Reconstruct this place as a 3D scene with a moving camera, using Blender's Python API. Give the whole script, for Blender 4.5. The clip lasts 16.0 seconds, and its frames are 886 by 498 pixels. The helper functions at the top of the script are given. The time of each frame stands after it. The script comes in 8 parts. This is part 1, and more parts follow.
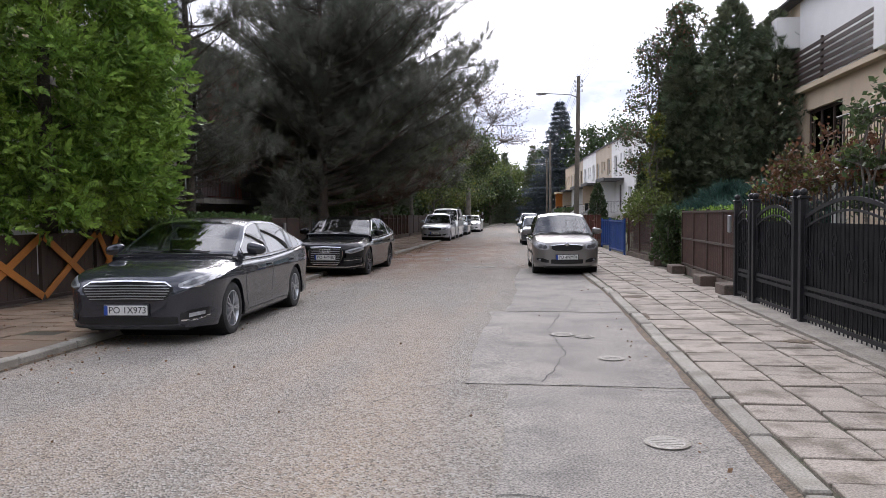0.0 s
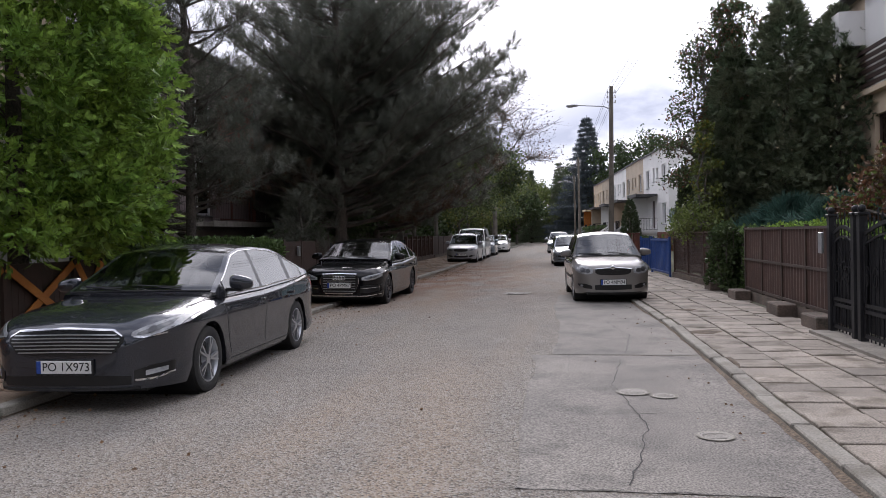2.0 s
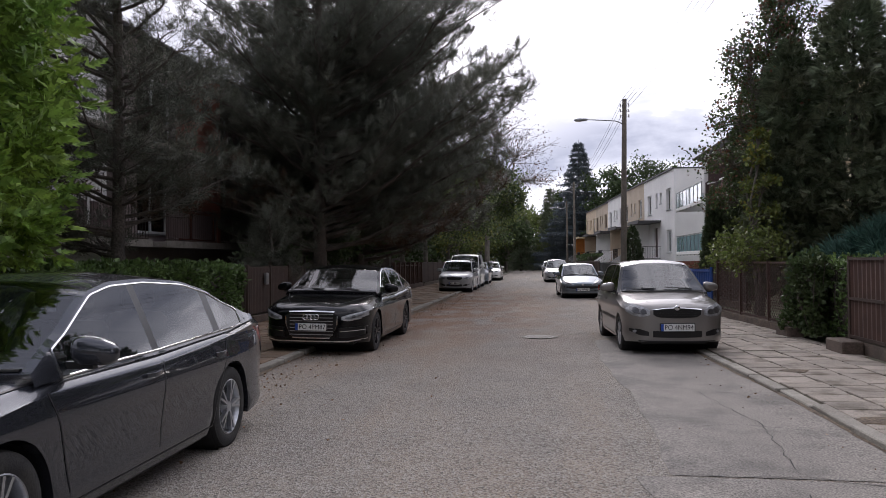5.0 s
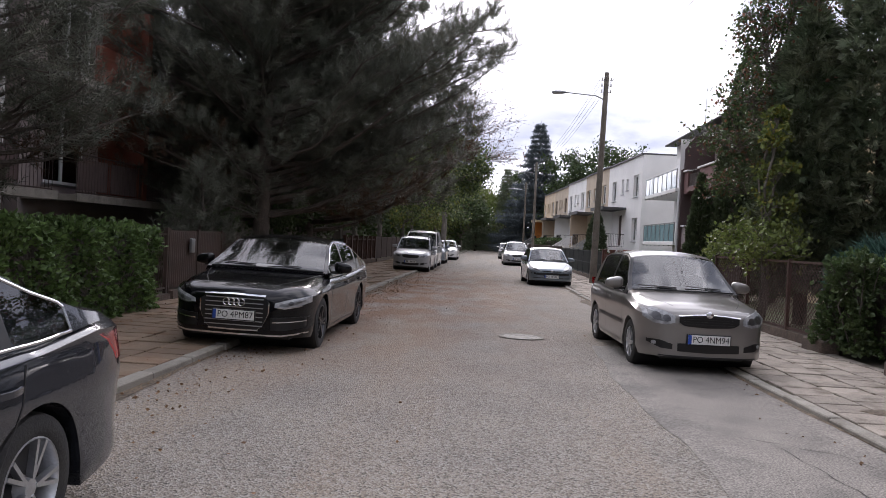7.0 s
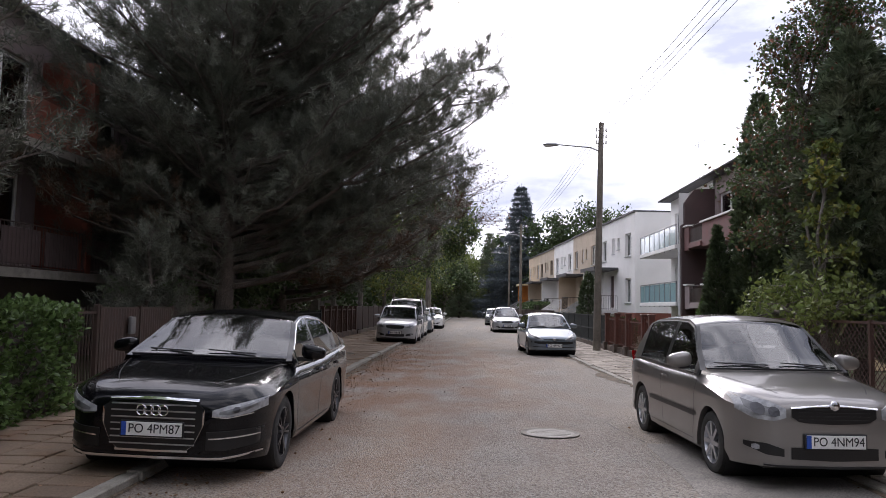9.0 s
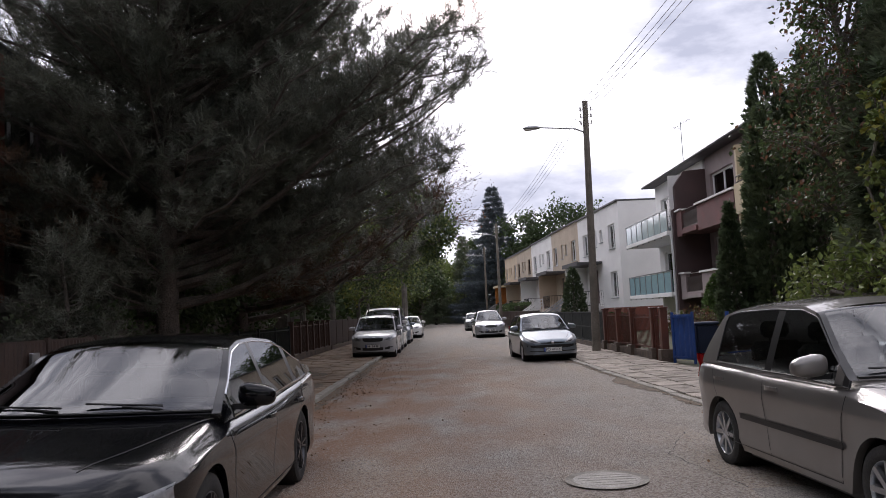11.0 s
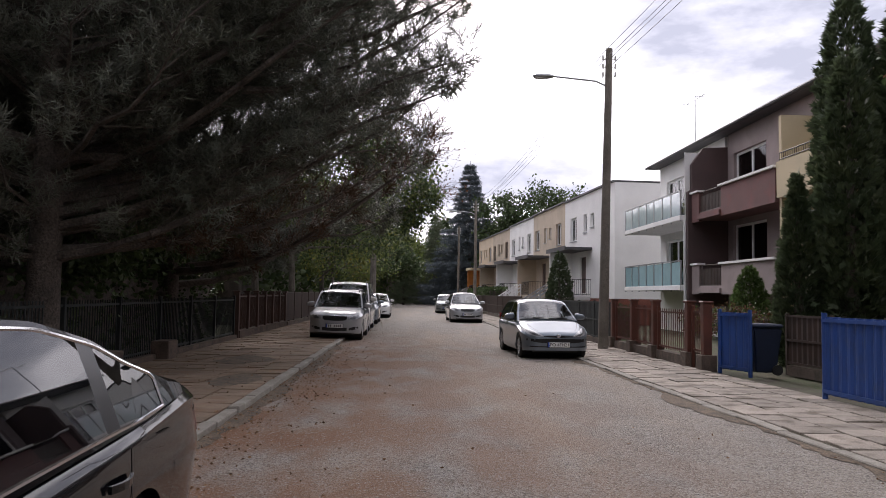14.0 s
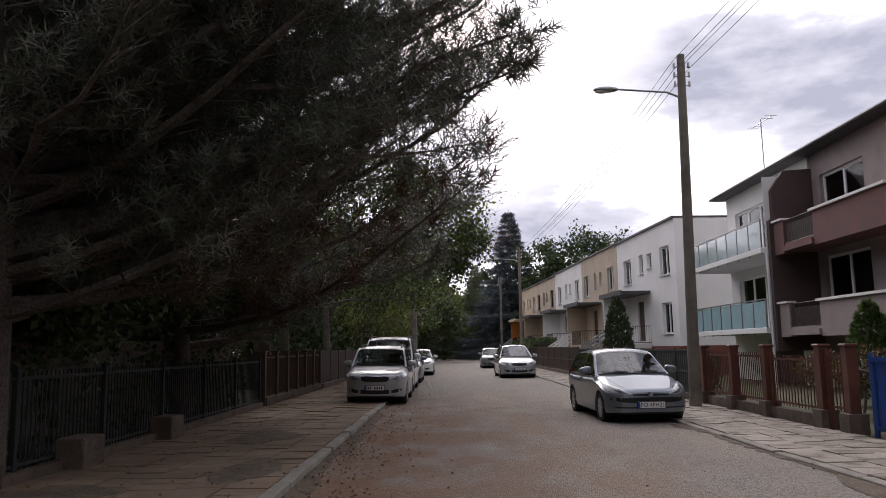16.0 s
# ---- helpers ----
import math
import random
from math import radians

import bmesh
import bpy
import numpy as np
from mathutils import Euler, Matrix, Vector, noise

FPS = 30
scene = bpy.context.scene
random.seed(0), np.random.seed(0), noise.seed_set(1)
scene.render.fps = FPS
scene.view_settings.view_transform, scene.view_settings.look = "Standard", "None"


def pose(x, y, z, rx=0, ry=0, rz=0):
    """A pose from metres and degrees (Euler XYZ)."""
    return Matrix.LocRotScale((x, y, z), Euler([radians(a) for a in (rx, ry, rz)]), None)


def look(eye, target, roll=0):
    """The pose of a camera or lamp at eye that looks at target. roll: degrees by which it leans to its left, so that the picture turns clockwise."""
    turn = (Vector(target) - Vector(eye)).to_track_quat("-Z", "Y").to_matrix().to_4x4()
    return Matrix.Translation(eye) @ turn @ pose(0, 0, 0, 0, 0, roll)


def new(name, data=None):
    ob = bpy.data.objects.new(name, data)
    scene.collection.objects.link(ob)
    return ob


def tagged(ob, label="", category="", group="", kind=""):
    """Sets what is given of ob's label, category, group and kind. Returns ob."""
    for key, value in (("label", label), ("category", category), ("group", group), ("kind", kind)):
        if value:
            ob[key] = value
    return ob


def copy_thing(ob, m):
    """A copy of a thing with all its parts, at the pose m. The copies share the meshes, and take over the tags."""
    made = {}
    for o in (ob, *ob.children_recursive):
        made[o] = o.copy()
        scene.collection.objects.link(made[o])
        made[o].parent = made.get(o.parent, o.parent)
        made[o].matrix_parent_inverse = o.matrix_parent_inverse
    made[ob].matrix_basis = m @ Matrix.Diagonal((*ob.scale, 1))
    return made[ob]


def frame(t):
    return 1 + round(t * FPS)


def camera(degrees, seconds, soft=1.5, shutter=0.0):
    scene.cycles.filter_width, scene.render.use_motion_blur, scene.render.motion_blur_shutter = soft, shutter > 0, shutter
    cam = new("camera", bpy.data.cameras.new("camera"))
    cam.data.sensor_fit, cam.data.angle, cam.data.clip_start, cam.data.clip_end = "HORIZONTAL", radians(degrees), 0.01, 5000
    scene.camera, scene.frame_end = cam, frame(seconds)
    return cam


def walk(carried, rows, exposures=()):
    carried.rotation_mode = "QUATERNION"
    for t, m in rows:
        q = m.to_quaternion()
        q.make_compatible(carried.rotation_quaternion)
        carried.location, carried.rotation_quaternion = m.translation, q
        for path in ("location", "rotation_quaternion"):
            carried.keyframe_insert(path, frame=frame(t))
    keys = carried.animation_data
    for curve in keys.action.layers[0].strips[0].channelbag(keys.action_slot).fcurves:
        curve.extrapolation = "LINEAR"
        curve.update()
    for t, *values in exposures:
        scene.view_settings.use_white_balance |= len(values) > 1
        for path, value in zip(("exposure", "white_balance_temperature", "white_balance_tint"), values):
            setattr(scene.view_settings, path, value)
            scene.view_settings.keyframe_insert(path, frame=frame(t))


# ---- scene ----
cam = camera(61.3, 16.0, soft=0.65)
METRES, EYE, TILT, LEAN, TURN = 22.1, 1.5, 1.1, 0.0, 6.8
ROWS = [
    (0.0, 0.0, 0.0, 0.0, -0.04, -3.69, 0.6),
    (0.5, -0.0008, 0.0236, 0.0009, 1.02, -3.93, -0.01),
    (1.0, -0.0011, 0.046, 0.0014, 1.59, -3.92, 0.0),
    (1.5, -0.0039, 0.0719, 0.0005, 2.57, -3.7, 0.09),
    (2.0, -0.0028, 0.0952, -0.0005, 1.87, -2.13, 1.4),
    (2.5, -0.0051, 0.1244, -0.0007, 1.92, -0.56, 1.33),
    (3.0, -0.0063, 0.1535, -0.0025, 1.91, -0.25, 1.2),
    (3.5, -0.0109, 0.1837, -0.0025, 1.89, -0.15, 1.37),
    (6.0, -0.0326, 0.3395, -0.0041, -0.95, -0.09, 0.22),
    (6.5, -0.0348, 0.3726, -0.0044, -2.48, -0.05, 0.25),
    (7.0, -0.0388, 0.4056, -0.0054, -3.05, -1.87, -2.86),
    (7.5, -0.0387, 0.4388, -0.0066, -3.94, -2.21, -2.96),
    (8.0, -0.0415, 0.4682, -0.0071, -3.96, -2.15, -3.12),
    (8.5, -0.0408, 0.4985, -0.0067, -4.49, 0.41, -3.08),
    (9.0, -0.0436, 0.5293, -0.0068, -4.54, 3.3, -1.12),
    (9.5, -0.0424, 0.5608, -0.0077, -4.6, 3.71, 3.58),
    (10.0, -0.0454, 0.5916, -0.0079, -4.77, 3.8, 3.8),
    (12.5, -0.0425, 0.7557, -0.0145, -9.9, 3.83, 0.69),
    (13.0, -0.0451, 0.7908, -0.0158, -9.77, 2.89, 0.87),
    (13.5, -0.0403, 0.824, -0.0162, -9.83, 1.95, 0.46),
    (14.0, -0.0395, 0.8568, -0.016, -9.18, 2.36, -1.07),
    (14.5, -0.0313, 0.8918, -0.0176, -11.55, 2.53, 0.04),
    (15.0, -0.034, 0.9267, -0.0169, -10.62, 5.83, -1.34),
    (15.5, -0.0337, 0.9581, -0.0191, -10.44, 6.19, -1.43),
    (16.0, -0.0376, 0.9945, -0.0194, -6.25, 6.49, 0.97),
]
EXPOSURES = [(t, stops, *((6250, 16) if t < 2 else (6350, 18) if t < 12 else (6600, 19))) for t, stops in ((0.0, 1.2), (1.5, 0.95), (2.5, 0.7), (3.5, 0.56), (6.0, 0.72), (7.0, 1.0), (8.0, 1.18), (9.0, 1.02), (10.0, 0.68), (12.5, 0.72), (14.0, 0.85), (14.5, 0.76), (16.0, 0.48))]
walk(cam, [(t, pose(0, 0, EYE, TILT, LEAN, TURN) @ pose(METRES * x, METRES * y, METRES * z, 90 + pitch, roll, yaw)) for t, x, y, z, yaw, pitch, roll in ROWS], EXPOSURES)

# ---- world and sun ----
world = bpy.data.worlds.new("overcast_sky")
scene.world = world
world.use_nodes = True


def build_world():
    nt = world.node_tree
    nt.nodes.clear()
    n, l = nt.nodes, nt.links
    out = n.new("ShaderNodeOutputWorld")
    bg = n.new("ShaderNodeBackground")
    sky = n.new("ShaderNodeTexSky")
    sky.sky_type, sky.sun_disc = "NISHITA", False
    sky.sun_elevation, sky.sun_rotation = radians(SUN_ELEV), radians(SUN_ROT)
    tint = n.new("ShaderNodeMix")
    tint.data_type, tint.blend_type = "RGBA", "MULTIPLY"
    tint.inputs["Factor"].default_value = 1.0
    tint.inputs["B"].default_value = (SKY_GAIN * 1.25, SKY_GAIN * 1.08, SKY_GAIN * 0.95, 1)
    l.new(sky.outputs[0], tint.inputs["A"])
    tc = n.new("ShaderNodeTexCoord")
    mp = n.new("ShaderNodeMapping")
    mp.inputs["Scale"].default_value = (1.0, 1.0, 2.6)
    mp.inputs["Location"].default_value = (0.35, 0.2, 0.1)
    l.new(tc.outputs["Generated"], mp.inputs[0])
    big = n.new("ShaderNodeTexNoise")
    big.inputs["Scale"].default_value, big.inputs["Detail"].default_value = 2.6, 9
    big.inputs["Roughness"].default_value = 0.55
    l.new(mp.outputs[0], big.inputs["Vector"])
    # grey bellies on white cloud
    ramp = n.new("ShaderNodeValToRGB")
    r = ramp.color_ramp
    r.elements[0].position, r.elements[0].color = 0.415, (0.36, 0.39, 0.47, 1)
    r.elements[1].position, r.elements[1].color = 0.565, (1.22, 1.24, 1.30, 1)
    e = r.elements.new(0.495)
    e.color = (0.60, 0.63, 0.70, 1)
    l.new(big.outputs["Fac"], ramp.inputs[0])
    # the cloud glows round the hidden sun
    dot = n.new("ShaderNodeVectorMath")
    dot.operation = "DOT_PRODUCT"
    l.new(tc.outputs["Generated"], dot.inputs[0])
    se, sr = radians(SUN_ELEV), radians(SUN_ROT)
    dot.inputs[1].default_value = (math.cos(se) * math.sin(sr), math.cos(se) * math.cos(sr), math.sin(se))
    glow = n.new("ShaderNodeMapRange")
    glow.inputs["From Min"].default_value, glow.inputs["From Max"].default_value = 0.90, 0.985
    l.new(dot.outputs["Value"], glow.inputs["Value"])
    bright = n.new("ShaderNodeMix")
    bright.data_type = "RGBA"
    bright.inputs["B"].default_value = (1.5, 1.5, 1.52, 1)
    l.new(glow.outputs[0], bright.inputs["Factor"])
    l.new(ramp.outputs[0], bright.inputs["A"])
    # the cloud is duller away from the sun
    far = n.new("ShaderNodeMapRange")
    far.inputs["From Min"].default_value, far.inputs["From Max"].default_value = -0.75, 0.65
    far.inputs["To Min"].default_value, far.inputs["To Max"].default_value = 0.46, 1.0
    l.new(dot.outputs["Value"], far.inputs["Value"])
    dull = n.new("ShaderNodeVectorMath")
    dull.operation = "SCALE"
    l.new(bright.outputs["Result"], dull.inputs[0])
    l.new(far.outputs[0], dull.inputs["Scale"])
    # small gaps of blue
    gap = n.new("ShaderNodeTexNoise")
    gap.inputs["Scale"].default_value, gap.inputs["Detail"].default_value = 3.4, 6
    l.new(tc.outputs["Generated"], gap.inputs["Vector"])
    gr = n.new("ShaderNodeMapRange")
    gr.inputs["From Min"].default_value, gr.inputs["From Max"].default_value = 0.56, 0.68
    gr.inputs["To Max"].default_value = 0.55
    l.new(gap.outputs["Fac"], gr.inputs["Value"])
    mix = n.new("ShaderNodeMix")
    mix.data_type = "RGBA"
    l.new(gr.outputs[0], mix.inputs["Factor"])
    l.new(dull.outputs[0], mix.inputs["A"])
    l.new(tint.outputs["Result"], mix.inputs["B"])
    l.new(mix.outputs["Result"], bg.inputs["Color"])
    bg.inputs["Strength"].default_value = WORLD_STRENGTH
    l.new(bg.outputs[0], out.inputs[0])


SUN_ELEV, SUN_ROT, SKY_GAIN, WORLD_STRENGTH = 32.0, -8.0, 0.10, 1.0
build_world()
sun = new("sun", bpy.data.lights.new("sun", "SUN"))
sun.data.energy, sun.data.angle, sun.data.color = 0.9, radians(22), (1.0, 0.97, 0.93)
sun.matrix_world = look((60 * math.sin(radians(SUN_ROT)), 60 * math.cos(radians(SUN_ROT)), 60 * math.tan(radians(SUN_ELEV))), (0, 0, 0))


# ---- materials ----
def mat(name, color, rough=0.8, second=None, scale=4.0, fine=60.0, grain=0.25, bump=0.2, metal=0.0, spec=0.5, island=0.0, objrand=0.0, coat=0.0, dirt=None, dirt_amt=0.4, bump_dist=0.01):
    """A surface of two colours mixed by broad noise, broken up by fine grain, with relief."""
    m = bpy.data.materials.new(name)
    m.use_nodes = True
    nt = m.node_tree
    n, l = nt.nodes, nt.links
    p = n["Principled BSDF"]
    tc = n.new("ShaderNodeNewGeometry")
    second = second or tuple(c * 0.8 for c in color)
    a = n.new("ShaderNodeTexNoise")
    a.inputs["Scale"].default_value, a.inputs["Detail"].default_value = scale, 6
    l.new(tc.outputs["Position"], a.inputs["Vector"])
    ar = n.new("ShaderNodeMapRange")
    ar.inputs["From Min"].default_value, ar.inputs["From Max"].default_value = 0.35, 0.65
    l.new(a.outputs["Fac"], ar.inputs["Value"])
    mix = n.new("ShaderNodeMix")
    mix.data_type = "RGBA"
    mix.inputs["A"].default_value, mix.inputs["B"].default_value = (*color, 1), (*second, 1)
    l.new(ar.outputs[0], mix.inputs["Factor"])
    col = mix.outputs["Result"]
    f = n.new("ShaderNodeTexNoise")
    f.inputs["Scale"].default_value, f.inputs["Detail"].default_value = fine, 3
    l.new(tc.outputs["Position"], f.inputs["Vector"])
    fr = n.new("ShaderNodeMapRange")
    fr.inputs["From Min"].default_value, fr.inputs["From Max"].default_value = 0.3, 0.7
    fr.inputs["To Min"].default_value, fr.inputs["To Max"].default_value = 1 - grain, 1 + grain
    l.new(f.outputs["Fac"], fr.inputs["Value"])
    fac = fr.outputs[0]
    for amount, node, sock in ((island, "ShaderNodeNewGeometry", "Random Per Island"), (objrand, "ShaderNodeObjectInfo", "Random")):
        if amount:
            g = n.new(node)
            r = n.new("ShaderNodeMapRange")
            r.inputs["To Min"].default_value, r.inputs["To Max"].default_value = 1 - amount, 1 + amount
            l.new(g.outputs[sock], r.inputs["Value"])
            mu = n.new("ShaderNodeMath")
            mu.operation = "MULTIPLY"
            l.new(fac, mu.inputs[0])
            l.new(r.outputs[0], mu.inputs[1])
            fac = mu.outputs[0]
    if dirt:
        d = n.new("ShaderNodeTexNoise")
        d.inputs["Scale"].default_value, d.inputs["Detail"].default_value = scale * 2.3, 8
        l.new(tc.outputs["Position"], d.inputs["Vector"])
        dr = n.new("ShaderNodeMapRange")
        dr.inputs["From Min"].default_value, dr.inputs["From Max"].default_value = 0.5, 0.68
        dr.inputs["To Max"].default_value = dirt_amt
        l.new(d.outputs["Fac"], dr.inputs["Value"])
        dm = n.new("ShaderNodeMix")
        dm.data_type = "RGBA"
        dm.inputs["B"].default_value = (*dirt, 1)
        l.new(dr.outputs[0], dm.inputs["Factor"])
        l.new(col, dm.inputs["A"])
        col = dm.outputs["Result"]
    sc = n.new("ShaderNodeVectorMath")
    sc.operation = "SCALE"
    l.new(col, sc.inputs[0])
    l.new(fac, sc.inputs["Scale"])
    l.new(sc.outputs[0], p.inputs["Base Color"])
    p.inputs["Roughness"].default_value, p.inputs["Metallic"].default_value = rough, metal
    p.inputs["Specular IOR Level"].default_value = spec
    p.inputs["Coat Weight"].default_value = coat
    p.inputs["Coat Roughness"].default_value = 0.04
    if bump:
        b = n.new("ShaderNodeBump")
        b.inputs["Strength"].default_value, b.inputs["Distance"].default_value = bump, bump_dist
        l.new(f.outputs["Fac"], b.inputs["Height"])
        l.new(b.outputs[0], p.inputs["Normal"])
    return m


def leaf_mat(name, color, second, island=0.35):
    m = mat(name, color, 0.45, second, scale=1.3, fine=20, grain=0.15, bump=0, island=island, spec=0.3)
    p = m.node_tree.nodes["Principled BSDF"]
    # light shines through thin leaves
    n, l = m.node_tree.nodes, m.node_tree.links
    tr = n.new("ShaderNodeBsdfTranslucent")
    mx = n.new("ShaderNodeMixShader")
    mx.inputs[0].default_value = 0.3
    l.new(p.inputs["Base Color"].links[0].from_socket, tr.inputs[0])
    l.new(p.outputs[0], mx.inputs[1])
    l.new(tr.outputs[0], mx.inputs[2])
    l.new(mx.outputs[0], n["Material Output"].inputs[0])
    return m


def glass_mat(name, tint, rough=0.01, ior=1.55):
    m = bpy.data.materials.new(name)
    m.use_nodes = True
    n, l = m.node_tree.nodes, m.node_tree.links
    n.clear()
    o = n.new("ShaderNodeOutputMaterial")
    t = n.new("ShaderNodeBsdfTransparent")
    t.inputs[0].default_value = (*tint, 1)
    g = n.new("ShaderNodeBsdfGlossy")
    g.inputs["Roughness"].default_value = rough
    f = n.new("ShaderNodeFresnel")
    f.inputs[0].default_value = ior
    mx = n.new("ShaderNodeMixShader")
    l.new(f.outputs[0], mx.inputs[0])
    l.new(t.outputs[0], mx.inputs[1])
    l.new(g.outputs[0], mx.inputs[2])
    l.new(mx.outputs[0], o.inputs[0])
    return m


def road_mat():
    """Pale worn asphalt: chippings, dusty wheel tracks, rusty litter under the pine."""
    m = bpy.data.materials.new("worn_asphalt")
    m.use_nodes = True
    n, l = m.node_tree.nodes, m.node_tree.links
    p = n["Principled BSDF"]
    tc = n.new("ShaderNodeTexCoord")

    def noise(scale, detail=5, stretch=None):
        t = n.new("ShaderNodeTexNoise")
        t.inputs["Scale"].default_value, t.inputs["Detail"].default_value = scale, detail
        src = tc.outputs["Object"]
        if stretch:
            mp = n.new("ShaderNodeMapping")
            mp.inputs["Scale"].default_value = stretch
            l.new(src, mp.inputs[0])
            src = mp.outputs[0]
        l.new(src, t.inputs["Vector"])
        return t.outputs["Fac"]

    def span(v, a, b, lo=0.0, hi=1.0):
        r = n.new("ShaderNodeMapRange")
        for k, x in (("From Min", a), ("From Max", b), ("To Min", lo), ("To Max", hi)):
            r.inputs[k].default_value = x
        l.new(v, r.inputs["Value"])
        return r.outputs[0]

    def mul(a, b):
        q = n.new("ShaderNodeMath")
        q.operation = "MULTIPLY"
        l.new(a, q.inputs[0])
        l.new(b, q.inputs[1])
        return q.outputs[0]

    def blend(f, a, b):
        q = n.new("ShaderNodeMix")
        q.data_type = "RGBA"
        l.new(f, q.inputs["Factor"])
        for s, v in (("A", a), ("B", b)):
            if isinstance(v, tuple):
                q.inputs[s].default_value = (*v, 1)
            else:
                l.new(v, q.inputs[s])
        return q.outputs["Result"]

    vor = n.new("ShaderNodeTexVoronoi")
    vor.inputs["Scale"].default_value = 72
    l.new(tc.outputs["Object"], vor.inputs["Vector"])
    sep = n.new("ShaderNodeSeparateColor")
    l.new(vor.outputs["Color"], sep.inputs[0])
    chip = span(sep.outputs[0], 0.0, 1.0)
    base = blend(span(noise(1.1), 0.35, 0.65), (0.295, 0.257, 0.212), (0.24, 0.212, 0.18))
    base = blend(span(noise(0.7, 4, (1, 0.12, 1)), 0.48, 0.66, 0, 0.8), base, (0.35, 0.27, 0.195))
    base = blend(span(chip, 0.5, 0.95, 0, 0.75), base, (0.40, 0.38, 0.35))
    base = blend(span(chip, 0.0, 0.38, 0.85, 0), base, (0.085, 0.08, 0.075))
    xyz = n.new("ShaderNodeSeparateXYZ")
    l.new(tc.outputs["Object"], xyz.inputs[0])
    near = mul(span(xyz.outputs["Y"], 15, 25), span(xyz.outputs["Y"], 52, 36))
    side = span(xyz.outputs["X"], 0.6, -4.4)
    litter = mul(mul(near, side), span(noise(1.3, 8, (1, 0.5, 1)), 0.32, 0.56))
    base = blend(mul(litter, span(noise(40, 4), 0.30, 0.5)), base, (0.215, 0.11, 0.06))
    l.new(base, p.inputs["Base Color"])
    p.inputs["Roughness"].default_value = 0.88
    p.inputs["Specular IOR Level"].default_value = 0.3
    b = n.new("ShaderNodeBump")
    b.inputs["Strength"].default_value, b.inputs["Distance"].default_value = 1.0, 0.012
    l.new(vor.outputs["Distance"], b.inputs["Height"])
    l.new(b.outputs[0], p.inputs["Normal"])
    return m


ROAD = road_mat()
PATCH = mat("grey_patch_asphalt", (0.238, 0.215, 0.188), 0.85, (0.178, 0.162, 0.144), 0.8, 70, 0.65, 0.7, dirt=(0.115, 0.105, 0.095), dirt_amt=0.7, bump_dist=0.004)
CRACK = mat("crack_tar", (0.05, 0.048, 0.045), 0.9, bump=0)
SOIL = mat("garden_soil", (0.09, 0.075, 0.05), 0.95, (0.06, 0.08, 0.03), 0.8, 25, 0.5, 0.5, dirt=(0.12, 0.09, 0.05))
SLAB = mat("concrete_slab", (0.305, 0.262, 0.218), 0.9, (0.235, 0.205, 0.172), 1.3, 70, 0.36, 0.6, island=0.18, objrand=0.18, dirt=(0.10, 0.08, 0.058), dirt_amt=0.85, bump_dist=0.008)
SLAB_L = mat("littered_paver", (0.225, 0.165, 0.115), 0.92, (0.15, 0.105, 0.072), 0.9, 70, 0.3, 0.3, island=0.14, objrand=0.14, dirt=(0.16, 0.085, 0.045), dirt_amt=0.65, bump_dist=0.005)
JOINT = mat("joint_sand", (0.06, 0.048, 0.034), 0.95, (0.07, 0.075, 0.04), 2, 60, 0.4, 0.3)
KERB = mat("kerb_concrete", (0.30, 0.28, 0.24), 0.9, (0.22, 0.20, 0.17), 2.0, 70, 0.3, 0.35, objrand=0.12, island=0.1, dirt=(0.12, 0.10, 0.07), bump_dist=0.006)
IRON = mat("cast_iron", (0.26, 0.24, 0.21), 0.7, (0.33, 0.305, 0.27), 6, 60, 0.35, 0.4, metal=0.1)
CONCRETE = mat("rough_concrete", (0.27, 0.245, 0.21), 0.92, (0.19, 0.17, 0.145), 2.5, 50, 0.3, 0.4, dirt=(0.10, 0.085, 0.06))
BROWN = mat("brown_fence_paint", (0.072, 0.036, 0.027), 0.6, (0.052, 0.027, 0.021), 3, 80, 0.2, 0.1, objrand=0.12, dirt=(0.10, 0.055, 0.038), dirt_amt=0.35)
PLINTH = mat("stained_brown_plinth", (0.135, 0.098, 0.076), 0.9, (0.085, 0.062, 0.05), 2.5, 50, 0.35, 0.5, dirt=(0.055, 0.05, 0.035), dirt_amt=0.7)
BROWN_D = mat("dark_brown_metal", (0.055, 0.032, 0.024), 0.6, (0.04, 0.026, 0.02), 3, 80, 0.15, 0.1)
RED_BROWN = mat("red_brown_fence_paint", (0.125, 0.038, 0.024), 0.55, (0.085, 0.03, 0.02), 3, 80, 0.15, 0.1)
BLACK_IRON = mat("black_wrought_iron", (0.012, 0.012, 0.014), 0.5, (0.02, 0.02, 0.022), 4, 90, 0.15, 0.05, spec=0.25)
BLUE = mat("blue_gate_paint", (0.02, 0.075, 0.29), 0.45, (0.018, 0.06, 0.22), 2, 90, 0.1, 0.05, dirt=(0.05, 0.07, 0.13), dirt_amt=0.3)
ORANGE = mat("orange_board_paint", (0.52, 0.20, 0.035), 0.6, (0.42, 0.15, 0.03), 3, 70, 0.15, 0.1)
WHITE_WALL = mat("white_render", (0.80, 0.79, 0.77), 0.9, (0.72, 0.71, 0.69), 0.7, 60, 0.06, 0.15)
CREAM_WALL = mat("cream_render", (0.62, 0.50, 0.36), 0.9, (0.55, 0.44, 0.32), 0.7, 60, 0.08, 0.15, dirt=(0.42, 0.35, 0.27), dirt_amt=0.3)
BEIGE_WALL = mat("beige_render", (0.52, 0.43, 0.33), 0.9, (0.46, 0.38, 0.29), 0.7, 60, 0.08, 0.15, dirt=(0.34, 0.28, 0.22), dirt_amt=0.3)
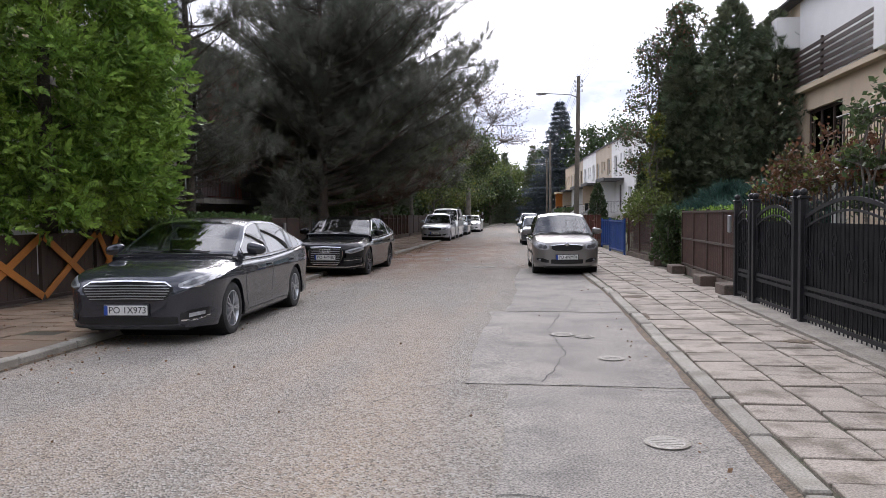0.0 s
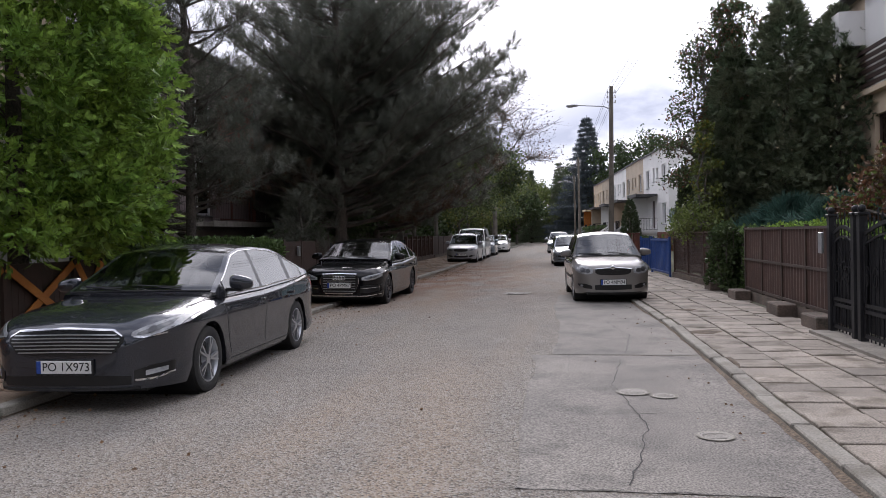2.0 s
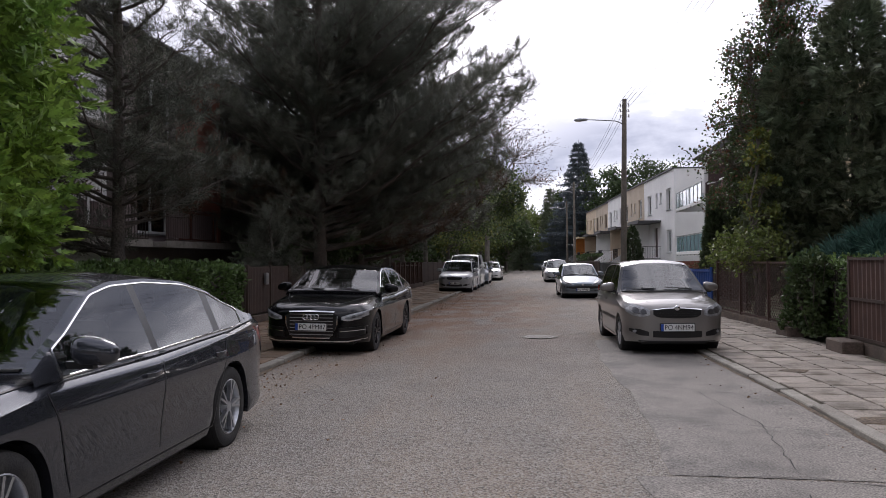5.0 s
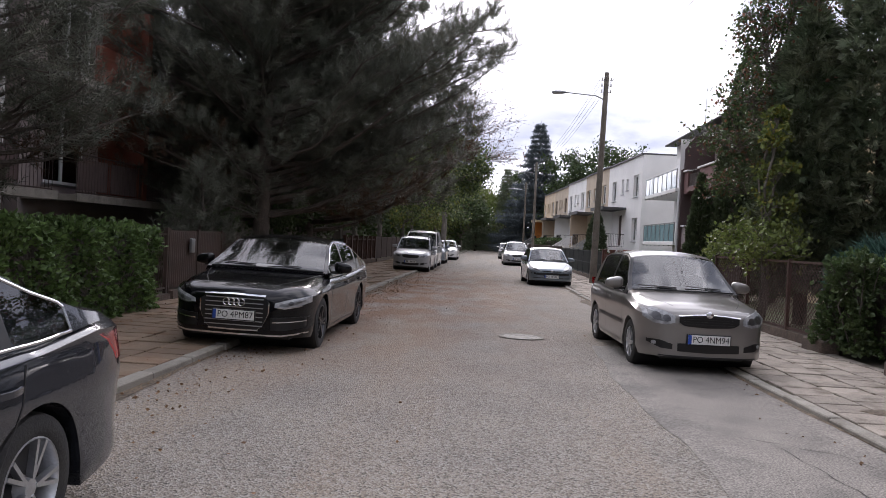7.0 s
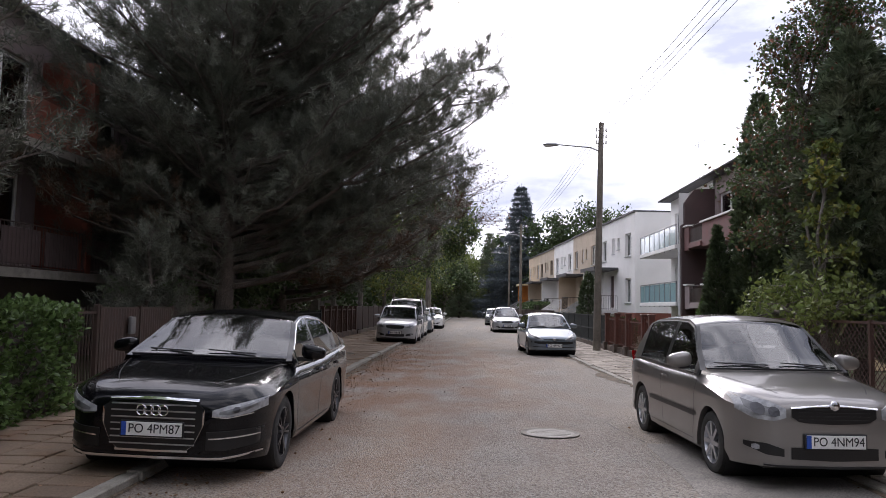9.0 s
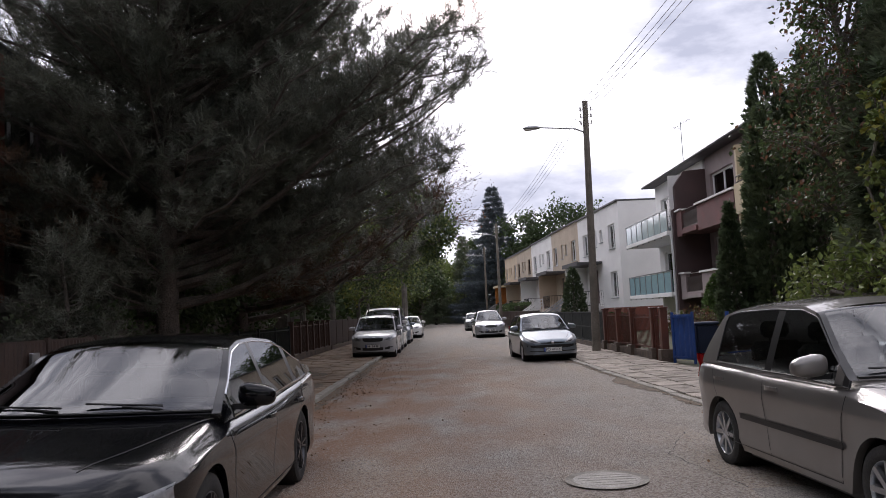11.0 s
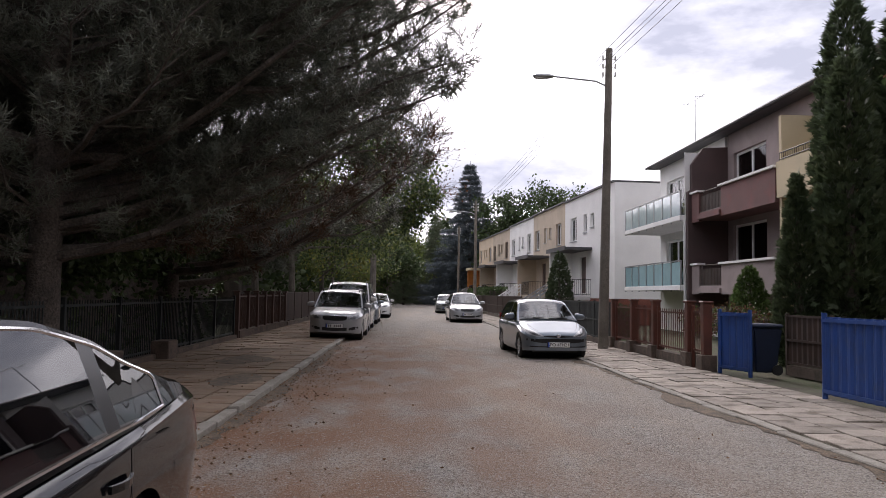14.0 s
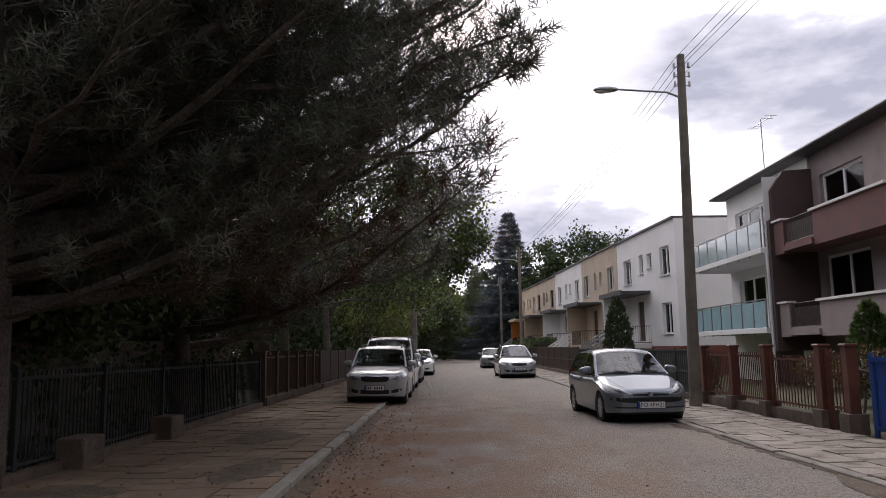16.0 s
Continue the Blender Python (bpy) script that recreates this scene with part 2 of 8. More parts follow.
GREY_WALL = mat("grey_mauve_render", (0.34, 0.275, 0.265), 0.9, (0.28, 0.23, 0.225), 0.7, 60, 0.1, 0.15, dirt=(0.2, 0.17, 0.16), dirt_amt=0.4)
MAROON = mat("maroon_render", (0.17, 0.085, 0.08), 0.85, (0.13, 0.07, 0.065), 0.9, 60, 0.1, 0.15, dirt=(0.24, 0.07, 0.065), dirt_amt=0.4)
YELLOW_WALL = mat("pale_yellow_render", (0.60, 0.50, 0.33), 0.9, (0.52, 0.44, 0.30), 0.7, 60, 0.08, 0.1)
BRICK_RED = mat("red_brick", (0.22, 0.075, 0.05), 0.85, (0.17, 0.06, 0.045), 2, 40, 0.25, 0.2)
RUST_WALL = mat("rust_red_cladding", (0.20, 0.055, 0.03), 0.7, (0.14, 0.04, 0.025), 1.5, 60, 0.2, 0.1)
ROOF = mat("dark_roof_sheet", (0.05, 0.05, 0.055), 0.6, (0.07, 0.065, 0.065), 2, 60, 0.2, 0.1)
WHITE_PVC = mat("white_pvc", (0.8, 0.8, 0.8), 0.4, (0.76, 0.76, 0.76), 2, 60, 0.03, 0)
WIN_GLASS = glass_mat("window_glass", (0.88, 0.9, 0.9), ior=1.8)
# the darkness of the rooms, put into a colour
ROOM_DARK = mat("room_shade_tone", (0.12, 0.115, 0.11), 0.9, (0.2, 0.19, 0.18), 1.2, 10, 0.3, 0)
CURTAIN = mat("net_curtain", (0.72, 0.71, 0.69), 0.9, (0.58, 0.58, 0.56), 5, 40, 0.15, 0.2)
CLEAR_GLASS = mat("frosted_balcony_glass", (0.50, 0.60, 0.63), 0.1, (0.40, 0.50, 0.54), 0.6, 5, 0.08, 0, coat=1.0)
BALC_GLASS = mat("turquoise_balcony_glass", (0.36, 0.56, 0.60), 0.12, (0.42, 0.62, 0.66), 0.6, 5, 0.05, 0, coat=1.0)
STEEL = mat("grey_steel", (0.38, 0.39, 0.40), 0.35, (0.3, 0.31, 0.32), 4, 60, 0.1, 0.05, metal=0.8)
WOOD_POLE = mat("weathered_pole_wood", (0.21, 0.185, 0.155), 0.9, (0.14, 0.12, 0.10), 1.5, 60, 0.35, 0.4, dirt=(0.09, 0.085, 0.06))
BARK = mat("grey_brown_bark", (0.11, 0.09, 0.075), 0.95, (0.06, 0.05, 0.042), 3, 30, 0.5, 0.8, bump_dist=0.03)
BARK_GREY = mat("grey_bark", (0.16, 0.14, 0.12), 0.95, (0.10, 0.09, 0.075), 3, 30, 0.4, 0.6, bump_dist=0.02)
PINE = leaf_mat("pine_needles", (0.085, 0.096, 0.070), (0.112, 0.112, 0.084))
PINE_BROWN = leaf_mat("dead_brown_needles", (0.085, 0.045, 0.025), (0.06, 0.036, 0.02))
DARKCON = leaf_mat("dark_conifer_sprays", (0.115, 0.155, 0.09), (0.155, 0.17, 0.105))
THUJA = leaf_mat("bright_thuja_sprays", (0.27, 0.39, 0.07), (0.14, 0.25, 0.05), 0.5)
THUJA_D = leaf_mat("dark_thuja_sprays", (0.060, 0.086, 0.044), (0.078, 0.102, 0.05))
SPRUCE = leaf_mat("blue_spruce_needles", (0.12, 0.145, 0.16), (0.085, 0.105, 0.115))
JUNIPER = leaf_mat("blue_green_juniper", (0.06, 0.125, 0.10), (0.045, 0.09, 0.07))
LEAF = leaf_mat("green_leaves", (0.115, 0.16, 0.042), (0.15, 0.175, 0.05))
LEAF_D = leaf_mat("dark_green_leaves", (0.05, 0.082, 0.03), (0.072, 0.10, 0.038))
LEAF_Y = leaf_mat("yellowing_leaves", (0.22, 0.20, 0.035), (0.14, 0.15, 0.03))
LEAF_R = leaf_mat("rusty_maple_leaves", (0.17, 0.075, 0.045), (0.10, 0.065, 0.035))
HEDGE = leaf_mat("hedge_leaves", (0.125, 0.19, 0.062), (0.08, 0.13, 0.04), 0.5)
HEDGE.node_tree.nodes["Principled BSDF"].inputs["Roughness"].default_value = 0.28
FALLEN = leaf_mat("fallen_leaves", (0.27, 0.16, 0.09), (0.18, 0.11, 0.065), 0.5)


# ---- shape helpers ----
def box(bm, x0, x1, y0, y1, z0, z1, bevel=0.0):
    vs = [bm.verts.new((x, y, z)) for z in (z0, z1) for y in (y0, y1) for x in (x0, x1)]
    fs = [bm.faces.new([vs[i] for i in f]) for f in ((0, 2, 3, 1), (4, 5, 7, 6), (0, 1, 5, 4), (2, 6, 7, 3), (0, 4, 6, 2), (1, 3, 7, 5))]
    if bevel:
        bmesh.ops.bevel(bm, geom=list({e for f in fs for e in f.edges}), offset=bevel, segments=1, affect="EDGES", profile=0.5)


def tube(bm, p0, p1, r0, r1=None, n=8, cap=True):
    r1 = r0 if r1 is None else r1
    p0, p1 = Vector(p0), Vector(p1)
    q = (p1 - p0).to_track_quat("Z", "Y")
    rings = []
    for p, r in ((p0, r0), (p1, r1)):
        rings.append([bm.verts.new(p + q @ Vector((r * math.cos(2 * math.pi * i / n), r * math.sin(2 * math.pi * i / n), 0))) for i in range(n)])
    for i in range(n):
        f = bm.faces.new((rings[0][i], rings[0][(i + 1) % n], rings[1][(i + 1) % n], rings[1][i]))
        f.smooth = n > 5
    if cap:
        bm.faces.new(rings[0][::-1])
        bm.faces.new(rings[1])


def bar(bm, p0, p1, w, d, side=(1, 0, 0)):
    """A flat bar from p0 to p1, d thick along side and w wide across."""
    p0, p1, s = Vector(p0), Vector(p1), Vector(side).normalized()
    t = (p1 - p0).normalized()
    u = t.cross(s).normalized()
    vs = [bm.verts.new(p + s * d * a / 2 + u * w * b / 2) for p in (p0, p1) for a, b in ((-1, -1), (1, -1), (1, 1), (-1, 1))]
    for f in ((0, 3, 2, 1), (4, 5, 6, 7), (0, 1, 5, 4), (1, 2, 6, 5), (2, 3, 7, 6), (3, 0, 4, 7)):
        bm.faces.new([vs[i] for i in f])


def mesh_of(name, bm, material, sharp=40):
    bmesh.ops.recalc_face_normals(bm, faces=bm.faces)
    me = bpy.data.meshes.new(name)
    bm.to_mesh(me)
    bm.free()
    me.materials.append(material)
    if sharp and any(p.use_smooth for p in me.polygons):
        me.set_sharp_from_angle(angle=radians(sharp))
    return me


def thing(name, label, category, group="", kind="", at=None):
    ob = tagged(new(name), label, category, group, kind)
    ob.matrix_basis = at or Matrix()
    return ob


def base_inverse(parent):
    m = parent.matrix_basis.copy()
    while parent.parent:
        m = parent.parent.matrix_basis @ parent.matrix_parent_inverse @ m
        parent = parent.parent
    return m.inverted()


def part(name, bm, material, parent, label="", m=None, kind=""):
    """Links a bmesh, given in world coordinates, as one mesh under a thing or a part."""
    if m:
        bm.transform(m)
    ob = new(name, mesh_of(name, bm, material))
    ob.parent = parent
    ob.matrix_parent_inverse = base_inverse(parent)
    return tagged(ob, label, kind=kind)


def solo(name, bm, material, label, category, group="", kind=""):
    return tagged(new(name, mesh_of(name, bm, material)), label, category, group, kind)


def B():
    return bmesh.new()


rng = random.Random(7)

# ---- ground, road, kerbs, pavements ----
KERB_L, FENCE_L = -5.2, -8.4
Y0, Y1 = -14.0, 230.0


def kerb_r(y):
    return 1.40 - 0.55 * min(max((y - 14) / 18, 0), 1)


def fence_r(y):
    return 3.45 + 0.2 * min(max((y - 12) / 2, 0), 1) - 0.75 * min(max((y - 22) / 12, 0), 1) - 0.1 * min(max((y - 34) / 10, 0), 1)


b = B()
box(b, -900, 900, -900, 900, -0.4, -0.03)
solo("ground", b, SOIL, "dark garden soil with thin grass", "ground", kind="structure")
b = B()
prev = None
ys = [Y0 + (Y1 - Y0) * i / 122 for i in range(123)]
for y in ys:
    cur = [b.verts.new((x, y, 0.02 * (1 - ((x + 2) / 3.6) ** 2))) for x in (KERB_L - 0.02, -3.6, -2, -0.4, kerb_r(y) + 0.02)]
    if prev:
        for i in range(4):
            b.faces.new((prev[i], prev[i + 1], cur[i + 1], cur[i]))
    prev = cur
road = solo("road", b, ROAD, "pale worn asphalt road with chippings and litter", "road", kind="structure")

for side, name in ((-1, "pavement_1"), (1, "pavement_2")):
    b = B()
    prev = None
    for y in ys:
        xs = (FENCE_L - 0.6, KERB_L - 0.12) if side < 0 else (kerb_r(y) + 0.12, fence_r(y) + 0.6)
        h = 0.065 if side < 0 else 0.025
        cur = [b.verts.new((xs[0], y, h)), b.verts.new((xs[1], y, h)), b.verts.new((xs[0], y, -0.1)), b.verts.new((xs[1], y, -0.1))]
        if prev:
            for i, j in ((0, 1), (2, 0), (1, 3)):
                b.faces.new((prev[i], prev[j], cur[j], cur[i]))
        prev = cur
    ob = solo(name, b, JOINT, "paved footway with sandy weedy joints", "pavement", kind="structure")
    if side < 0:
        PAVE_L = ob
    else:
        PAVE_R = ob


def patch(name, pts, material, z0, label, z=0.004):
    """A thin skin that follows the camber of the road."""
    b = B()
    vs = [b.verts.new((x, y, 0.02 * (1 - ((x + 2) / 3.6) ** 2) + z)) for x, y in pts]
    b.faces.new(vs)
    return solo(name, b, material, label, "road patch", kind="structure")


def strip_patch(name, left, right, ya, yb, label):
    b = B()
    prev = None
    n = int((yb - ya) / 0.25)
    r = random.Random(len(name) + int(ya * 10))
    for i in range(n + 1):
        y = ya + (yb - ya) * i / n
        a, c = left(y) + 0.02 * math.sin(y * 3.1) + 0.012 * math.sin(y * 7.7), right(y)
        cur = [b.verts.new((a + (c - a) * k / 3, y, 0.02 * (1 - ((a + (c - a) * k / 3 + 2) / 3.6) ** 2) + 0.004)) for k in range(4)]
        if prev:
            for k in range(3):
                b.faces.new((prev[k], prev[k + 1], cur[k + 1], cur[k]))
        prev = cur
    return solo(name, b, PATCH, label, "road patch", kind="structure")


strip_patch("road_patch_1", lambda y: -0.2, lambda y: kerb_r(y) - 0.04, 1.2, 6.45, "smooth grey concrete repair along the kerb")
strip_patch("road_patch_2", lambda y: -0.62 + 0.03 * math.sin(y * 2), lambda y: kerb_r(y) - 0.04, 6.5, 11.4, "smooth grey repair patch in the carriageway")
strip_patch("road_patch_3", lambda y: -0.35 + 0.05 * math.sin(y), lambda y: kerb_r(y) - 0.04, 11.45, 20.5, "smooth grey repair patch with cracks along the kerb")


def crack(points, w=0.005):
    b = B()
    r = random.Random(int(points[0][1] * 100))
    pts = []
    for (xa, ya), (xb, yb) in zip(points, points[1:]):
        n = max(2, int(math.hypot(xb - xa, yb - ya) / 0.12))
        pts += [(xa + (xb - xa) * i / n + r.uniform(-0.02, 0.02), ya + (yb - ya) * i / n + r.uniform(-0.02, 0.02)) for i in range(n)]
    prev = None
    for i, (x, y) in enumerate(pts):
        k = w * r.uniform(0.4, 1.2)
        z = 0.02 * (1 - ((x + 2) / 3.6) ** 2) + 0.008
        d = (pts[min(i + 1, len(pts) - 1)][0] - pts[max(i - 1, 0)][0], pts[min(i + 1, len(pts) - 1)][1] - pts[max(i - 1, 0)][1])
        q = math.hypot(*d) or 1
        cur = [b.verts.new((x - d[1] / q * k, y + d[0] / q * k, z)), b.verts.new((x + d[1] / q * k, y - d[0] / q * k, z))]
        if prev:
            b.faces.new((prev[0], prev[1], cur[1], cur[0]))
        prev = cur
    solo("road_crack", b, CRACK, "dark open crack in the asphalt", "crack", "road cracks", "structure")


for pts in (((-0.7, 6.48), (0.4, 6.5), (1.35, 6.3)), ((-0.2, 3.9), (0.6, 3.82), (1.36, 3.9)),
            ((-0.7, 6.5), (-1.1, 6.2), (-1.3, 5.6)), ((-0.36, 11.4), (0.5, 11.5), (1.3, 11.2)), ((0.2, 15.2), (0.9, 14.8), (1.2, 14.0)), ((-0.3, 20.5), (-0.5, 22), (0.1, 23.4)), ((0.3, 8.4), (0.9, 8.5), (1.3, 8.2)), ((0.1, 6.6), (0.35, 8.0), (0.2, 9.6), (0.4, 11.2)), ((0.5, 11.6), (0.7, 13.2), (0.45, 15.0)), ((-0.1, 13.0), (0.5, 13.2), (1.3, 12.9)), ((0.3, 1.4), (0.55, 2.6), (0.4, 3.8)), ((-0.2, 17.4), (0.4, 17.2), (1.0, 17.6))):
    crack(pts)


def manhole(x, y, r, name="manhole_cover", ring=True):
    z = 0.02 * (1 - ((x + 2) / 3.6) ** 2) + 0.004
    t = thing(name, "round cast-iron manhole cover set in the asphalt", "manhole cover", "manhole covers", at=Matrix.Translation((x, y, z)))
    b = B()
    tube(b, (x, y, z - 0.03), (x, y, z + 0.008), r, n=28)
    part("cover", b, IRON, t)
    b = B()
    for k in range(28):
        a0, a1 = 2 * math.pi * k / 28, 2 * math.pi * (k + 1) / 28
        q = [(x + rr * math.cos(a), y + rr * math.sin(a), z + 0.010) for a, rr in ((a0, r), (a0, r * 1.22), (a1, r * 1.22), (a1, r))]
        b.faces.new([b.verts.new(p) for p in q])
    part("collar", b, KERB, t)
    b = B()
    for k in (-2, -1, 0, 1, 2):
        w = math.sqrt(max(0.05, 1 - (k / 2.9) ** 2)) * r * 0.85
        box(b, x - w, x + w, y + k * r * 0.3 - r * 0.05, y + k * r * 0.3 + r * 0.05, z + 0.008, z + 0.0105)
    part("rib", b, IRON, t)


for p in ((0.86, 4.9, 0.12), (0.80, 7.75, 0.11), (0.36, 9.25, 0.13), (0.62, 9.1, 0.10), (-1.35, 21.0, 0.30)):
    manhole(*p)


def gutter(name, xc, ya, yb, seed, most=0.28):
    """Dirt and needles gathered along a kerb, with a ragged edge."""
    r = random.Random(seed)
    b = B()
    prev = None
    n = int((yb - ya) / 0.18)
    w = 0.2
    for i in range(n + 1):
        y = ya + (yb - ya) * i / n
        w = min(most, max(0.02, w + r.uniform(-0.3, 0.3) * most))
        x = xc(y)
        sg = 1 if x < -2 else -1
        cur = [b.verts.new((x + sg * w * k / 2, y, 0.02 * (1 - ((x + sg * w * k / 2 + 2) / 3.6) ** 2) + (0.022, 0.014, 0.0065)[k])) for k in range(3)]
        if prev:
            for k in range(2):
                b.faces.new((prev[k], prev[k + 1], cur[k + 1], cur[k]))
        prev = cur
    solo(name, b, GUTTER, "dark dirt and needles gathered along the kerb", "dirt", kind="structure")


GUTTER = mat("gutter_dirt", (0.09, 0.07, 0.05), 0.95, (0.15, 0.11, 0.075), 5, 45, 0.6, 0.8, bump_dist=0.01)
gutter("gutter_1", lambda y: KERB_L + 0.005, 24, 62, 3)
gutter("gutter_2", lambda y: kerb_r(y) - 0.01, 22.2, 36, 5, 0.34)
gutter("gutter_3", lambda y: kerb_r(y) - 0.01, 2.0, 22.0, 6, 0.07)
gutter("gutter_4", lambda y: KERB_L + 0.005, 2, 24, 7, 0.12)


def soil_patch(x, y, rx, ry, seed, z):
    """Soil trodden over sunken slabs: a low ragged mound."""
    r = random.Random(seed)
    b = B()
    n = 26
    k = [r.uniform(0.55, 1.25) for _ in range(n)]
    k = [(k[i - 1] + k[i] * 2 + k[(i + 1) % n]) / 4 for i in range(n)]
    rings = [[b.verts.new((x + rx * k[i] * f * math.cos(2 * math.pi * i / n), y + ry * k[i] * f * math.sin(2 * math.pi * i / n), z + h)) for i in range(n)] for f, h in ((1.0, -0.02), (0.75, 0.006), (0.35, 0.014))]
    for a, c in zip(rings, rings[1:]):
        for i in range(n):
            b.faces.new((a[i], a[(i + 1) % n], c[(i + 1) % n], c[i]))
    b.faces.new(rings[-1])
    solo("soil_patch", b, GUTTER, "dark soil trodden over sunken paving slabs", "dirt", "soil patches", "structure")


for k, q in enumerate(((1.75, 13.3, 0.34, 0.22, 0.05), (2.95, 8.7, 0.22, 0.14, 0.05), (2.9, 6.1, 0.24, 0.16, 0.05), (1.6, 10.8, 0.05, 0.4, 0.05), (2.0, 16.4, 0.28, 0.18, 0.05), (-6.2, 27.0, 0.7, 0.8, 0.085), (-5.9, 31.0, 0.5, 1.2, 0.085), (-7.4, 29.5, 0.7, 1.0, 0.085), (-6.6, 34.5, 0.8, 1.2, 0.085))):
    soil_patch(*q[:4], 300 + k, q[4])


def kerbstones():
    for side in (-1, 1):
        owner = PAVE_L if side < 0 else PAVE_R
        b = B()
        box(b, -0.075, 0.075, 0.01, 0.985, -0.15, 0.0, 0.012)
        me = mesh_of("kerbstone", b, KERB)
        rest = B()
        for k in range(90):
            y = -4 + k
            x = KERB_L - 0.06 if side < 0 else kerb_r(y + 0.5) + 0.07
            h = (0.095 if side < 0 else 0.055) + rng.uniform(-0.012, 0.012)
            m = pose(x + rng.uniform(-0.012, 0.012), y, h, rng.uniform(-0.5, 0.5), rng.uniform(-2, 2), rng.uniform(-0.8, 0.8) + (1.7 if side > 0 and 14 < y < 32 else 0))
            if k < 64:
                ob = new("kerbstone", me)
                ob.matrix_basis = m
                ob.parent = owner
            else:
                c = B()
                box(c, -0.075, 0.075, 0.01, 0.985, -0.15, 0.0)
                c.transform(m)
                tmp = bpy.data.meshes.new("tmp")
                c.to_mesh(tmp)
                c.free()
                rest.from_mesh(tmp)
                bpy.data.meshes.remove(tmp)
        box(rest, (KERB_L - 0.13) if side < 0 else 0.85, (KERB_L + 0.02) if side < 0 else 1.0, 86, Y1, -0.1, 0.1)
        part("kerb_run", rest, KERB, owner, kind="stuff")


def slabs():
    """Footway slabs, each a little uneven; the near ones are pieces of their own."""
    for side, size, material in ((1, (0.5, 0.42), SLAB), (-1, (0.5, 0.35), SLAB_L)):
        owner = PAVE_R if side > 0 else PAVE_L
        b = B()
        sx, sy = size
        box(b, -sx / 2 + 0.013, sx / 2 - 0.013, -sy / 2 + 0.013, sy / 2 - 0.013, -0.05, 0.0, 0.007)
        me = mesh_of("slab", b, material)
        verts, faces, made = [], [], 0
        y = -3.0
        row = 0
        while y < 75:
            x0 = (kerb_r(y) + 0.16) if side > 0 else FENCE_L + 0.05
            x1 = fence_r(y) - 0.08 if side > 0 else KERB_L - 0.14
            n = int((x1 - x0) / sx)
            off = sy / 2
            for i in range(n + 1):
                x = x0 + sx * (i + 0.5)
                yy = y + sy / 2 + (off if i % 2 else 0) + 0.06 * math.sin(i * 2.7)
                w = sx
                if x + sx / 2 > x1 + 0.02:
                    if x1 - (x - sx / 2) < 0.12:
                        continue
                    w = x1 - (x - sx / 2)
                    x = x1 - w / 2
                if side < 0 and 3 < y < 16 and rng.random() < 0.02:
                    continue
                h = (0.05 if side > 0 else 0.085) + rng.uniform(-0.008, 0.007)
                m = pose(x, yy, h, rng.uniform(-0.8, 0.8), rng.uniform(-0.8, 0.8), rng.uniform(-1.9, 1.9)) @ Matrix.Diagonal((w / sx, 1, 1, 1))
                if made < 300 and y > 2:
                    ob = new("slab", me)
                    ob.matrix_basis = m
                    ob.parent = owner
                    made += 1
                else:
                    k = len(verts)
                    hx, hy = sx / 2 - 0.008, sy / 2 - 0.008
                    verts += [m @ Vector(p) for p in ((-hx, -hy, 0), (hx, -hy, 0), (hx, hy, 0), (-hx, hy, 0), (-hx, -hy, -0.05), (hx, -hy, -0.05), (hx, hy, -0.05), (-hx, hy, -0.05))]
                    faces += [tuple(k + q for q in f) for f in ((0, 1, 2, 3), (0, 4, 5, 1), (1, 5, 6, 2), (2, 6, 7, 3), (3, 7, 4, 0))]
            y += sy
            row += 1
        me2 = bpy.data.meshes.new("slab_run")
        me2.from_pydata([tuple(v) for v in verts], [], faces)
        me2.materials.append(material)
        ob = tagged(new("slab_run", me2), kind="stuff")
        ob.parent = owner


# ---- houses ----
DARK_FIN = mat("dark_brown_render", (0.095, 0.06, 0.057), 0.85, (0.075, 0.05, 0.048), 0.9, 60, 0.1, 0.15)


def facade(bm, ya, yb, za, zb, holes, x0=0.0, thick=0.35):
    """A wall in the plane x = x0, with openings (y0, y1, z0, z1) right through it."""
    cy = sorted({ya, yb, *(v for h in holes for v in h[:2])})
    cz = sorted({za, zb, *(v for h in holes for v in h[2:])})
    for a, c in zip(cy, cy[1:]):
        for d, e in zip(cz, cz[1:]):
            if not any(h[0] <= a and c <= h[1] and h[2] <= d and e <= h[3] for h in holes):
                box(bm, x0, x0 + thick, a, c, d, e)


def weld(bm):
    """Joins touching boxes into one piece and drops the faces between them."""
    bmesh.ops.remove_doubles(bm, verts=bm.verts, dist=1e-4)
    bm.verts.index_update()
    seen = {}
    for f in bm.faces:
        seen.setdefault(frozenset(v.index for v in f.verts), []).append(f)
    bmesh.ops.delete(bm, geom=[f for g in seen.values() if len(g) > 1 for f in g], context="FACES_ONLY")


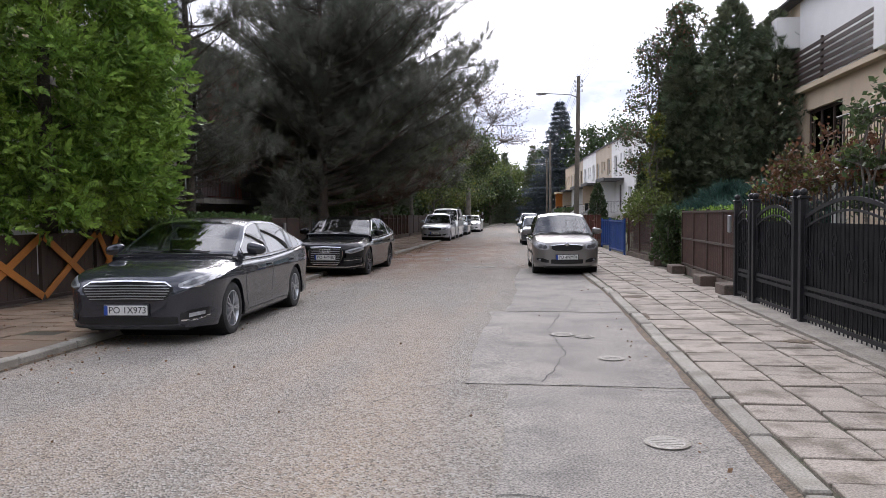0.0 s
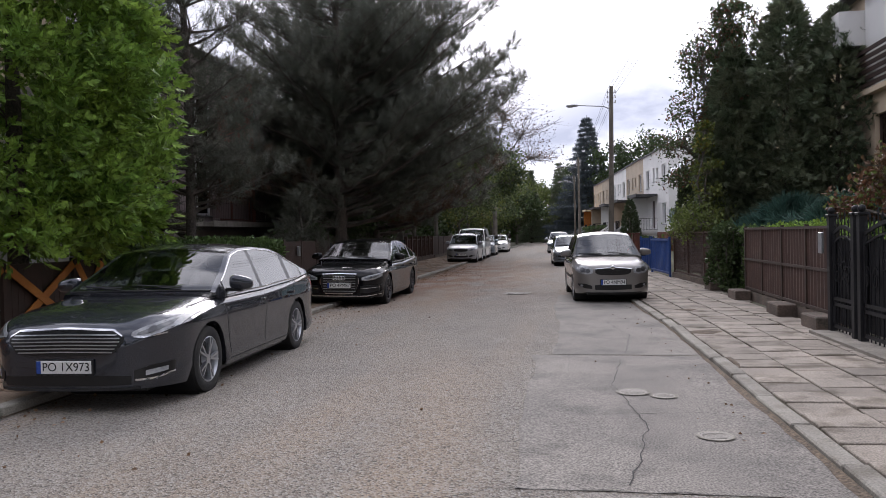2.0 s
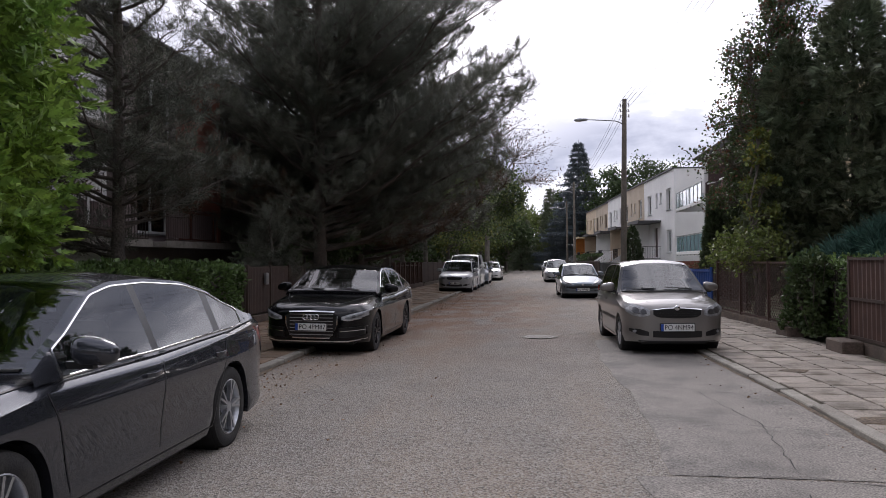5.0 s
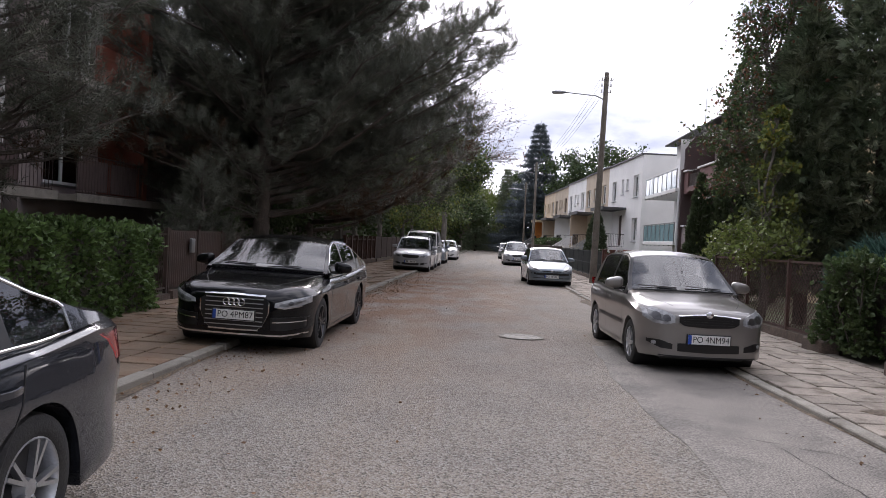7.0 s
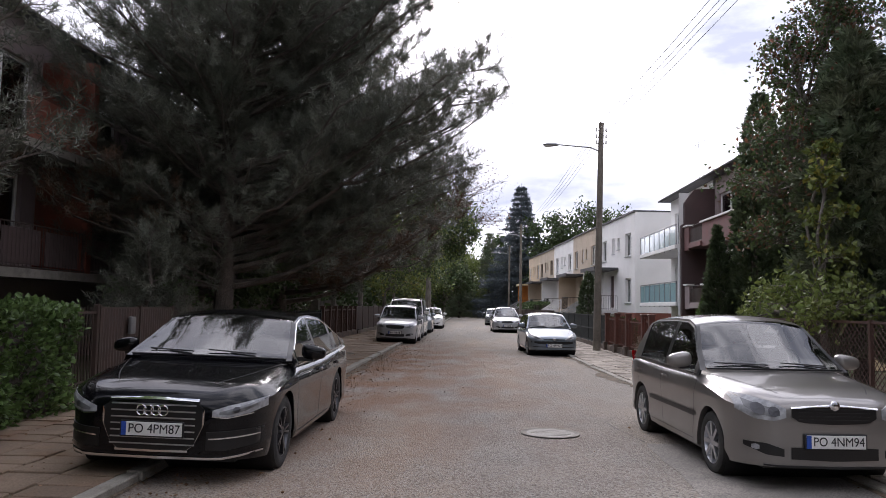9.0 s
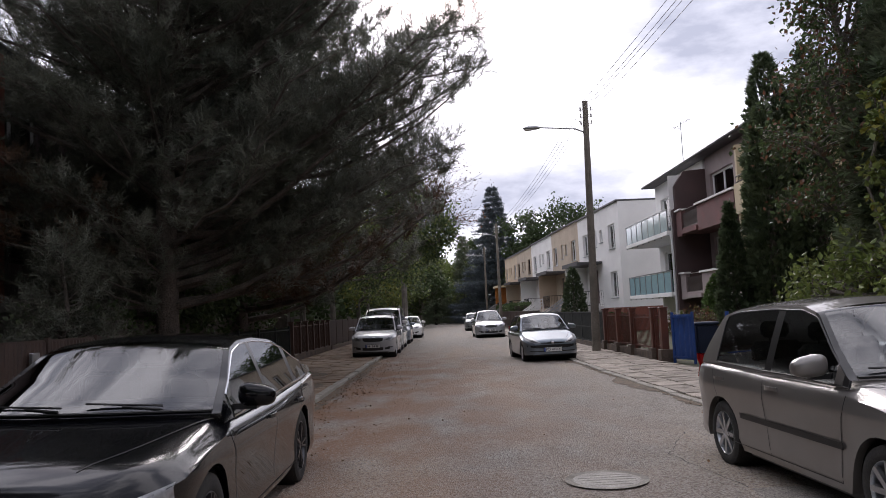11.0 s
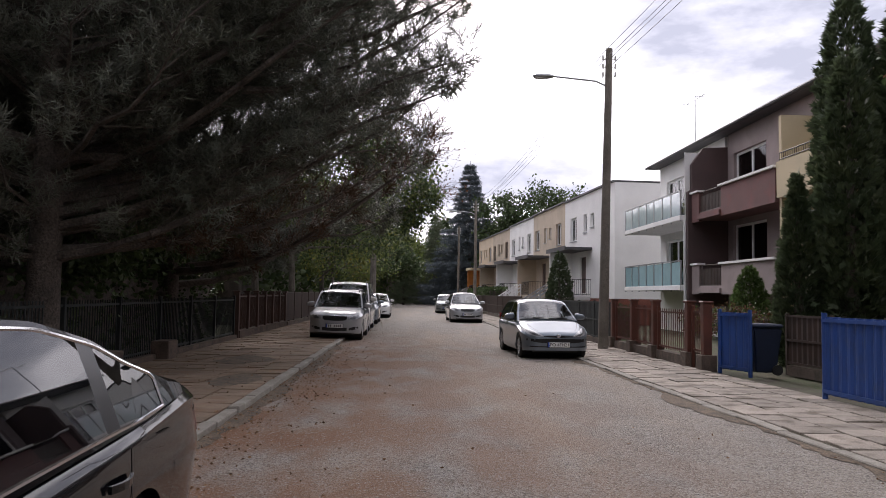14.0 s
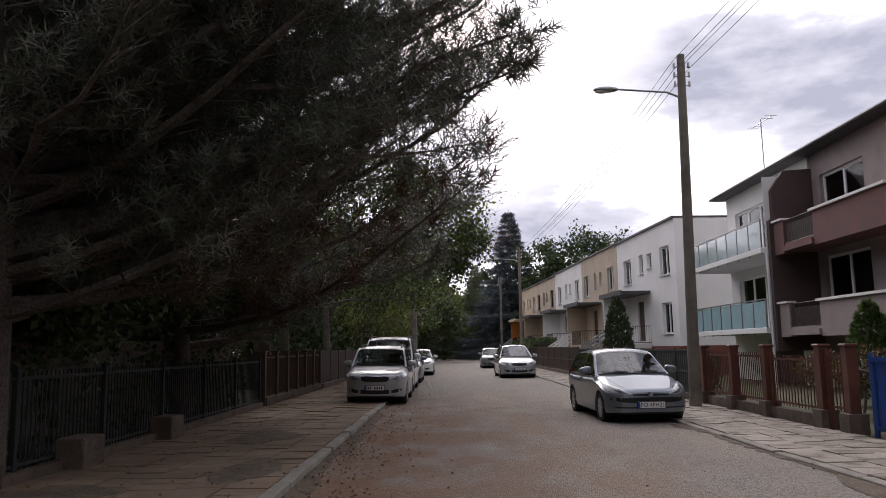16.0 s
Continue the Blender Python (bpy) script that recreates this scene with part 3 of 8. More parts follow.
def window(house, m, y0, y1, z0, z1, x0=0.0, leaves=2, curtain=0.6, frame_mat=None, sill=True):
    b = B()
    f = 0.09
    fm = frame_mat or WHITE_PVC
    cuts = [y0 + (y1 - y0) * k / leaves for k in range(leaves + 1)]
    lights = [(a + (f if k == 0 else 0.05), c - (f if k == leaves - 1 else 0.05), z0 + f, z1 - f) for k, (a, c) in enumerate(zip(cuts, cuts[1:]))]
    facade(b, y0, y1, z0, z1, lights, x0 + 0.12, 0.07)
    weld(b)
    w = part("window", b, fm, house, "white framed window" if fm is WHITE_PVC else "dark framed window", m)
    b = B()
    box(b, x0 + 0.15, x0 + 0.156, y0 + f, y1 - f, z0 + f, z1 - f)
    g = part("pane", b, WIN_GLASS, w, m=m)
    g.visible_shadow = False
    # a flat dark board stands in for the unlit room behind the pane
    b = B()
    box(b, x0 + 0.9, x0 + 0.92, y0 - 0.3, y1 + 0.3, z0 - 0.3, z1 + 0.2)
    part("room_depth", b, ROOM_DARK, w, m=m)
    if curtain:
        b = B()
        n = 14
        prev = None
        for i in range(n + 1):
            y = y0 + (y1 - y0) * curtain * i / n
            cur = [b.verts.new((x0 + 0.22 + 0.015 * math.sin(i * 2.1), y, z)) for z in (z0 - 0.05, z1)]
            if prev:
                b.faces.new((prev[0], cur[0], cur[1], prev[1]))
            prev = cur
        part("curtain", b, CURTAIN, w, m=m)
    if sill:
        b = B()
        box(b, x0 - 0.06, x0 + 0.12, y0 - 0.05, y1 + 0.05, z0 - 0.05, z0 - 0.004)
        part("sill", b, STEEL, w, m=m)


def railing(name, house, m, pts, z0, z1, material, gap=0.12, r=0.008, label=""):
    """A rail with uprights along a line of (x, y)."""
    b = B()
    for (xa, ya), (xb, yb) in zip(pts, pts[1:]):
        for z in (z0 + 0.06, z1):
            tube(b, (xa, ya, z), (xb, yb, z), 0.018, n=6)
        n = max(1, int(math.hypot(xb - xa, yb - ya) / gap))
        for i in range(n + 1):
            x, y = xa + (xb - xa) * i / n, ya + (yb - ya) * i / n
            tube(b, (x, y, z0), (x, y, z1), r, n=4, cap=False)
    return part(name, b, material, house, label, m)


def shell(house, m, ya, yb, za, zb, depth, holes, wall, label=""):
    b = B()
    facade(b, ya, yb, za, zb, holes)
    weld(b)
    part("wall", b, wall, house, label, m)
    for q in ((0.35, depth, ya, ya + 0.3), (0.35, depth, yb - 0.3, yb), (depth - 0.3, depth, ya + 0.3, yb - 0.3)):
        b = B()
        box(b, *q, za, zb)
        part("wall", b, wall, house, label, m)


def flat_roof(house, m, ya, yb, z, depth, over=0.35, material=None):
    b = B()
    box(b, -over, depth + 0.1, ya, yb, z, z + 0.16, 0.02)
    r = part("roof", b, material or ROOF, house, m=m)
    b = B()
    tube(b, (-over - 0.05, ya, z + 0.05), (-over - 0.05, yb, z + 0.05), 0.06, n=8)
    part("gutter", b, ROOF, r, m=m)


def terrace_block():
    """Three units with deep balconies, white, maroon and pale yellow, seen over the fences."""
    X = 8.9
    m = Matrix.Translation((X, 0, 0))
    # white unit
    h = thing("terraced_house", "white terraced house with turquoise glass balconies", "house", "terraced houses", at=Matrix.Translation((X, 50, 0)))
    holes = [(50.0, 53.5, 4.75, 6.95), (47.5, 49.2, 5.5, 6.9), (50.0, 53.5, 2.0, 4.15), (47.5, 49.2, 2.8, 4.1), (48.2, 51.0, 0.0, 1.6)]
    shell(h, m, 46.85, 54.4, 0, 7.75, 9, holes, WHITE_WALL)
    for q in holes[:4]:
        window(h, m, *q, leaves=3 if q[3] - q[2] > 1.6 else 2, curtain=0.5)
    b = B()
    box(b, 0.1, 0.16, 48.2, 51.0, 0, 1.6)
    part("garage_door", b, BROWN_D, h, m=m)
    flat_roof(h, m, 46.7, 54.7, 7.75, 9, 0.55)
    for z in (4.5, 1.8):
        b = B()
        box(b, -1.75, 0, 46.95, 54.45, z, z + 0.19, 0.01)
        bal = part("balcony", b, WHITE_WALL, h, "white slab balcony with turquoise glass", m)
        zt = z + 1.15
        pane_mat = BALC_GLASS if z < 3 else CLEAR_GLASS
        b = B()
        for y in [46.98 + 7.4 * i / 7 for i in range(8)]:
            box(b, -1.73, -1.68, y - 0.025, y + 0.025, z - 0.05, zt)
        box(b, -1.74, -1.67, 46.95, 54.42, zt - 0.03, zt + 0.01)
        box(b, -1.7, 0, 54.38, 54.43, zt - 0.03, zt + 0.01)
        part("rail", b, STEEL, bal, m=m)
        for i in range(7):
            b = B()
            y = 46.98 + 7.4 * i / 7
            box(b, -1.712, -1.70, y + 0.05, y + 1.0, z + 0.12, zt - 0.06)
            part("glass_panel", b, pane_mat, bal, m=m)
        b = B()
        box(b, -1.66, -0.05, 54.395, 54.407, z + 0.22, zt - 0.06)
        part("glass_panel", b, pane_mat, bal, m=m)
    # party wall that runs out between the balconies
    b = B()
    prof = [(-1.55, 1.2), (-1.55, 5.55), (-1.4, 5.65), (-1.4, 6.6), (-0.95, 7.25), (0.0, 7.3), (0.0, 1.2)]
    for y in (46.62, 46.82):
        b.faces.new([b.verts.new((x, y, z)) for x, z in prof])
    b.verts.ensure_lookup_table()
    n = len(prof)
    for i in range(n):
        b.faces.new([b.verts[k] for k in (i, (i + 1) % n, n + (i + 1) % n, n + i)])
    fin = DARK_FIN
    part("party_wall", b, fin, h, "dark maroon party wall", m)
    b = B()
    box(b, -1.6, 0.0, 46.825, 46.845, 1.2, 7.1)
    part("party_wall", b, WHITE_WALL, h, m=m)
    b = B()
    for x in (-1.6,):
        tube(b, (x, 46.85, 0), (x, 46.85, 4.5), 0.05)
    part("downpipe", b, WHITE_PVC, h, m=m)
    b = B()
    tube(b, (1.2, 53, 7.9), (1.2, 53, 11.0), 0.025)
    tube(b, (1.2, 51.8, 10.8), (1.2, 54.0, 10.9), 0.018)
    for y in (52.0, 52.4, 53.6, 53.9):
        tube(b, (0.95, y, 10.85), (1.45, y, 10.85), 0.01)
    part("antenna", b, STEEL, h, "thin roof antenna", m)
    # maroon unit
    h = thing("terraced_house", "grey-mauve terraced house with maroon balcony parapets", "house", "terraced houses", at=Matrix.Translation((X, 43, 0)))
    holes = [(43.5, 46.1, 5.45, 6.95), (43.5, 46.2, 2.65, 4.25), (40.8, 42.0, 2.0, 4.1), (40.8, 42.0, 4.75, 6.9)]
    shell(h, m, 40.0, 46.62, 0, 7.75, 9, holes, GREY_WALL)
    for q in holes:
        window(h, m, *q, leaves=2, curtain=0.75)
    flat_roof(h, m, 39.9, 46.7, 7.75, 9, 0.55)
    for z, wall in ((4.45, MAROON), (1.75, GREY_WALL)):
        b = B()
        box(b, -1.4, 0, 40.05, 46.6, z, z + 0.2)
        bal = part("balcony", b, wall, h, "solid balcony with a rendered parapet", m)
        b = B()
        box(b, -1.42, -1.25, 40.05, 43.9, z - 0.1, z + 0.92)
        box(b, -1.42, -1.25, 45.9, 46.6, z - 0.1, z + 0.98)
        box(b, -1.5, -1.25, 43.9, 45.9, z - 0.05, z + 0.12)
        part("parapet", b, wall, bal, m=m)
        b = B()
        box(b, -1.5, -1.2, 40.02, 44.0, z + 0.925, z + 1.0)
        box(b, -1.5, -1.2, 45.85, 46.6, z + 0.985, z + 1.05)
        part("coping", b, WHITE_WALL, bal, m=m)
        b = B()
        box(b, -1.36, -1.33, 44.0, 45.85, z + 0.2, z + 0.82)
        part("infill", b, BROWN_D, bal, m=m)
        railing("rail", bal, m, ((-1.38, 43.95), (-1.38, 45.85)), z + 0.15, z + 0.95, BROWN_D)
    # pale yellow unit
    h = thing("terraced_house", "pale yellow terraced house behind tall thujas", "house", "terraced houses", at=Matrix.Translation((X, 36, 0)))
    holes = [(36.6, 39.0, 5.6, 6.95), (36.6, 39.0, 2.7, 4.2)]
    shell(h, m, 33.0, 39.98, 0, 7.75, 9, holes, YELLOW_WALL)
    for q in holes:
        window(h, m, *q)
    flat_roof(h, m, 32.8, 39.9, 7.75, 9, 0.55)
    b = B()
    box(b, -1.45, 0, 33.2, 39.9, 4.45, 4.65)
    box(b, -1.45, -1.28, 33.2, 39.9, 4.65, 5.5)
    bal = part("balcony", b, YELLOW_WALL, h, m=m)
    railing("rail", bal, m, ((-1.4, 33.3), (-1.4, 39.8)), 5.5, 5.75, BLACK_IRON)
    b = B()
    box(b, -1.3, 0, 39.88, 40.03, 0.9, 6.9)
    part("party_wall", b, YELLOW_WALL, h, m=m)


def rowhouse(y, length, wall, roof_z, idx):
    """One unit of the flat-roofed row that runs slightly askew to the street."""
    x = 7.74 - 0.066 * (y - 58.35)
    m = pose(x, y, 0, 0, 0, 3.8)
    names = {0: "white", 1: "beige", 2: "cream", 3: "tan", 4: "pale"}
    h = thing("row_house", "flat-roofed %s row house with a porch canopy" % names[idx], "house", "row houses", at=m.copy())
    L = length
    holes = [(0.9, 2.3, 5.0, 6.5), (3.6, 4.3, 5.6, 6.4), (5.0, 5.7, 5.4, 6.5), (7.2, 8.6, 5.0, 6.5), (0.9, 2.3, 2.0, 3.6), (5.2, 6.3, 1.7, 3.9)]
    holes = [q for q in holes if q[1] < L - 0.2]
    shell(h, m, 0, L, 1.4, roof_z, 9, holes, wall)
    b = B()
    facade(b, 0, L, 0, 1.39, [(7.0, 8.6, 0.1, 1.2)] if L > 9 else [], x0=-0.02)
    box(b, 0.33, 9, 0.003, 0.3, 0, 1.39)
    part("plinth", b, BRICK_RED, h, "red brick basement wall", m)
    for q in holes[:-1]:
        window(h, m, *q, leaves=2 if q[1] - q[0] > 1 else 1, curtain=0.4, frame_mat=WHITE_PVC if idx != 3 else BROWN_D)
    b = B()
    box(b, 0.1, 0.16, *holes[-1])
    part("door", b, BROWN, h, "brown front door", m)
    b = B()
    box(b, -0.12, 9.1, -0.02, L - 0.02, roof_z, roof_z + 0.1)
    part("roof", b, ROOF, h, m=m)
    b = B()
    box(b, -1.6, 0, 4.0, 8.4, 4.25, 4.4)
    box(b, -1.65, -1.6, 3.98, 8.42, 4.2, 4.46)
    part("canopy", b, ROOF if idx != 4 else YELLOW_WALL, h, m=m)
    b = B()
    box(b, -1.5, 0, 4.2, 8.3, 1.3, 1.55)
    box(b, -1.45, -0.02, 4.3, 8.2, 0, 1.3)
    por = part("porch", b, wall, h, m=m)
    b = B()
    box(b, -1.45, 0, 8.2, 8.35, 1.55, 4.25)
    part("side_screen", b, ORANGE if idx == 4 else wall, por, m=m)
    railing("rail", por, m, ((0, 4.25), (-1.45, 4.25), (-1.45, 6.8)), 1.55, 2.5, BLACK_IRON)
    b = B()
    for k in range(7):
        box(b, -1.5 - 0.28 * (k + 1), -1.5 - 0.28 * k - 0.002, 6.9, 8.1, 0, 1.3 - 0.18 * k)
    part("steps", b, CONCRETE, por, m=m)
    for yy in (6.9, 8.1):
        for k in (0, 1, 2):
            b = B()
            bar(b, (-1.5, yy, 2.35 - 0.25 * k), (-3.4, yy, 1.15 - 0.25 * k), 0.08, 0.04, (0, 1, 0))
            part("handrail", b, WHITE_PVC if idx == 1 else STEEL, por, m=m)
        for x in (-1.5, -2.4, -3.35):
            b = B()
            box(b, x - 0.04, x + 0.04, yy - 0.04, yy + 0.04, 0, 2.35 + (x + 1.5) * 0.63)
            part("handrail_post", b, WHITE_PVC if idx == 1 else STEEL, por, m=m)


def near_house():
    """The cream house beside the black gate."""
    X = 8.2
    m = Matrix.Translation((X, 0, 0))
    h = thing("cream_house", "cream rendered house with slatted brown balcony", "house", at=Matrix.Translation((X, 20, 0)))
    holes = [(21.1, 23.8, 2.9, 4.5), (24.6, 25.3, 3.3, 4.2), (14.2, 16.4, 2.6, 4.4), (14.0, 17.5, 5.4, 7.2)]
    shell(h, m, 12.0, 26.0, 0, 7.9, 10, holes, CREAM_WALL)
    for q in holes:
        window(h, m, *q, frame_mat=BROWN_D, leaves=3 if q[1] - q[0] > 2 else 2, curtain=0.4)
    flat_roof(h, m, 11.5, 26.6, 7.9, 10, 0.3)
    b = B()
    box(b, -0.22, -0.002, 12.2, 25.6, 5.06, 5.2)
    bal = part("balcony", b, CREAM_WALL, h, m=m)
    for k in range(6):
        b = B()
        box(b, -0.2, -0.17, 12.2, 25.55, 5.26 + 0.185 * k, 5.37 + 0.185 * k)
        part("slat", b, BROWN_D, bal, m=m)
    for y in (12.3, 15.6, 18.9, 22.2, 25.5):
        b = B()
        box(b, -0.165, -0.10, y - 0.04, y + 0.04, 5.2, 6.4)
        part("rail_post", b, BROWN_D, bal, m=m)
    b = B()
    box(b, -0.7, -0.002, 24.3, 26.0, 6.5, 7.45)
    part("wing_wall", b, WHITE_WALL, h, m=m)
    b = B()
    box(b, -0.4, -0.002, 17.8, 18.4, 5.2, 7.9)
    part("wing_wall", b, WHITE_WALL, h, m=m)
    b = B()
    box(b, -0.03, -0.002, 18.42, 24.28, 5.21, 7.85)
    part("wall_panel", b, WHITE_WALL, h, m=m)
    b = B()
    box(b, -2.4, 0, 10.2, 15.4, 2.2, 2.4)
    box(b, -2.4, -2.2, 10.2, 10.4, 0, 2.2)
    box(b, -2.4, -2.2, 15.2, 15.4, 0, 2.2)
    ter = part("terrace", b, WHITE_WALL, h, m=m)
    railing("rail", ter, m, ((0, 15.3), (-2.35, 15.3), (-2.35, 10.3)), 2.4, 3.3, BLACK_IRON)


def left_house(ya, yb, wall, side_wall, seed, z_up=5.05):
    """A house set back behind the trees; its balconies face the street."""
    m = pose(-13.4, 0, 0, 0, 0, 0) @ Matrix.Diagonal((-1, 1, 1, 1))
    h = thing("set_back_house", "two-storey house with long balconies behind dark pines", "house", "houses behind the pines", at=Matrix.Translation((-13.4, (ya + yb) / 2, 0)))
    L = yb - ya
    holes = [(ya + 1.0, ya + 3.2, z_up + 0.35, z_up + 2.4), (ya + L * 0.55, ya + L * 0.55 + 2.2, z_up + 0.6, z_up + 2.2), (ya + 1.0, ya + 3.0, 2.5, 4.6), (ya + L * 0.55, ya + L * 0.55 + 2.2, 3.1, 4.6)]
    shell(h, m, ya, yb, 0, 8.4, 9, holes, wall)
    for q in holes:
        window(h, m, *q, curtain=0.5)
    flat_roof(h, m, ya - 0.2, yb + 0.2, 8.4, 9)
    for z in (2.2, z_up):
        b = B()
        box(b, -1.4, 0, ya + 0.1, yb - 0.1, z - 0.15, z)
        box(b, -1.44, -1.4, ya + 0.1, yb - 0.1, z - 0.17, z + 0.03)
        bal = part("balcony", b, CONCRETE, h, m=m)
        if z < 4:
            railing("rail", bal, m, ((-1.35, ya + 0.2), (-1.35, yb - 0.2)), z, z + 1.0, BROWN_D, 0.14)
            for k in range(int(L / 1.6)):
                b = B()
                box(b, -1.33, -1.31, ya + 0.3 + k * 1.6, ya + 1.7 + k * 1.6, z + 0.12, z + 0.9)
                part("rail_panel", b, DARK_FIN, bal, m=m)
    for q in ((-1.38, 0, ya + L * 0.36, ya + L * 0.36 + 0.25, 2.2, z_up - 0.15), (-1.38, 0, ya + L * 0.36, ya + L * 0.36 + 0.25, z_up, 7.6), (-1.38, -1.2, ya + L * 0.36 - 2.5, ya + L * 0.36 - 0.002, z_up, z_up + 1.0)):
        b = B()
        box(b, *q)
        part("party_wall", b, side_wall, h, "dark rendered party wall", m)


terrace_block()
for i, (y, L, wall, rz) in enumerate(((58.35, 9.9, WHITE_WALL, 7.7), (68.3, 9.2, BEIGE_WALL, 7.75), (77.5, 9.6, WHITE_WALL, 7.7), (87.1, 9.0, BEIGE_WALL, 7.6), (96.1, 9.0, CREAM_WALL, 7.6))):
    rowhouse(y, L, wall, rz, (0, 1, 2, 3, 4)[i])
near_house()
# grey in place of white puts the shade on this wall into its colour
left_house(26.2, 36.2, GREY_WALL, RUST_WALL, 1)
left_house(14.5, 25.6, WHITE_WALL, CREAM_WALL, 2)
left_house(38.5, 50, BEIGE_WALL, CREAM_WALL, 3)
left_house(56, 70, CREAM_WALL, BEIGE_WALL, 4)


# ---- trees, hedges, shrubs ----
def tri_mesh(name, verts, material):
    """A mesh of loose triangles from an array n x 3 x 3."""
    n = len(verts)
    me = bpy.data.meshes.new(name)
    me.vertices.add(n * 3)
    me.vertices.foreach_set("co", np.ascontiguousarray(verts, dtype=np.float32).ravel())
    me.loops.add(n * 3)
    me.loops.foreach_set("vertex_index", np.arange(n * 3, dtype=np.int32))
    me.polygons.add(n)
    me.polygons.foreach_set("loop_start", np.arange(0, n * 3, 3, dtype=np.int32))
    me.update(calc_edges=True)
    me.materials.append(material)
    return me


def frames_of(axis, r):
    """Turns whose z runs along axis, spun at random."""
    a = axis / (np.linalg.norm(axis, axis=1, keepdims=True) + 1e-9)
    t = r.normal(size=a.shape)
    u = np.cross(a, t)
    u /= np.linalg.norm(u, axis=1, keepdims=True) + 1e-9
    v = np.cross(a, u)
    return np.stack([u, v, a], axis=2)


def shoot(k, length, needle, wide, rake=0.75):
    """A twig tip with k needle bundles raked forward."""
    out = []
    g = np.random.RandomState(3)
    for i in range(k):
        a = i * 2.4
        z = length * (i / k)
        d = np.array([math.cos(a), math.sin(a), rake + 0.6 * i / k])
        d /= np.linalg.norm(d)
        s = np.cross(d, [0, 0, 1.0])
        s /= np.linalg.norm(s)
        p = np.array([0, 0, z])
        tip = p + d * needle * g.uniform(0.8, 1.15)
        out.append([p - s * wide, p + s * wide, tip])
    return np.array(out)


def fan(k, length, wide):
    """A flat frond of k scale-leaf fingers."""
    out = []
    for i in range(k):
        a = (i - (k - 1) / 2) / k * 1.9
        d = np.array([math.sin(a), 0.06 * (i % 2), math.cos(a)])
        s = np.array([math.cos(a), 0, -math.sin(a)])
        p = np.array([0, 0, 0.25 * length * (i % 3) / 2])
        out.append([p - s * wide, p + s * wide, p + d * length * (1 - 0.3 * abs(a))])
    return np.array(out)


def frond(k, length, wide):
    """A drooping spray: fingers set in pairs along a rib, each with its own twist."""
    out = []
    g = np.random.RandomState(8)
    for i in range(k):
        u = i / (k - 1)
        sg = 1 if i % 2 else -1
        p = np.array([0, -0.10 * length * u * u, length * 0.75 * u])
        a = sg * (1.05 - 0.95 * u)
        d = np.array([math.sin(a), g.uniform(-0.25, 0.15), math.cos(a)])
        e = np.array([math.cos(a), g.uniform(-0.5, 0.5), -math.sin(a)])
        n = length * (0.46 - 0.2 * u) * g.uniform(0.8, 1.15)
        out.append([p - e * wide, p + e * wide, p + d * n])
    return np.array(out)


def leaf(length, wide):
    return np.array([[[0, 0, 0], [wide, 0.1 * length, length * 0.5], [0, 0, length]], [[0, 0, 0], [0, 0, length], [-wide, 0.1 * length, length * 0.5]]], float)


def scatter(template, pos, axis, scale, r):
    f = frames_of(axis, r)
    v = np.einsum("nij,tkj->ntki", f, template) * scale[:, None, None, None] + pos[:, None, None, :]
    return v.reshape(-1, 3, 3)


def limb(bm, pts, r0, r1, n=6):
    for i in range(len(pts) - 1):
        a, c = i / (len(pts) - 1), (i + 1) / (len(pts) - 1)
        tube(bm, pts[i], pts[i + 1], r0 + (r1 - r0) * a, r0 + (r1 - r0) * c, n=n, cap=False)


def tree_thing(name, label, x, y, trunk_bm, bark, crowns, group="", category="tree"):
    t = thing(name, label, category, group, at=Matrix.Translation((x, y, 0)))
    part("trunk", trunk_bm, bark, t)
    for nm, tris, m in crowns:
        ob = new(nm, tri_mesh(nm, tris, m))
        ob.parent = t
        ob.matrix_parent_inverse = t.matrix_basis.inverted()
    return t


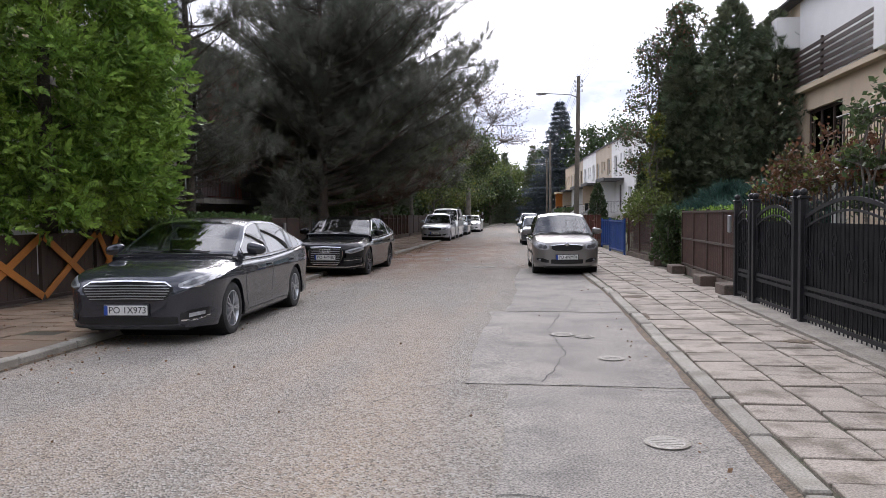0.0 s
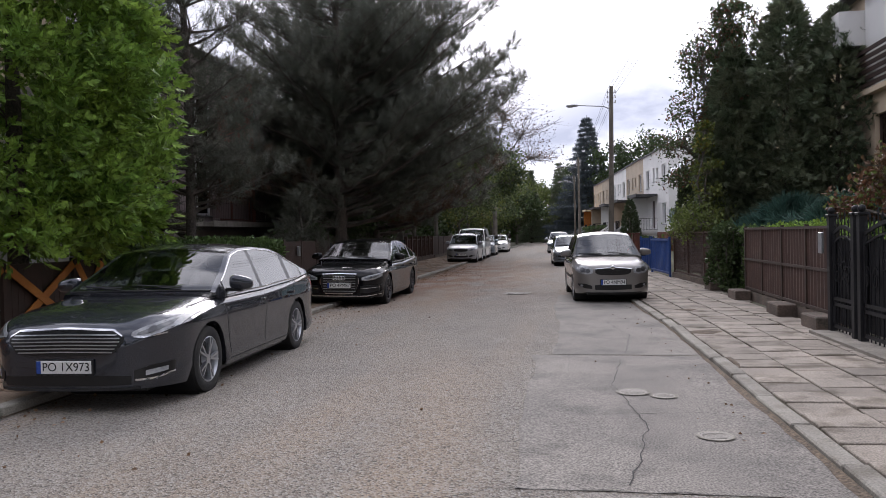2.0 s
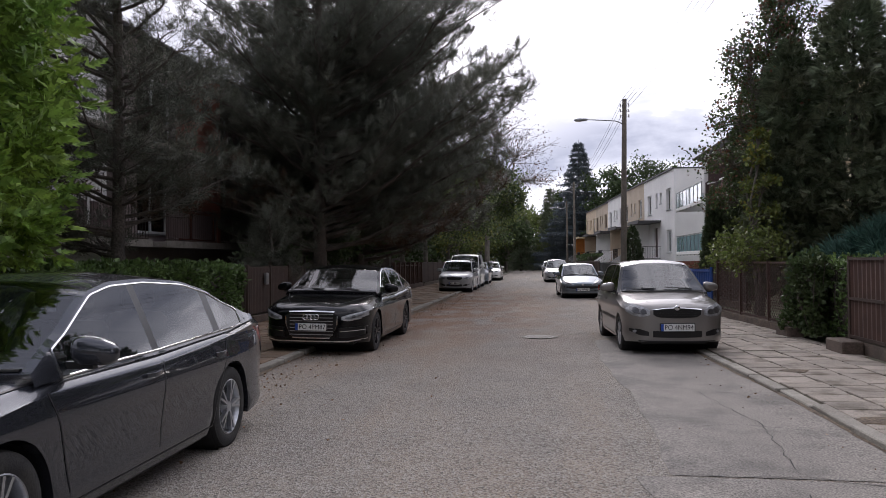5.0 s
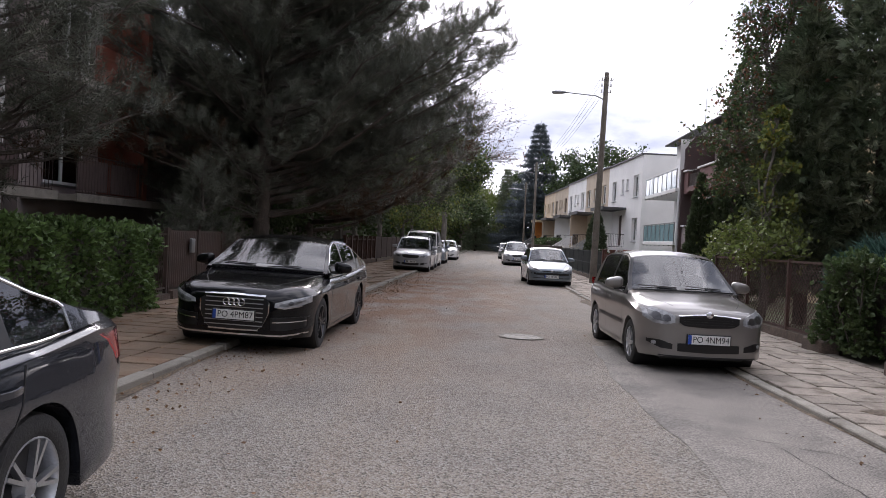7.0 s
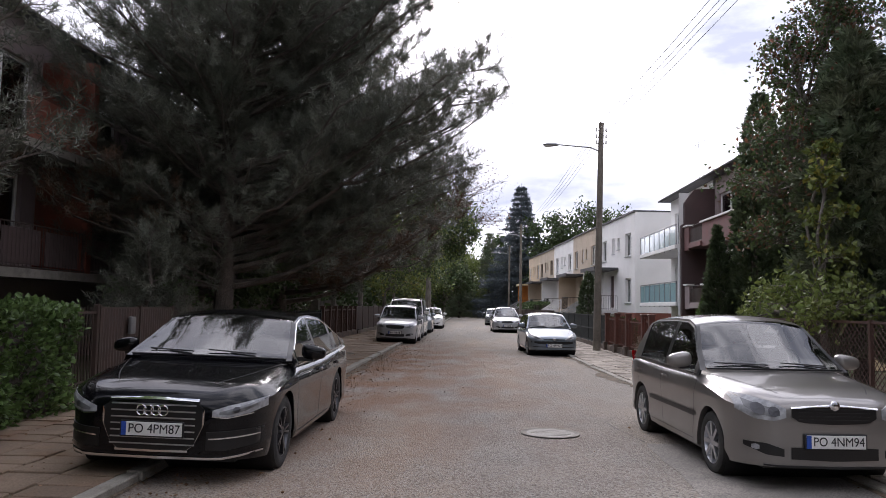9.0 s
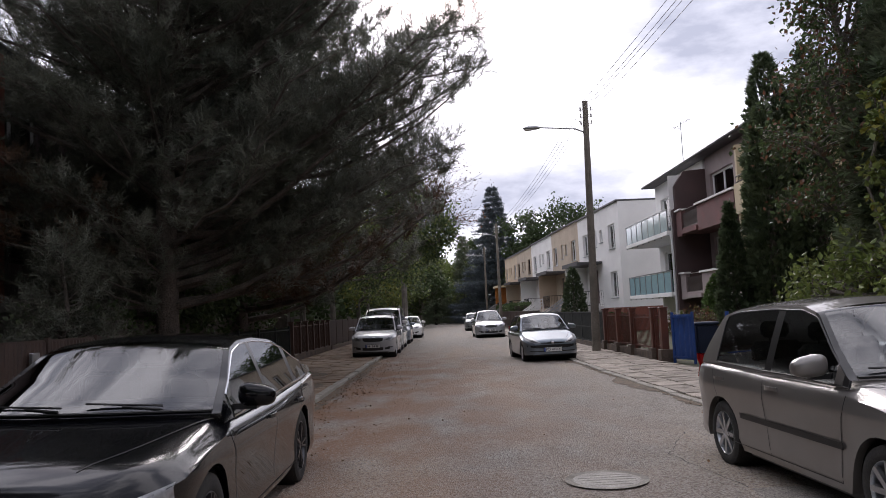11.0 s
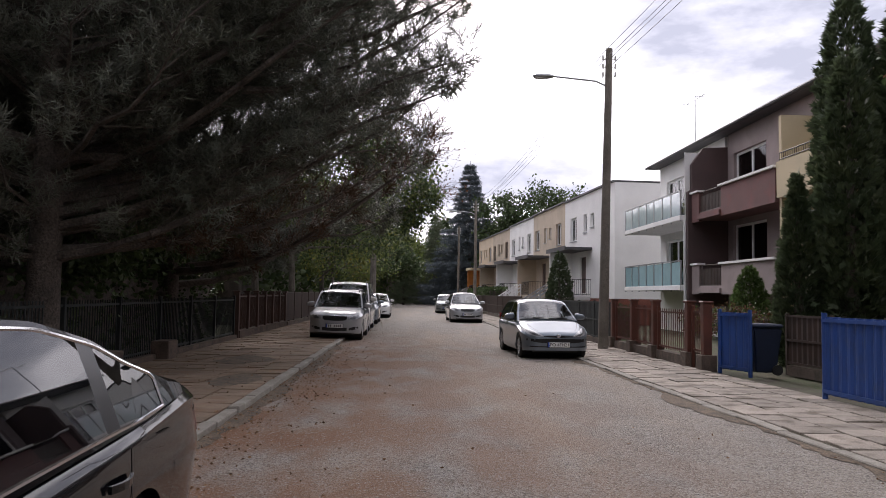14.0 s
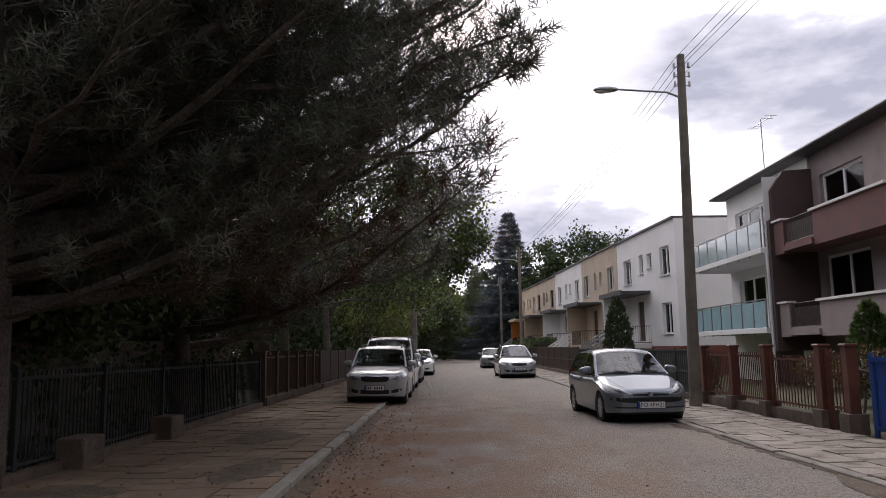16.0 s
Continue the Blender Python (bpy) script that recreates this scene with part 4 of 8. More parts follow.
def pine(x, y, h, zlo, reach, seed, label, density=1.0, trunk=0.2, brown=0.06, needle=0.13, name="pine_tree", material=None, droop=0.0, wide=0.007, whorl=0.55, lean=(0, 0), fore=0.0, limbs=(4, 7), fill=0.11, open_side=-1.57, even=0.74):
    r = np.random.RandomState(seed)
    b = B()
    pts = [Vector((x + lean[0] * k / 8 + r.normal(0, 0.04) * k * 0.4, y + lean[1] * k / 8 + r.normal(0, 0.04) * k * 0.4, h * k / 8)) for k in range(9)]
    limb(b, pts, trunk, 0.03, 9)
    P, A, S, brownp = [], [], [], []

    def at(z):
        q = z / h * 8
        i = min(int(q), 7)
        return pts[i].lerp(pts[i + 1], q - i)
    z = zlo
    while z < h * 0.97:
        R = reach(z)
        for k in range(max(3, r.randint(*limbs) - int(max(0, z - 5.0) / 3.2))):
            a = r.uniform(0, 2 * math.pi)
            L = R * r.uniform(even, 1.0) * (1 - fore * (1 if z < 5.5 else 0.7) * max(0, math.cos(a - open_side)))
            rise = r.uniform(0.05, 0.42) * min(1, 0.35 + (z - zlo) / 2.0) - droop
            o = at(z + r.uniform(-0.2, 0.2))
            line = []
            for i in range(7):
                u = i / 6
                w = a + r.normal(0, 0.05)
                line.append(o + Vector((math.cos(w) * L * u, math.sin(w) * L * u, L * (rise * u + 0.05 * math.sin(5 * u + 7 * w) * u + 0.26 * u * u * (1 - droop * 2)))))
            limb(b, line, 0.012 + 0.014 * L, 0.008, 5)
            tip = np.array(line[6])
            for s in range(7):
                P.append(tip - np.array(line[6] - line[5]) * r.uniform(-0.1, 0.35) + r.normal(0, 0.1, 3))
                A.append(np.array(line[6] - line[5]) / L * 3 + r.normal(0, 0.6, 3) + np.array([0, 0, 0.5]))
                S.append(r.uniform(0.9, 1.45))
                brownp.append(False)
            n = int(L / 0.165 * density)
            dead = z < zlo + 2.2 and r.rand() < brown * 4
            for j in range(n):
                u = 0.18 + 0.82 * (j + r.rand()) / n
                q = u * 6
                i = min(int(q), 5)
                p = np.array(line[i].lerp(line[i + 1], q - i))
                d = np.array(line[i + 1] - line[i])
                d /= np.linalg.norm(d) + 1e-9
                side = np.cross(d, [0, 0, 1.0]) * (1 if j % 2 else -1)
                l2 = (0.50 + 0.13 * L * (1 - u)) * r.uniform(0.5, 1.25)
                dd = side * r.uniform(0.2, 1.2) + d * 0.5 + np.array([0, 0, r.uniform(-0.25, 0.75)])
                dd /= np.linalg.norm(dd)
                if r.rand() < 0.5:
                    tube(b, p, p + dd * l2, 0.010, 0.005, n=3, cap=False)
                m = max(3, int(l2 / fill))
                for s in range(m):
                    v = 0.3 + 0.7 * ((s + r.rand()) / m) ** 0.7
                    P.append(p + dd * l2 * v + r.normal(0, 0.05, 3))
                    A.append(dd * 0.7 + r.normal(0, 0.5, 3) + np.array([0, 0, 0.6]))
                    S.append(r.uniform(0.9, 1.45))
                    brownp.append(dead and r.rand() < 0.8)
        z += whorl * r.uniform(0.7, 1.3)
    P, A, S, D = np.array(P), np.array(A), np.array(S), np.array(brownp, bool)
    tp = shoot(18, 0.26, needle * 0.85, wide * 0.76, 0.3)
    crowns = [("crown", scatter(tp, P[~D], A[~D], S[~D], r), material or PINE)]
    if D.sum() > 5:
        crowns.append(("dead_sprays", scatter(tp, P[D], A[D], S[D], r), PINE_BROWN))
    return tree_thing(name, label, x, y, b, BARK, crowns, "conifers")


def column(x, y, h, radius, seed, count, label, material, z0=0.15, size=0.16, name="thuja", rough=0.22, group="columnar conifers", k=6, upward=0.8, lumps=5, core=0.55, wide=0.16, spray=None):
    """A dense upright conifer: flat fronds over a lumpy column."""
    r = np.random.RandomState(seed)
    b = B()
    limb(b, [Vector((x, y, 0)), Vector((x, y, h * 0.5)), Vector((x, y, h * 0.93))], 0.09 + 0.01 * h, 0.015, 7)
    u = r.rand(count)
    z = z0 + (h - z0) * (1 - (1 - u) ** 0.75 if radius(0.95) < radius(0.5) * 0.7 else u)
    th = r.rand(count) * 2 * math.pi
    t = (z - z0) / (h - z0)
    lump = 1 + rough * (np.sin(th * lumps + z * 2.3 + seed) * 0.5 + np.sin(th * (lumps + 4) - z * 4.1) * 0.3 + np.sin(z * 6.3 + th * 2) * 0.35)
    R = np.array([radius(v) for v in t]) * lump
    depth = 1 - core * r.rand(count) ** 2.2
    q = R * depth
    P = np.stack([x + np.cos(th) * q, y + np.sin(th) * q, z + r.normal(0, 0.05, count)], 1)
    if spray:
        # fronds gathered into overhanging boughs, dark between them
        pick = r.randint(0, count // 24, count)
        off = r.normal(0, 1, (count, 3)) * np.array([0.15, 0.15, 0.12])
        th = th[pick]
        P = P[pick] + off
    A = np.stack([np.cos(th) * 0.75, np.sin(th) * 0.75, np.full(count, upward)], 1) + r.normal(0, 0.38, (count, 3))
    if spray:
        A += off * 5.0
    tris = scatter((spray or fan)(k, size, size * wide), P, A, r.uniform(0.65, 1.35, count), r)
    b2 = B()
    for i in range(26):
        a, zz = r.uniform(0, 2 * math.pi), r.uniform(z0, h * 0.85)
        rr = radius((zz - z0) / (h - z0)) * 0.8
        limb(b2, [Vector((x, y, zz)), Vector((x + math.cos(a) * rr, y + math.sin(a) * rr, zz + rr * 0.5))], 0.02, 0.006, 4)
    t = tree_thing(name, label, x, y, b, BARK, [("crown", tris, material)], group)
    part("branches", b2, BARK, t, kind="stuff")
    return t


def broadleaf(x, y, h, blobs, seed, label, material, count=6000, size=0.12, name="tree", trunk=0.14, bark=None, twigs=60, second=None, group="leafy trees", category="tree", leafy=True):
    """Trunk, limbs that fork into each clump, and leaves at the twig ends. blobs: (dx, dy, z, radius)."""
    r = np.random.RandomState(seed)
    b = B()
    top = Vector((x, y, min(q[2] for q in blobs) * 0.75 + 0.2))
    limb(b, [Vector((x, y, 0)), Vector((x + 0.05, y - 0.04, top.z * 0.5)), top], trunk, trunk * 0.75, 8)
    P, A = [], []
    for dx, dy, z, rad in blobs:
        c = Vector((x + dx, y + dy, z))
        mid = top.lerp(c, 0.5) + Vector((r.normal(0, 0.2), r.normal(0, 0.2), 0.2))
        limb(b, [top, mid, c], trunk * 0.5, 0.03, 6)
        n = max(4, int(twigs / len(blobs)))
        for i in range(n):
            d = Vector(r.normal(size=3))
            d.z = abs(d.z) * 0.8 - 0.25
            d.normalize()
            e = c + d * rad * r.uniform(0.7, 1.15)
            m2 = c.lerp(e, 0.5) + Vector(r.normal(0, 0.1, 3)) * rad
            limb(b, [c.lerp(mid, r.uniform(0, 0.4)), m2, e], 0.02, 0.005, 4)
            for s in range(4):
                f = m2.lerp(e, r.uniform(0.2, 1)) + Vector(r.normal(0, 0.12, 3)) * rad
                tube(b, m2.lerp(e, r.uniform(0, 0.8)), f, 0.006, 0.003, n=3, cap=False)
                k = max(1, int(count / (len(blobs) * n * 4)))
                if leafy:
                    P += [tuple(f + Vector(r.normal(0, 0.16, 3)) * rad) for _ in range(k)]
    crowns = []
    if leafy:
        P = np.array(P)
        A = r.normal(0, 1, P.shape) + np.array([0, 0, -0.2])
        S = r.uniform(0.6, 1.3, len(P))
        tp = leaf(size, size * 0.32)
        if second:
            m = r.rand(len(P)) < 0.25
            crowns = [("crown", scatter(tp, P[~m], A[~m], S[~m], r), material), ("turning_leaves", scatter(tp, P[m], A[m], S[m], r), second)]
        else:
            crowns = [("crown", scatter(tp, P, A, S, r), material)]
    return tree_thing(name, label, x, y, b, bark or BARK_GREY, crowns, group, category)


def hedge(x0, x1, y0, y1, z0, z1, seed, count, material, label, size=0.06, name="hedge", lump=0.06):
    r = np.random.RandomState(seed)
    t = thing(name, label, "hedge", at=Matrix.Translation(((x0 + x1) / 2, (y0 + y1) / 2, 0)))
    b = B()
    for i in range(60):
        px, py = r.uniform(x0 + 0.1, x1 - 0.1), r.uniform(y0 + 0.1, y1 - 0.1)
        limb(b, [Vector((px, py, z0)), Vector((px + r.normal(0, 0.1), py + r.normal(0, 0.1), (z0 + z1) / 2)), Vector((px + r.normal(0, 0.15), py + r.normal(0, 0.15), z1 - 0.05))], 0.015, 0.006, 4)
    part("stems", b, BARK, t, kind="stuff")
    areas = np.array([(y1 - y0) * (z1 - z0), (y1 - y0) * (z1 - z0), (x1 - x0) * (y1 - y0), (x1 - x0) * (z1 - z0), (x1 - x0) * (z1 - z0)])
    f = r.choice(5, count, p=areas / areas.sum())
    u, v = r.rand(count), r.rand(count)
    d = np.abs(r.normal(0, 0.09, count)) + 0.0
    nrm = np.array([[1, 0, 0], [-1, 0, 0], [0, 0, 1], [0, -1, 0], [0, 1, 0]])[f].astype(float)
    P = np.empty((count, 3))
    P[:, 0] = np.where(f == 0, x1, np.where(f == 1, x0, x0 + (x1 - x0) * u))
    P[:, 1] = np.where(f == 3, y0, np.where(f == 4, y1, y0 + (y1 - y0) * np.where(f < 2, u, v)))
    P[:, 2] = np.where(f == 2, z1, z0 + (z1 - z0) * np.where(f == 2, 0, v))
    bump = lump * (np.sin(P[:, 1] * 5.1 + P[:, 2] * 3) + np.sin(P[:, 1] * 11 - P[:, 2] * 7 + P[:, 0] * 5) * 0.6)
    P += nrm * (bump - d)[:, None]
    A = nrm * 0.7 + r.normal(0, 0.6, (count, 3)) + np.array([0, 0, 0.3])
    ob = new("leaves", tri_mesh("leaves", scatter(leaf(size, size * 0.4), P, A, r.uniform(0.6, 1.3, count), r), material))
    ob.parent = t
    ob.matrix_parent_inverse = t.matrix_basis.inverted()
    b = B()
    box(b, x0 + 0.16, x1 - 0.16, y0 + 0.16, y1 - 0.16, z0, z1 - 0.16)
    part("core", b, BARK, t)
    return t


def spruce(x, y, h, R, seed, label, material=None, name="spruce_tree", count=1.0, needle=0.30):
    r = np.random.RandomState(seed)
    b = B()
    limb(b, [Vector((x, y, 0)), Vector((x, y, h * 0.6)), Vector((x, y, h))], 0.22, 0.02, 7)
    P, A, S = [], [], []
    z = h * 0.06
    while z < h - 0.2:
        rad = R * (1 - z / h) * r.uniform(0.82, 1.12) + 0.12
        for k in range(16):
            a = r.uniform(0, 2 * math.pi)
            L = rad * r.uniform(0.75, 1.1)
            e = Vector((x + math.cos(a) * L, y + math.sin(a) * L, z - L * 0.22))
            o = Vector((x, y, z))
            limb(b, [o, o.lerp(e, 0.5) + Vector((0, 0, -0.05)), e + Vector((0, 0, 0.1 * L))], 0.03, 0.008, 4)
            n = int((4 + L * 9) * count)
            for j in range(n):
                u = 0.15 + 0.85 * r.rand() ** 0.6
                p = np.array(o.lerp(e, u)) + np.array([r.normal(0, 0.22 * L * (1.1 - u) + 0.05), r.normal(0, 0.22 * L * (1.1 - u) + 0.05), 0.1 * L * u * u + r.normal(0, 0.07)])
                P.append(p)
                A.append(np.array([math.cos(a), math.sin(a), -0.25]) + r.normal(0, 0.45, 3))
                S.append(r.uniform(0.7, 1.3))
        z += h * 0.036
    tris = scatter(shoot(9, needle * 1.2, needle * 0.6, 0.03), np.array(P), np.array(A), np.array(S), r)
    return tree_thing(name, label, x, y, b, BARK, [("crown", tris, material or SPRUCE)], "conifers")


# left gardens
column(-9.1, 13.2, 9.5, lambda t: 2.15 * (1 - t ** 2.2) ** 0.6 * (0.78 + 0.22 * min(1, t * 4 + 0.2)), 5, 21000, "bright green leafy thuja above an orange fence", THUJA, z0=1.4, size=0.24, k=9, rough=0.30, lumps=9, wide=0.115, upward=0.15, core=0.30, spray=frond)
column(-12.2, 11.0, 9.5, lambda t: 2.3 * (1 - t ** 2.5) ** 0.6, 6, 7000, "dark green conifer behind a brighter thuja", THUJA_D, z0=0.3, size=0.24)
pine(-8.6, 18.2, 11.5, 1.7, lambda z: 2.45 * min(1, (12.2 - z) / 6), 11, "slender dark pine rising behind a clipped hedge", 1.45, 0.13, 0.02, needle=0.13, whorl=0.40, wide=0.0072, fore=0.42, open_side=-0.7)
pine(-8.55, 30.0, 15.5, 1.9, lambda z: 7.6 * max(0.1, min(1, (14.6 - z) / 9.8)) * (0.8 + 0.2 * min(1, (z - 1.8) / 1.5)), 21, "large dark pine spreading over the road", 1.25, 0.26, 0.03, needle=0.17, whorl=0.42, wide=0.0098, fore=0.68, limbs=(6, 9), fill=0.13, open_side=-1.6, even=0.84)
pine(-12.5, 37.0, 14.5, 2.5, lambda z: 4.4 * min(1, (15.5 - z) / 7), 41, "tall dark pine deep in the garden", 0.75, 0.2, 0.05, whorl=0.7, wide=0.011)
pine(-8.9, 37.0, 13.5, 1.6, lambda z: 7.0 * min(1, (15 - z) / 9.0), 43, "dark pine behind the garden fence", 0.9, 0.2, 0.03, needle=0.2, whorl=0.45, wide=0.015, limbs=(5, 7), fill=0.13)
broadleaf(-9.4, 36.0, 4, [(0, -3.2, 2.2, 1.5), (0.3, -1.2, 2.8, 1.6), (0.2, 0.8, 2.4, 1.5), (0.4, 2.8, 2.8, 1.7), (-0.4, 4.6, 2.6, 1.6)], 51, "dark shrub thicket behind the fence", LEAF_D, 14000, 0.15, "shrub", 0.08, BARK, 70, group="garden shrubs", category="shrub")
broadleaf(-8.9, 46.5, 7, [(3.2, -1.5, 3.7, 1.8), (1.4, 1.5, 4.2, 2.0), (4.4, 1.0, 4.4, 1.5), (3.4, 3.5, 3.4, 1.8), (0, 3, 4.8, 2.0), (5.3, -1.5, 5.2, 1.5), (3.0, -1.2, 6.4, 2.0), (4.6, -0.6, 6.4, 1.6), (5.9, 0.4, 4.7, 1.1), (1.0, -2.5, 5.2, 2.0)], 52, "green leafy tree leaning over the footway", LEAF_D, 19000, 0.15, trunk=0.16, second=LEAF, twigs=140)
broadleaf(-8.6, 53.0, 8, [(2.2, 0, 4.0, 2.0), (3.4, 3, 5.0, 2.0), (0, 2, 5.6, 2.4), (1.5, 6, 4.2, 2.4)], 53, "leafy street-side tree turning yellow", LEAF, 8000, 0.18, trunk=0.16, second=LEAF_Y)
broadleaf(-5.6, 66.0, 14, [(0.3, 0, 8.5, 3.0), (2.6, 0, 10.0, 3.2), (3.4, 0.5, 8.0, 2.4), (1.2, 0.5, 12.0, 2.6), (-1.0, -0.5, 11.0, 2.6)], 54, "almost bare tree with fine grey twigs", LEAF_R, 1500, 0.16, trunk=0.22, twigs=330)
for i, (x, y, h) in enumerate(((-11, 60, 8), (-9.5, 72, 9), (-10, 84, 10), (-8.5, 96, 10), (-9, 110, 12), (-4.5, 124, 10))):
    q = np.random.RandomState(60 + i)
    broadleaf(x, y, h, [(q.uniform(-2.6, 3.2), q.uniform(-2.5, 2.5), h * q.uniform(0.35, 0.85), h * q.uniform(0.22, 0.3)) for _ in range(8)], 61 + i, "green roadside tree in full leaf", LEAF if i % 2 else LEAF_D, 6500, 0.30, trunk=0.2, second=LEAF_Y if i in (1, 4) else None, twigs=110)
hedge(-8.75, -7.72, 14.9, 21.6, 0.1, 1.47, 71, 24000, HEDGE, "clipped dense green hedge beside the footway", 0.088, lump=0.085)
pine(-9.0, 26.6, 3.0, 0.4, lambda z: 1.1 * max(0.2, (3.1 - z) / 3), 73, "young pine behind a brown gate", 1.2, 0.05, 0.0, whorl=0.3)

# right gardens
def loose(v):
    return (1 - v ** 2.4) ** 0.7 * (0.8 + 0.2 * min(1, v * 5))


column(5.2, 26.4, 7.2, lambda t: 1.05 * loose(t), 81, 9000, "dark shaggy conifer crowding the fence", DARKCON, z0=0.8, size=0.24, rough=0.25, lumps=4, upward=0.2, core=0.8, k=7, wide=0.09)
column(6.6, 26.0, 8.5, lambda t: 1.45 * loose(t), 82, 8000, "dark shaggy conifer with a brownish crown", DARKCON, z0=0.8, size=0.24, rough=0.3, lumps=5, upward=0.2, core=0.8, k=7, wide=0.09)
broadleaf(4.55, 27.0, 8.6, [(-0.6, 0, 3.0, 0.9), (-0.75, 0, 4.2, 0.9), (-0.5, 0, 5.3, 0.9), (0.0, 0.2, 6.2, 0.95), (0.6, 0, 6.8, 0.95), (0.35, 0, 7.6, 0.75), (1.0, 0, 7.7, 0.75), (0.7, 0, 8.4, 0.55), (-0.2, 0, 7.0, 0.7), (0.8, 0, 5.6, 1.0), (0.3, 0, 4.6, 1.0)], 83, "thin dark tree with small loose leaves", LEAF_D, 12000, 0.10, trunk=0.1, twigs=170, second=LEAF_R)
column(7.7, 25.0, 7.8, lambda t: 1.35 * loose(t), 84, 6000, "dark conifer beside the cream house", DARKCON, z0=0.8, size=0.22, rough=0.4, upward=0.2, core=0.8, k=7, wide=0.09)
broadleaf(4.0, 25.3, 4.6, [(0.0, 0, 1.8, 0.55), (0.1, 0, 2.6, 0.4), (0.12, 0, 3.3, 0.38), (0.1, 0, 4.0, 0.34), (0.1, 0.05, 4.5, 0.22)], 85, "climbing shrub with yellowing autumn leaves", LEAF, 1500, 0.12, "climbing_shrub", 0.04, second=LEAF_Y, twigs=50, group="garden shrubs", category="shrub")
broadleaf(3.9, 25.2, 2.2, [(-0.2, -0.8, 1.6, 0.7), (0.1, 0.4, 1.9, 0.8), (0.0, 1.6, 1.6, 0.8), (0.2, 2.6, 1.5, 0.7)], 86, "leafy green shrub over the lattice fence", LEAF, 2800, 0.12, "shrub", 0.05, twigs=60, group="garden shrubs", category="shrub")
column(6.45, 34.6, 8.3, lambda t: 0.78 * (1 - t ** 3) ** 0.6 * (0.75 + 0.25 * min(1, t * 4)), 87, 5500, "tall dark green columnar thuja", THUJA_D, size=0.17, rough=0.14, z0=0.2)
column(7.2, 33.7, 8.2, lambda t: 0.75 * (1 - t ** 3) ** 0.6, 88, 5000, "tall dark green columnar thuja", THUJA_D, size=0.17, rough=0.14, z0=0.2)
column(5.85, 33.6, 6.6, lambda t: 0.62 * (1 - t ** 3) ** 0.6, 92, 3600, "tall dark green columnar thuja", THUJA_D, size=0.17, rough=0.14, z0=0.2)
column(4.9, 33.9, 4.05, lambda t: 0.48 * (1 - t ** 1.6) ** 0.75 * (0.7 + 0.3 * min(1, t * 4)), 89, 3200, "slim pointed green cypress", THUJA_D, size=0.13, rough=0.1, z0=0.15)
column(6.45, 39.5, 2.4, lambda t: 0.62 * (1 - t ** 1.8) ** 0.7, 90, 3000, "small clipped conical conifer", HEDGE, size=0.10, rough=0.06, z0=0.2)
column(5.2, 60.5, 3.9, lambda t: 0.75 * (1 - t ** 2.2) ** 0.7, 91, 2500, "dark rounded thuja by the porch steps", THUJA_D, size=0.15, rough=0.1, z0=0.2)
broadleaf(5.6, 15.6, 2.7, [(0, -1.2, 2.1, 0.7), (0, 0, 2.3, 0.8), (0.2, 1.1, 2.0, 0.7), (-0.3, 1.9, 1.8, 0.5), (0.3, -1.9, 2.2, 0.6)], 93, "rusty red-brown ornamental maple", LEAF_R, 4200, 0.11, "maple_shrub", 0.05, second=LEAF, twigs=80, group="garden shrubs", category="shrub")
broadleaf(5.4, 12.9, 3.3, [(0, 0, 1.6, 0.35), (0, 0.1, 2.3, 0.35), (0, -0.1, 3.0, 0.4), (0.3, -0.3, 3.4, 0.35)], 94, "thin climber with sparse green leaves", LEAF_D, 900, 0.12, "climbing_shrub", 0.03, twigs=40, group="garden shrubs", category="shrub")
column(5.4, 21.5, 2.15, lambda t: 1.3 * (1 - t ** 1.5) ** 0.8, 95, 2600, "spreading blue-green juniper above the fence", JUNIPER, z0=1.0, size=0.3, rough=0.5, lumps=7, upward=0.5, name="juniper", k=6, wide=0.07)
column(5.6, 18.7, 2.0, lambda t: 1.2 * (1 - t ** 1.5) ** 0.8, 96, 2400, "spreading blue-green juniper above the fence", JUNIPER, z0=1.0, size=0.3, rough=0.5, lumps=6, upward=0.5, name="juniper", k=6, wide=0.07)
hedge(3.95, 4.6, 14.2, 18.5, 0.1, 1.55, 97, 6500, THUJA, "yellow-green clipped hedge behind the brown fence", 0.07)
hedge(3.85, 4.5, 18.6, 21.5, 0.1, 1.5, 98, 4500, HEDGE, "green hedge behind the brown fence", 0.07)
hedge(3.46, 3.76, 20.1, 21.2, 0.15, 1.52, 99, 4200, LEAF_D, "ivy swallowing a stretch of the fence", 0.085, "ivy", 0.15)
broadleaf(4.5, 36.5, 1.4, [(0, -1.4, 0.8, 0.5), (0.1, 0, 0.9, 0.6), (0, 1.3, 0.7, 0.5), (0.5, 2.4, 0.8, 0.5)], 100, "reddish garden shrubs behind the red-brown fence", LEAF_R, 2200, 0.08, "shrub", 0.03, second=LEAF, twigs=60, group="garden shrubs", category="shrub")
hedge(3.6, 5.2, 46.0, 57.0, 0.05, 1.1, 101, 6000, LEAF_D, "low dark hedge in front of the row houses", 0.12)
hedge(3.0, 4.6, 78.0, 100.0, 0.05, 2.0, 102, 6000, LEAF_D, "dark rounded hedge far along the street", 0.2)

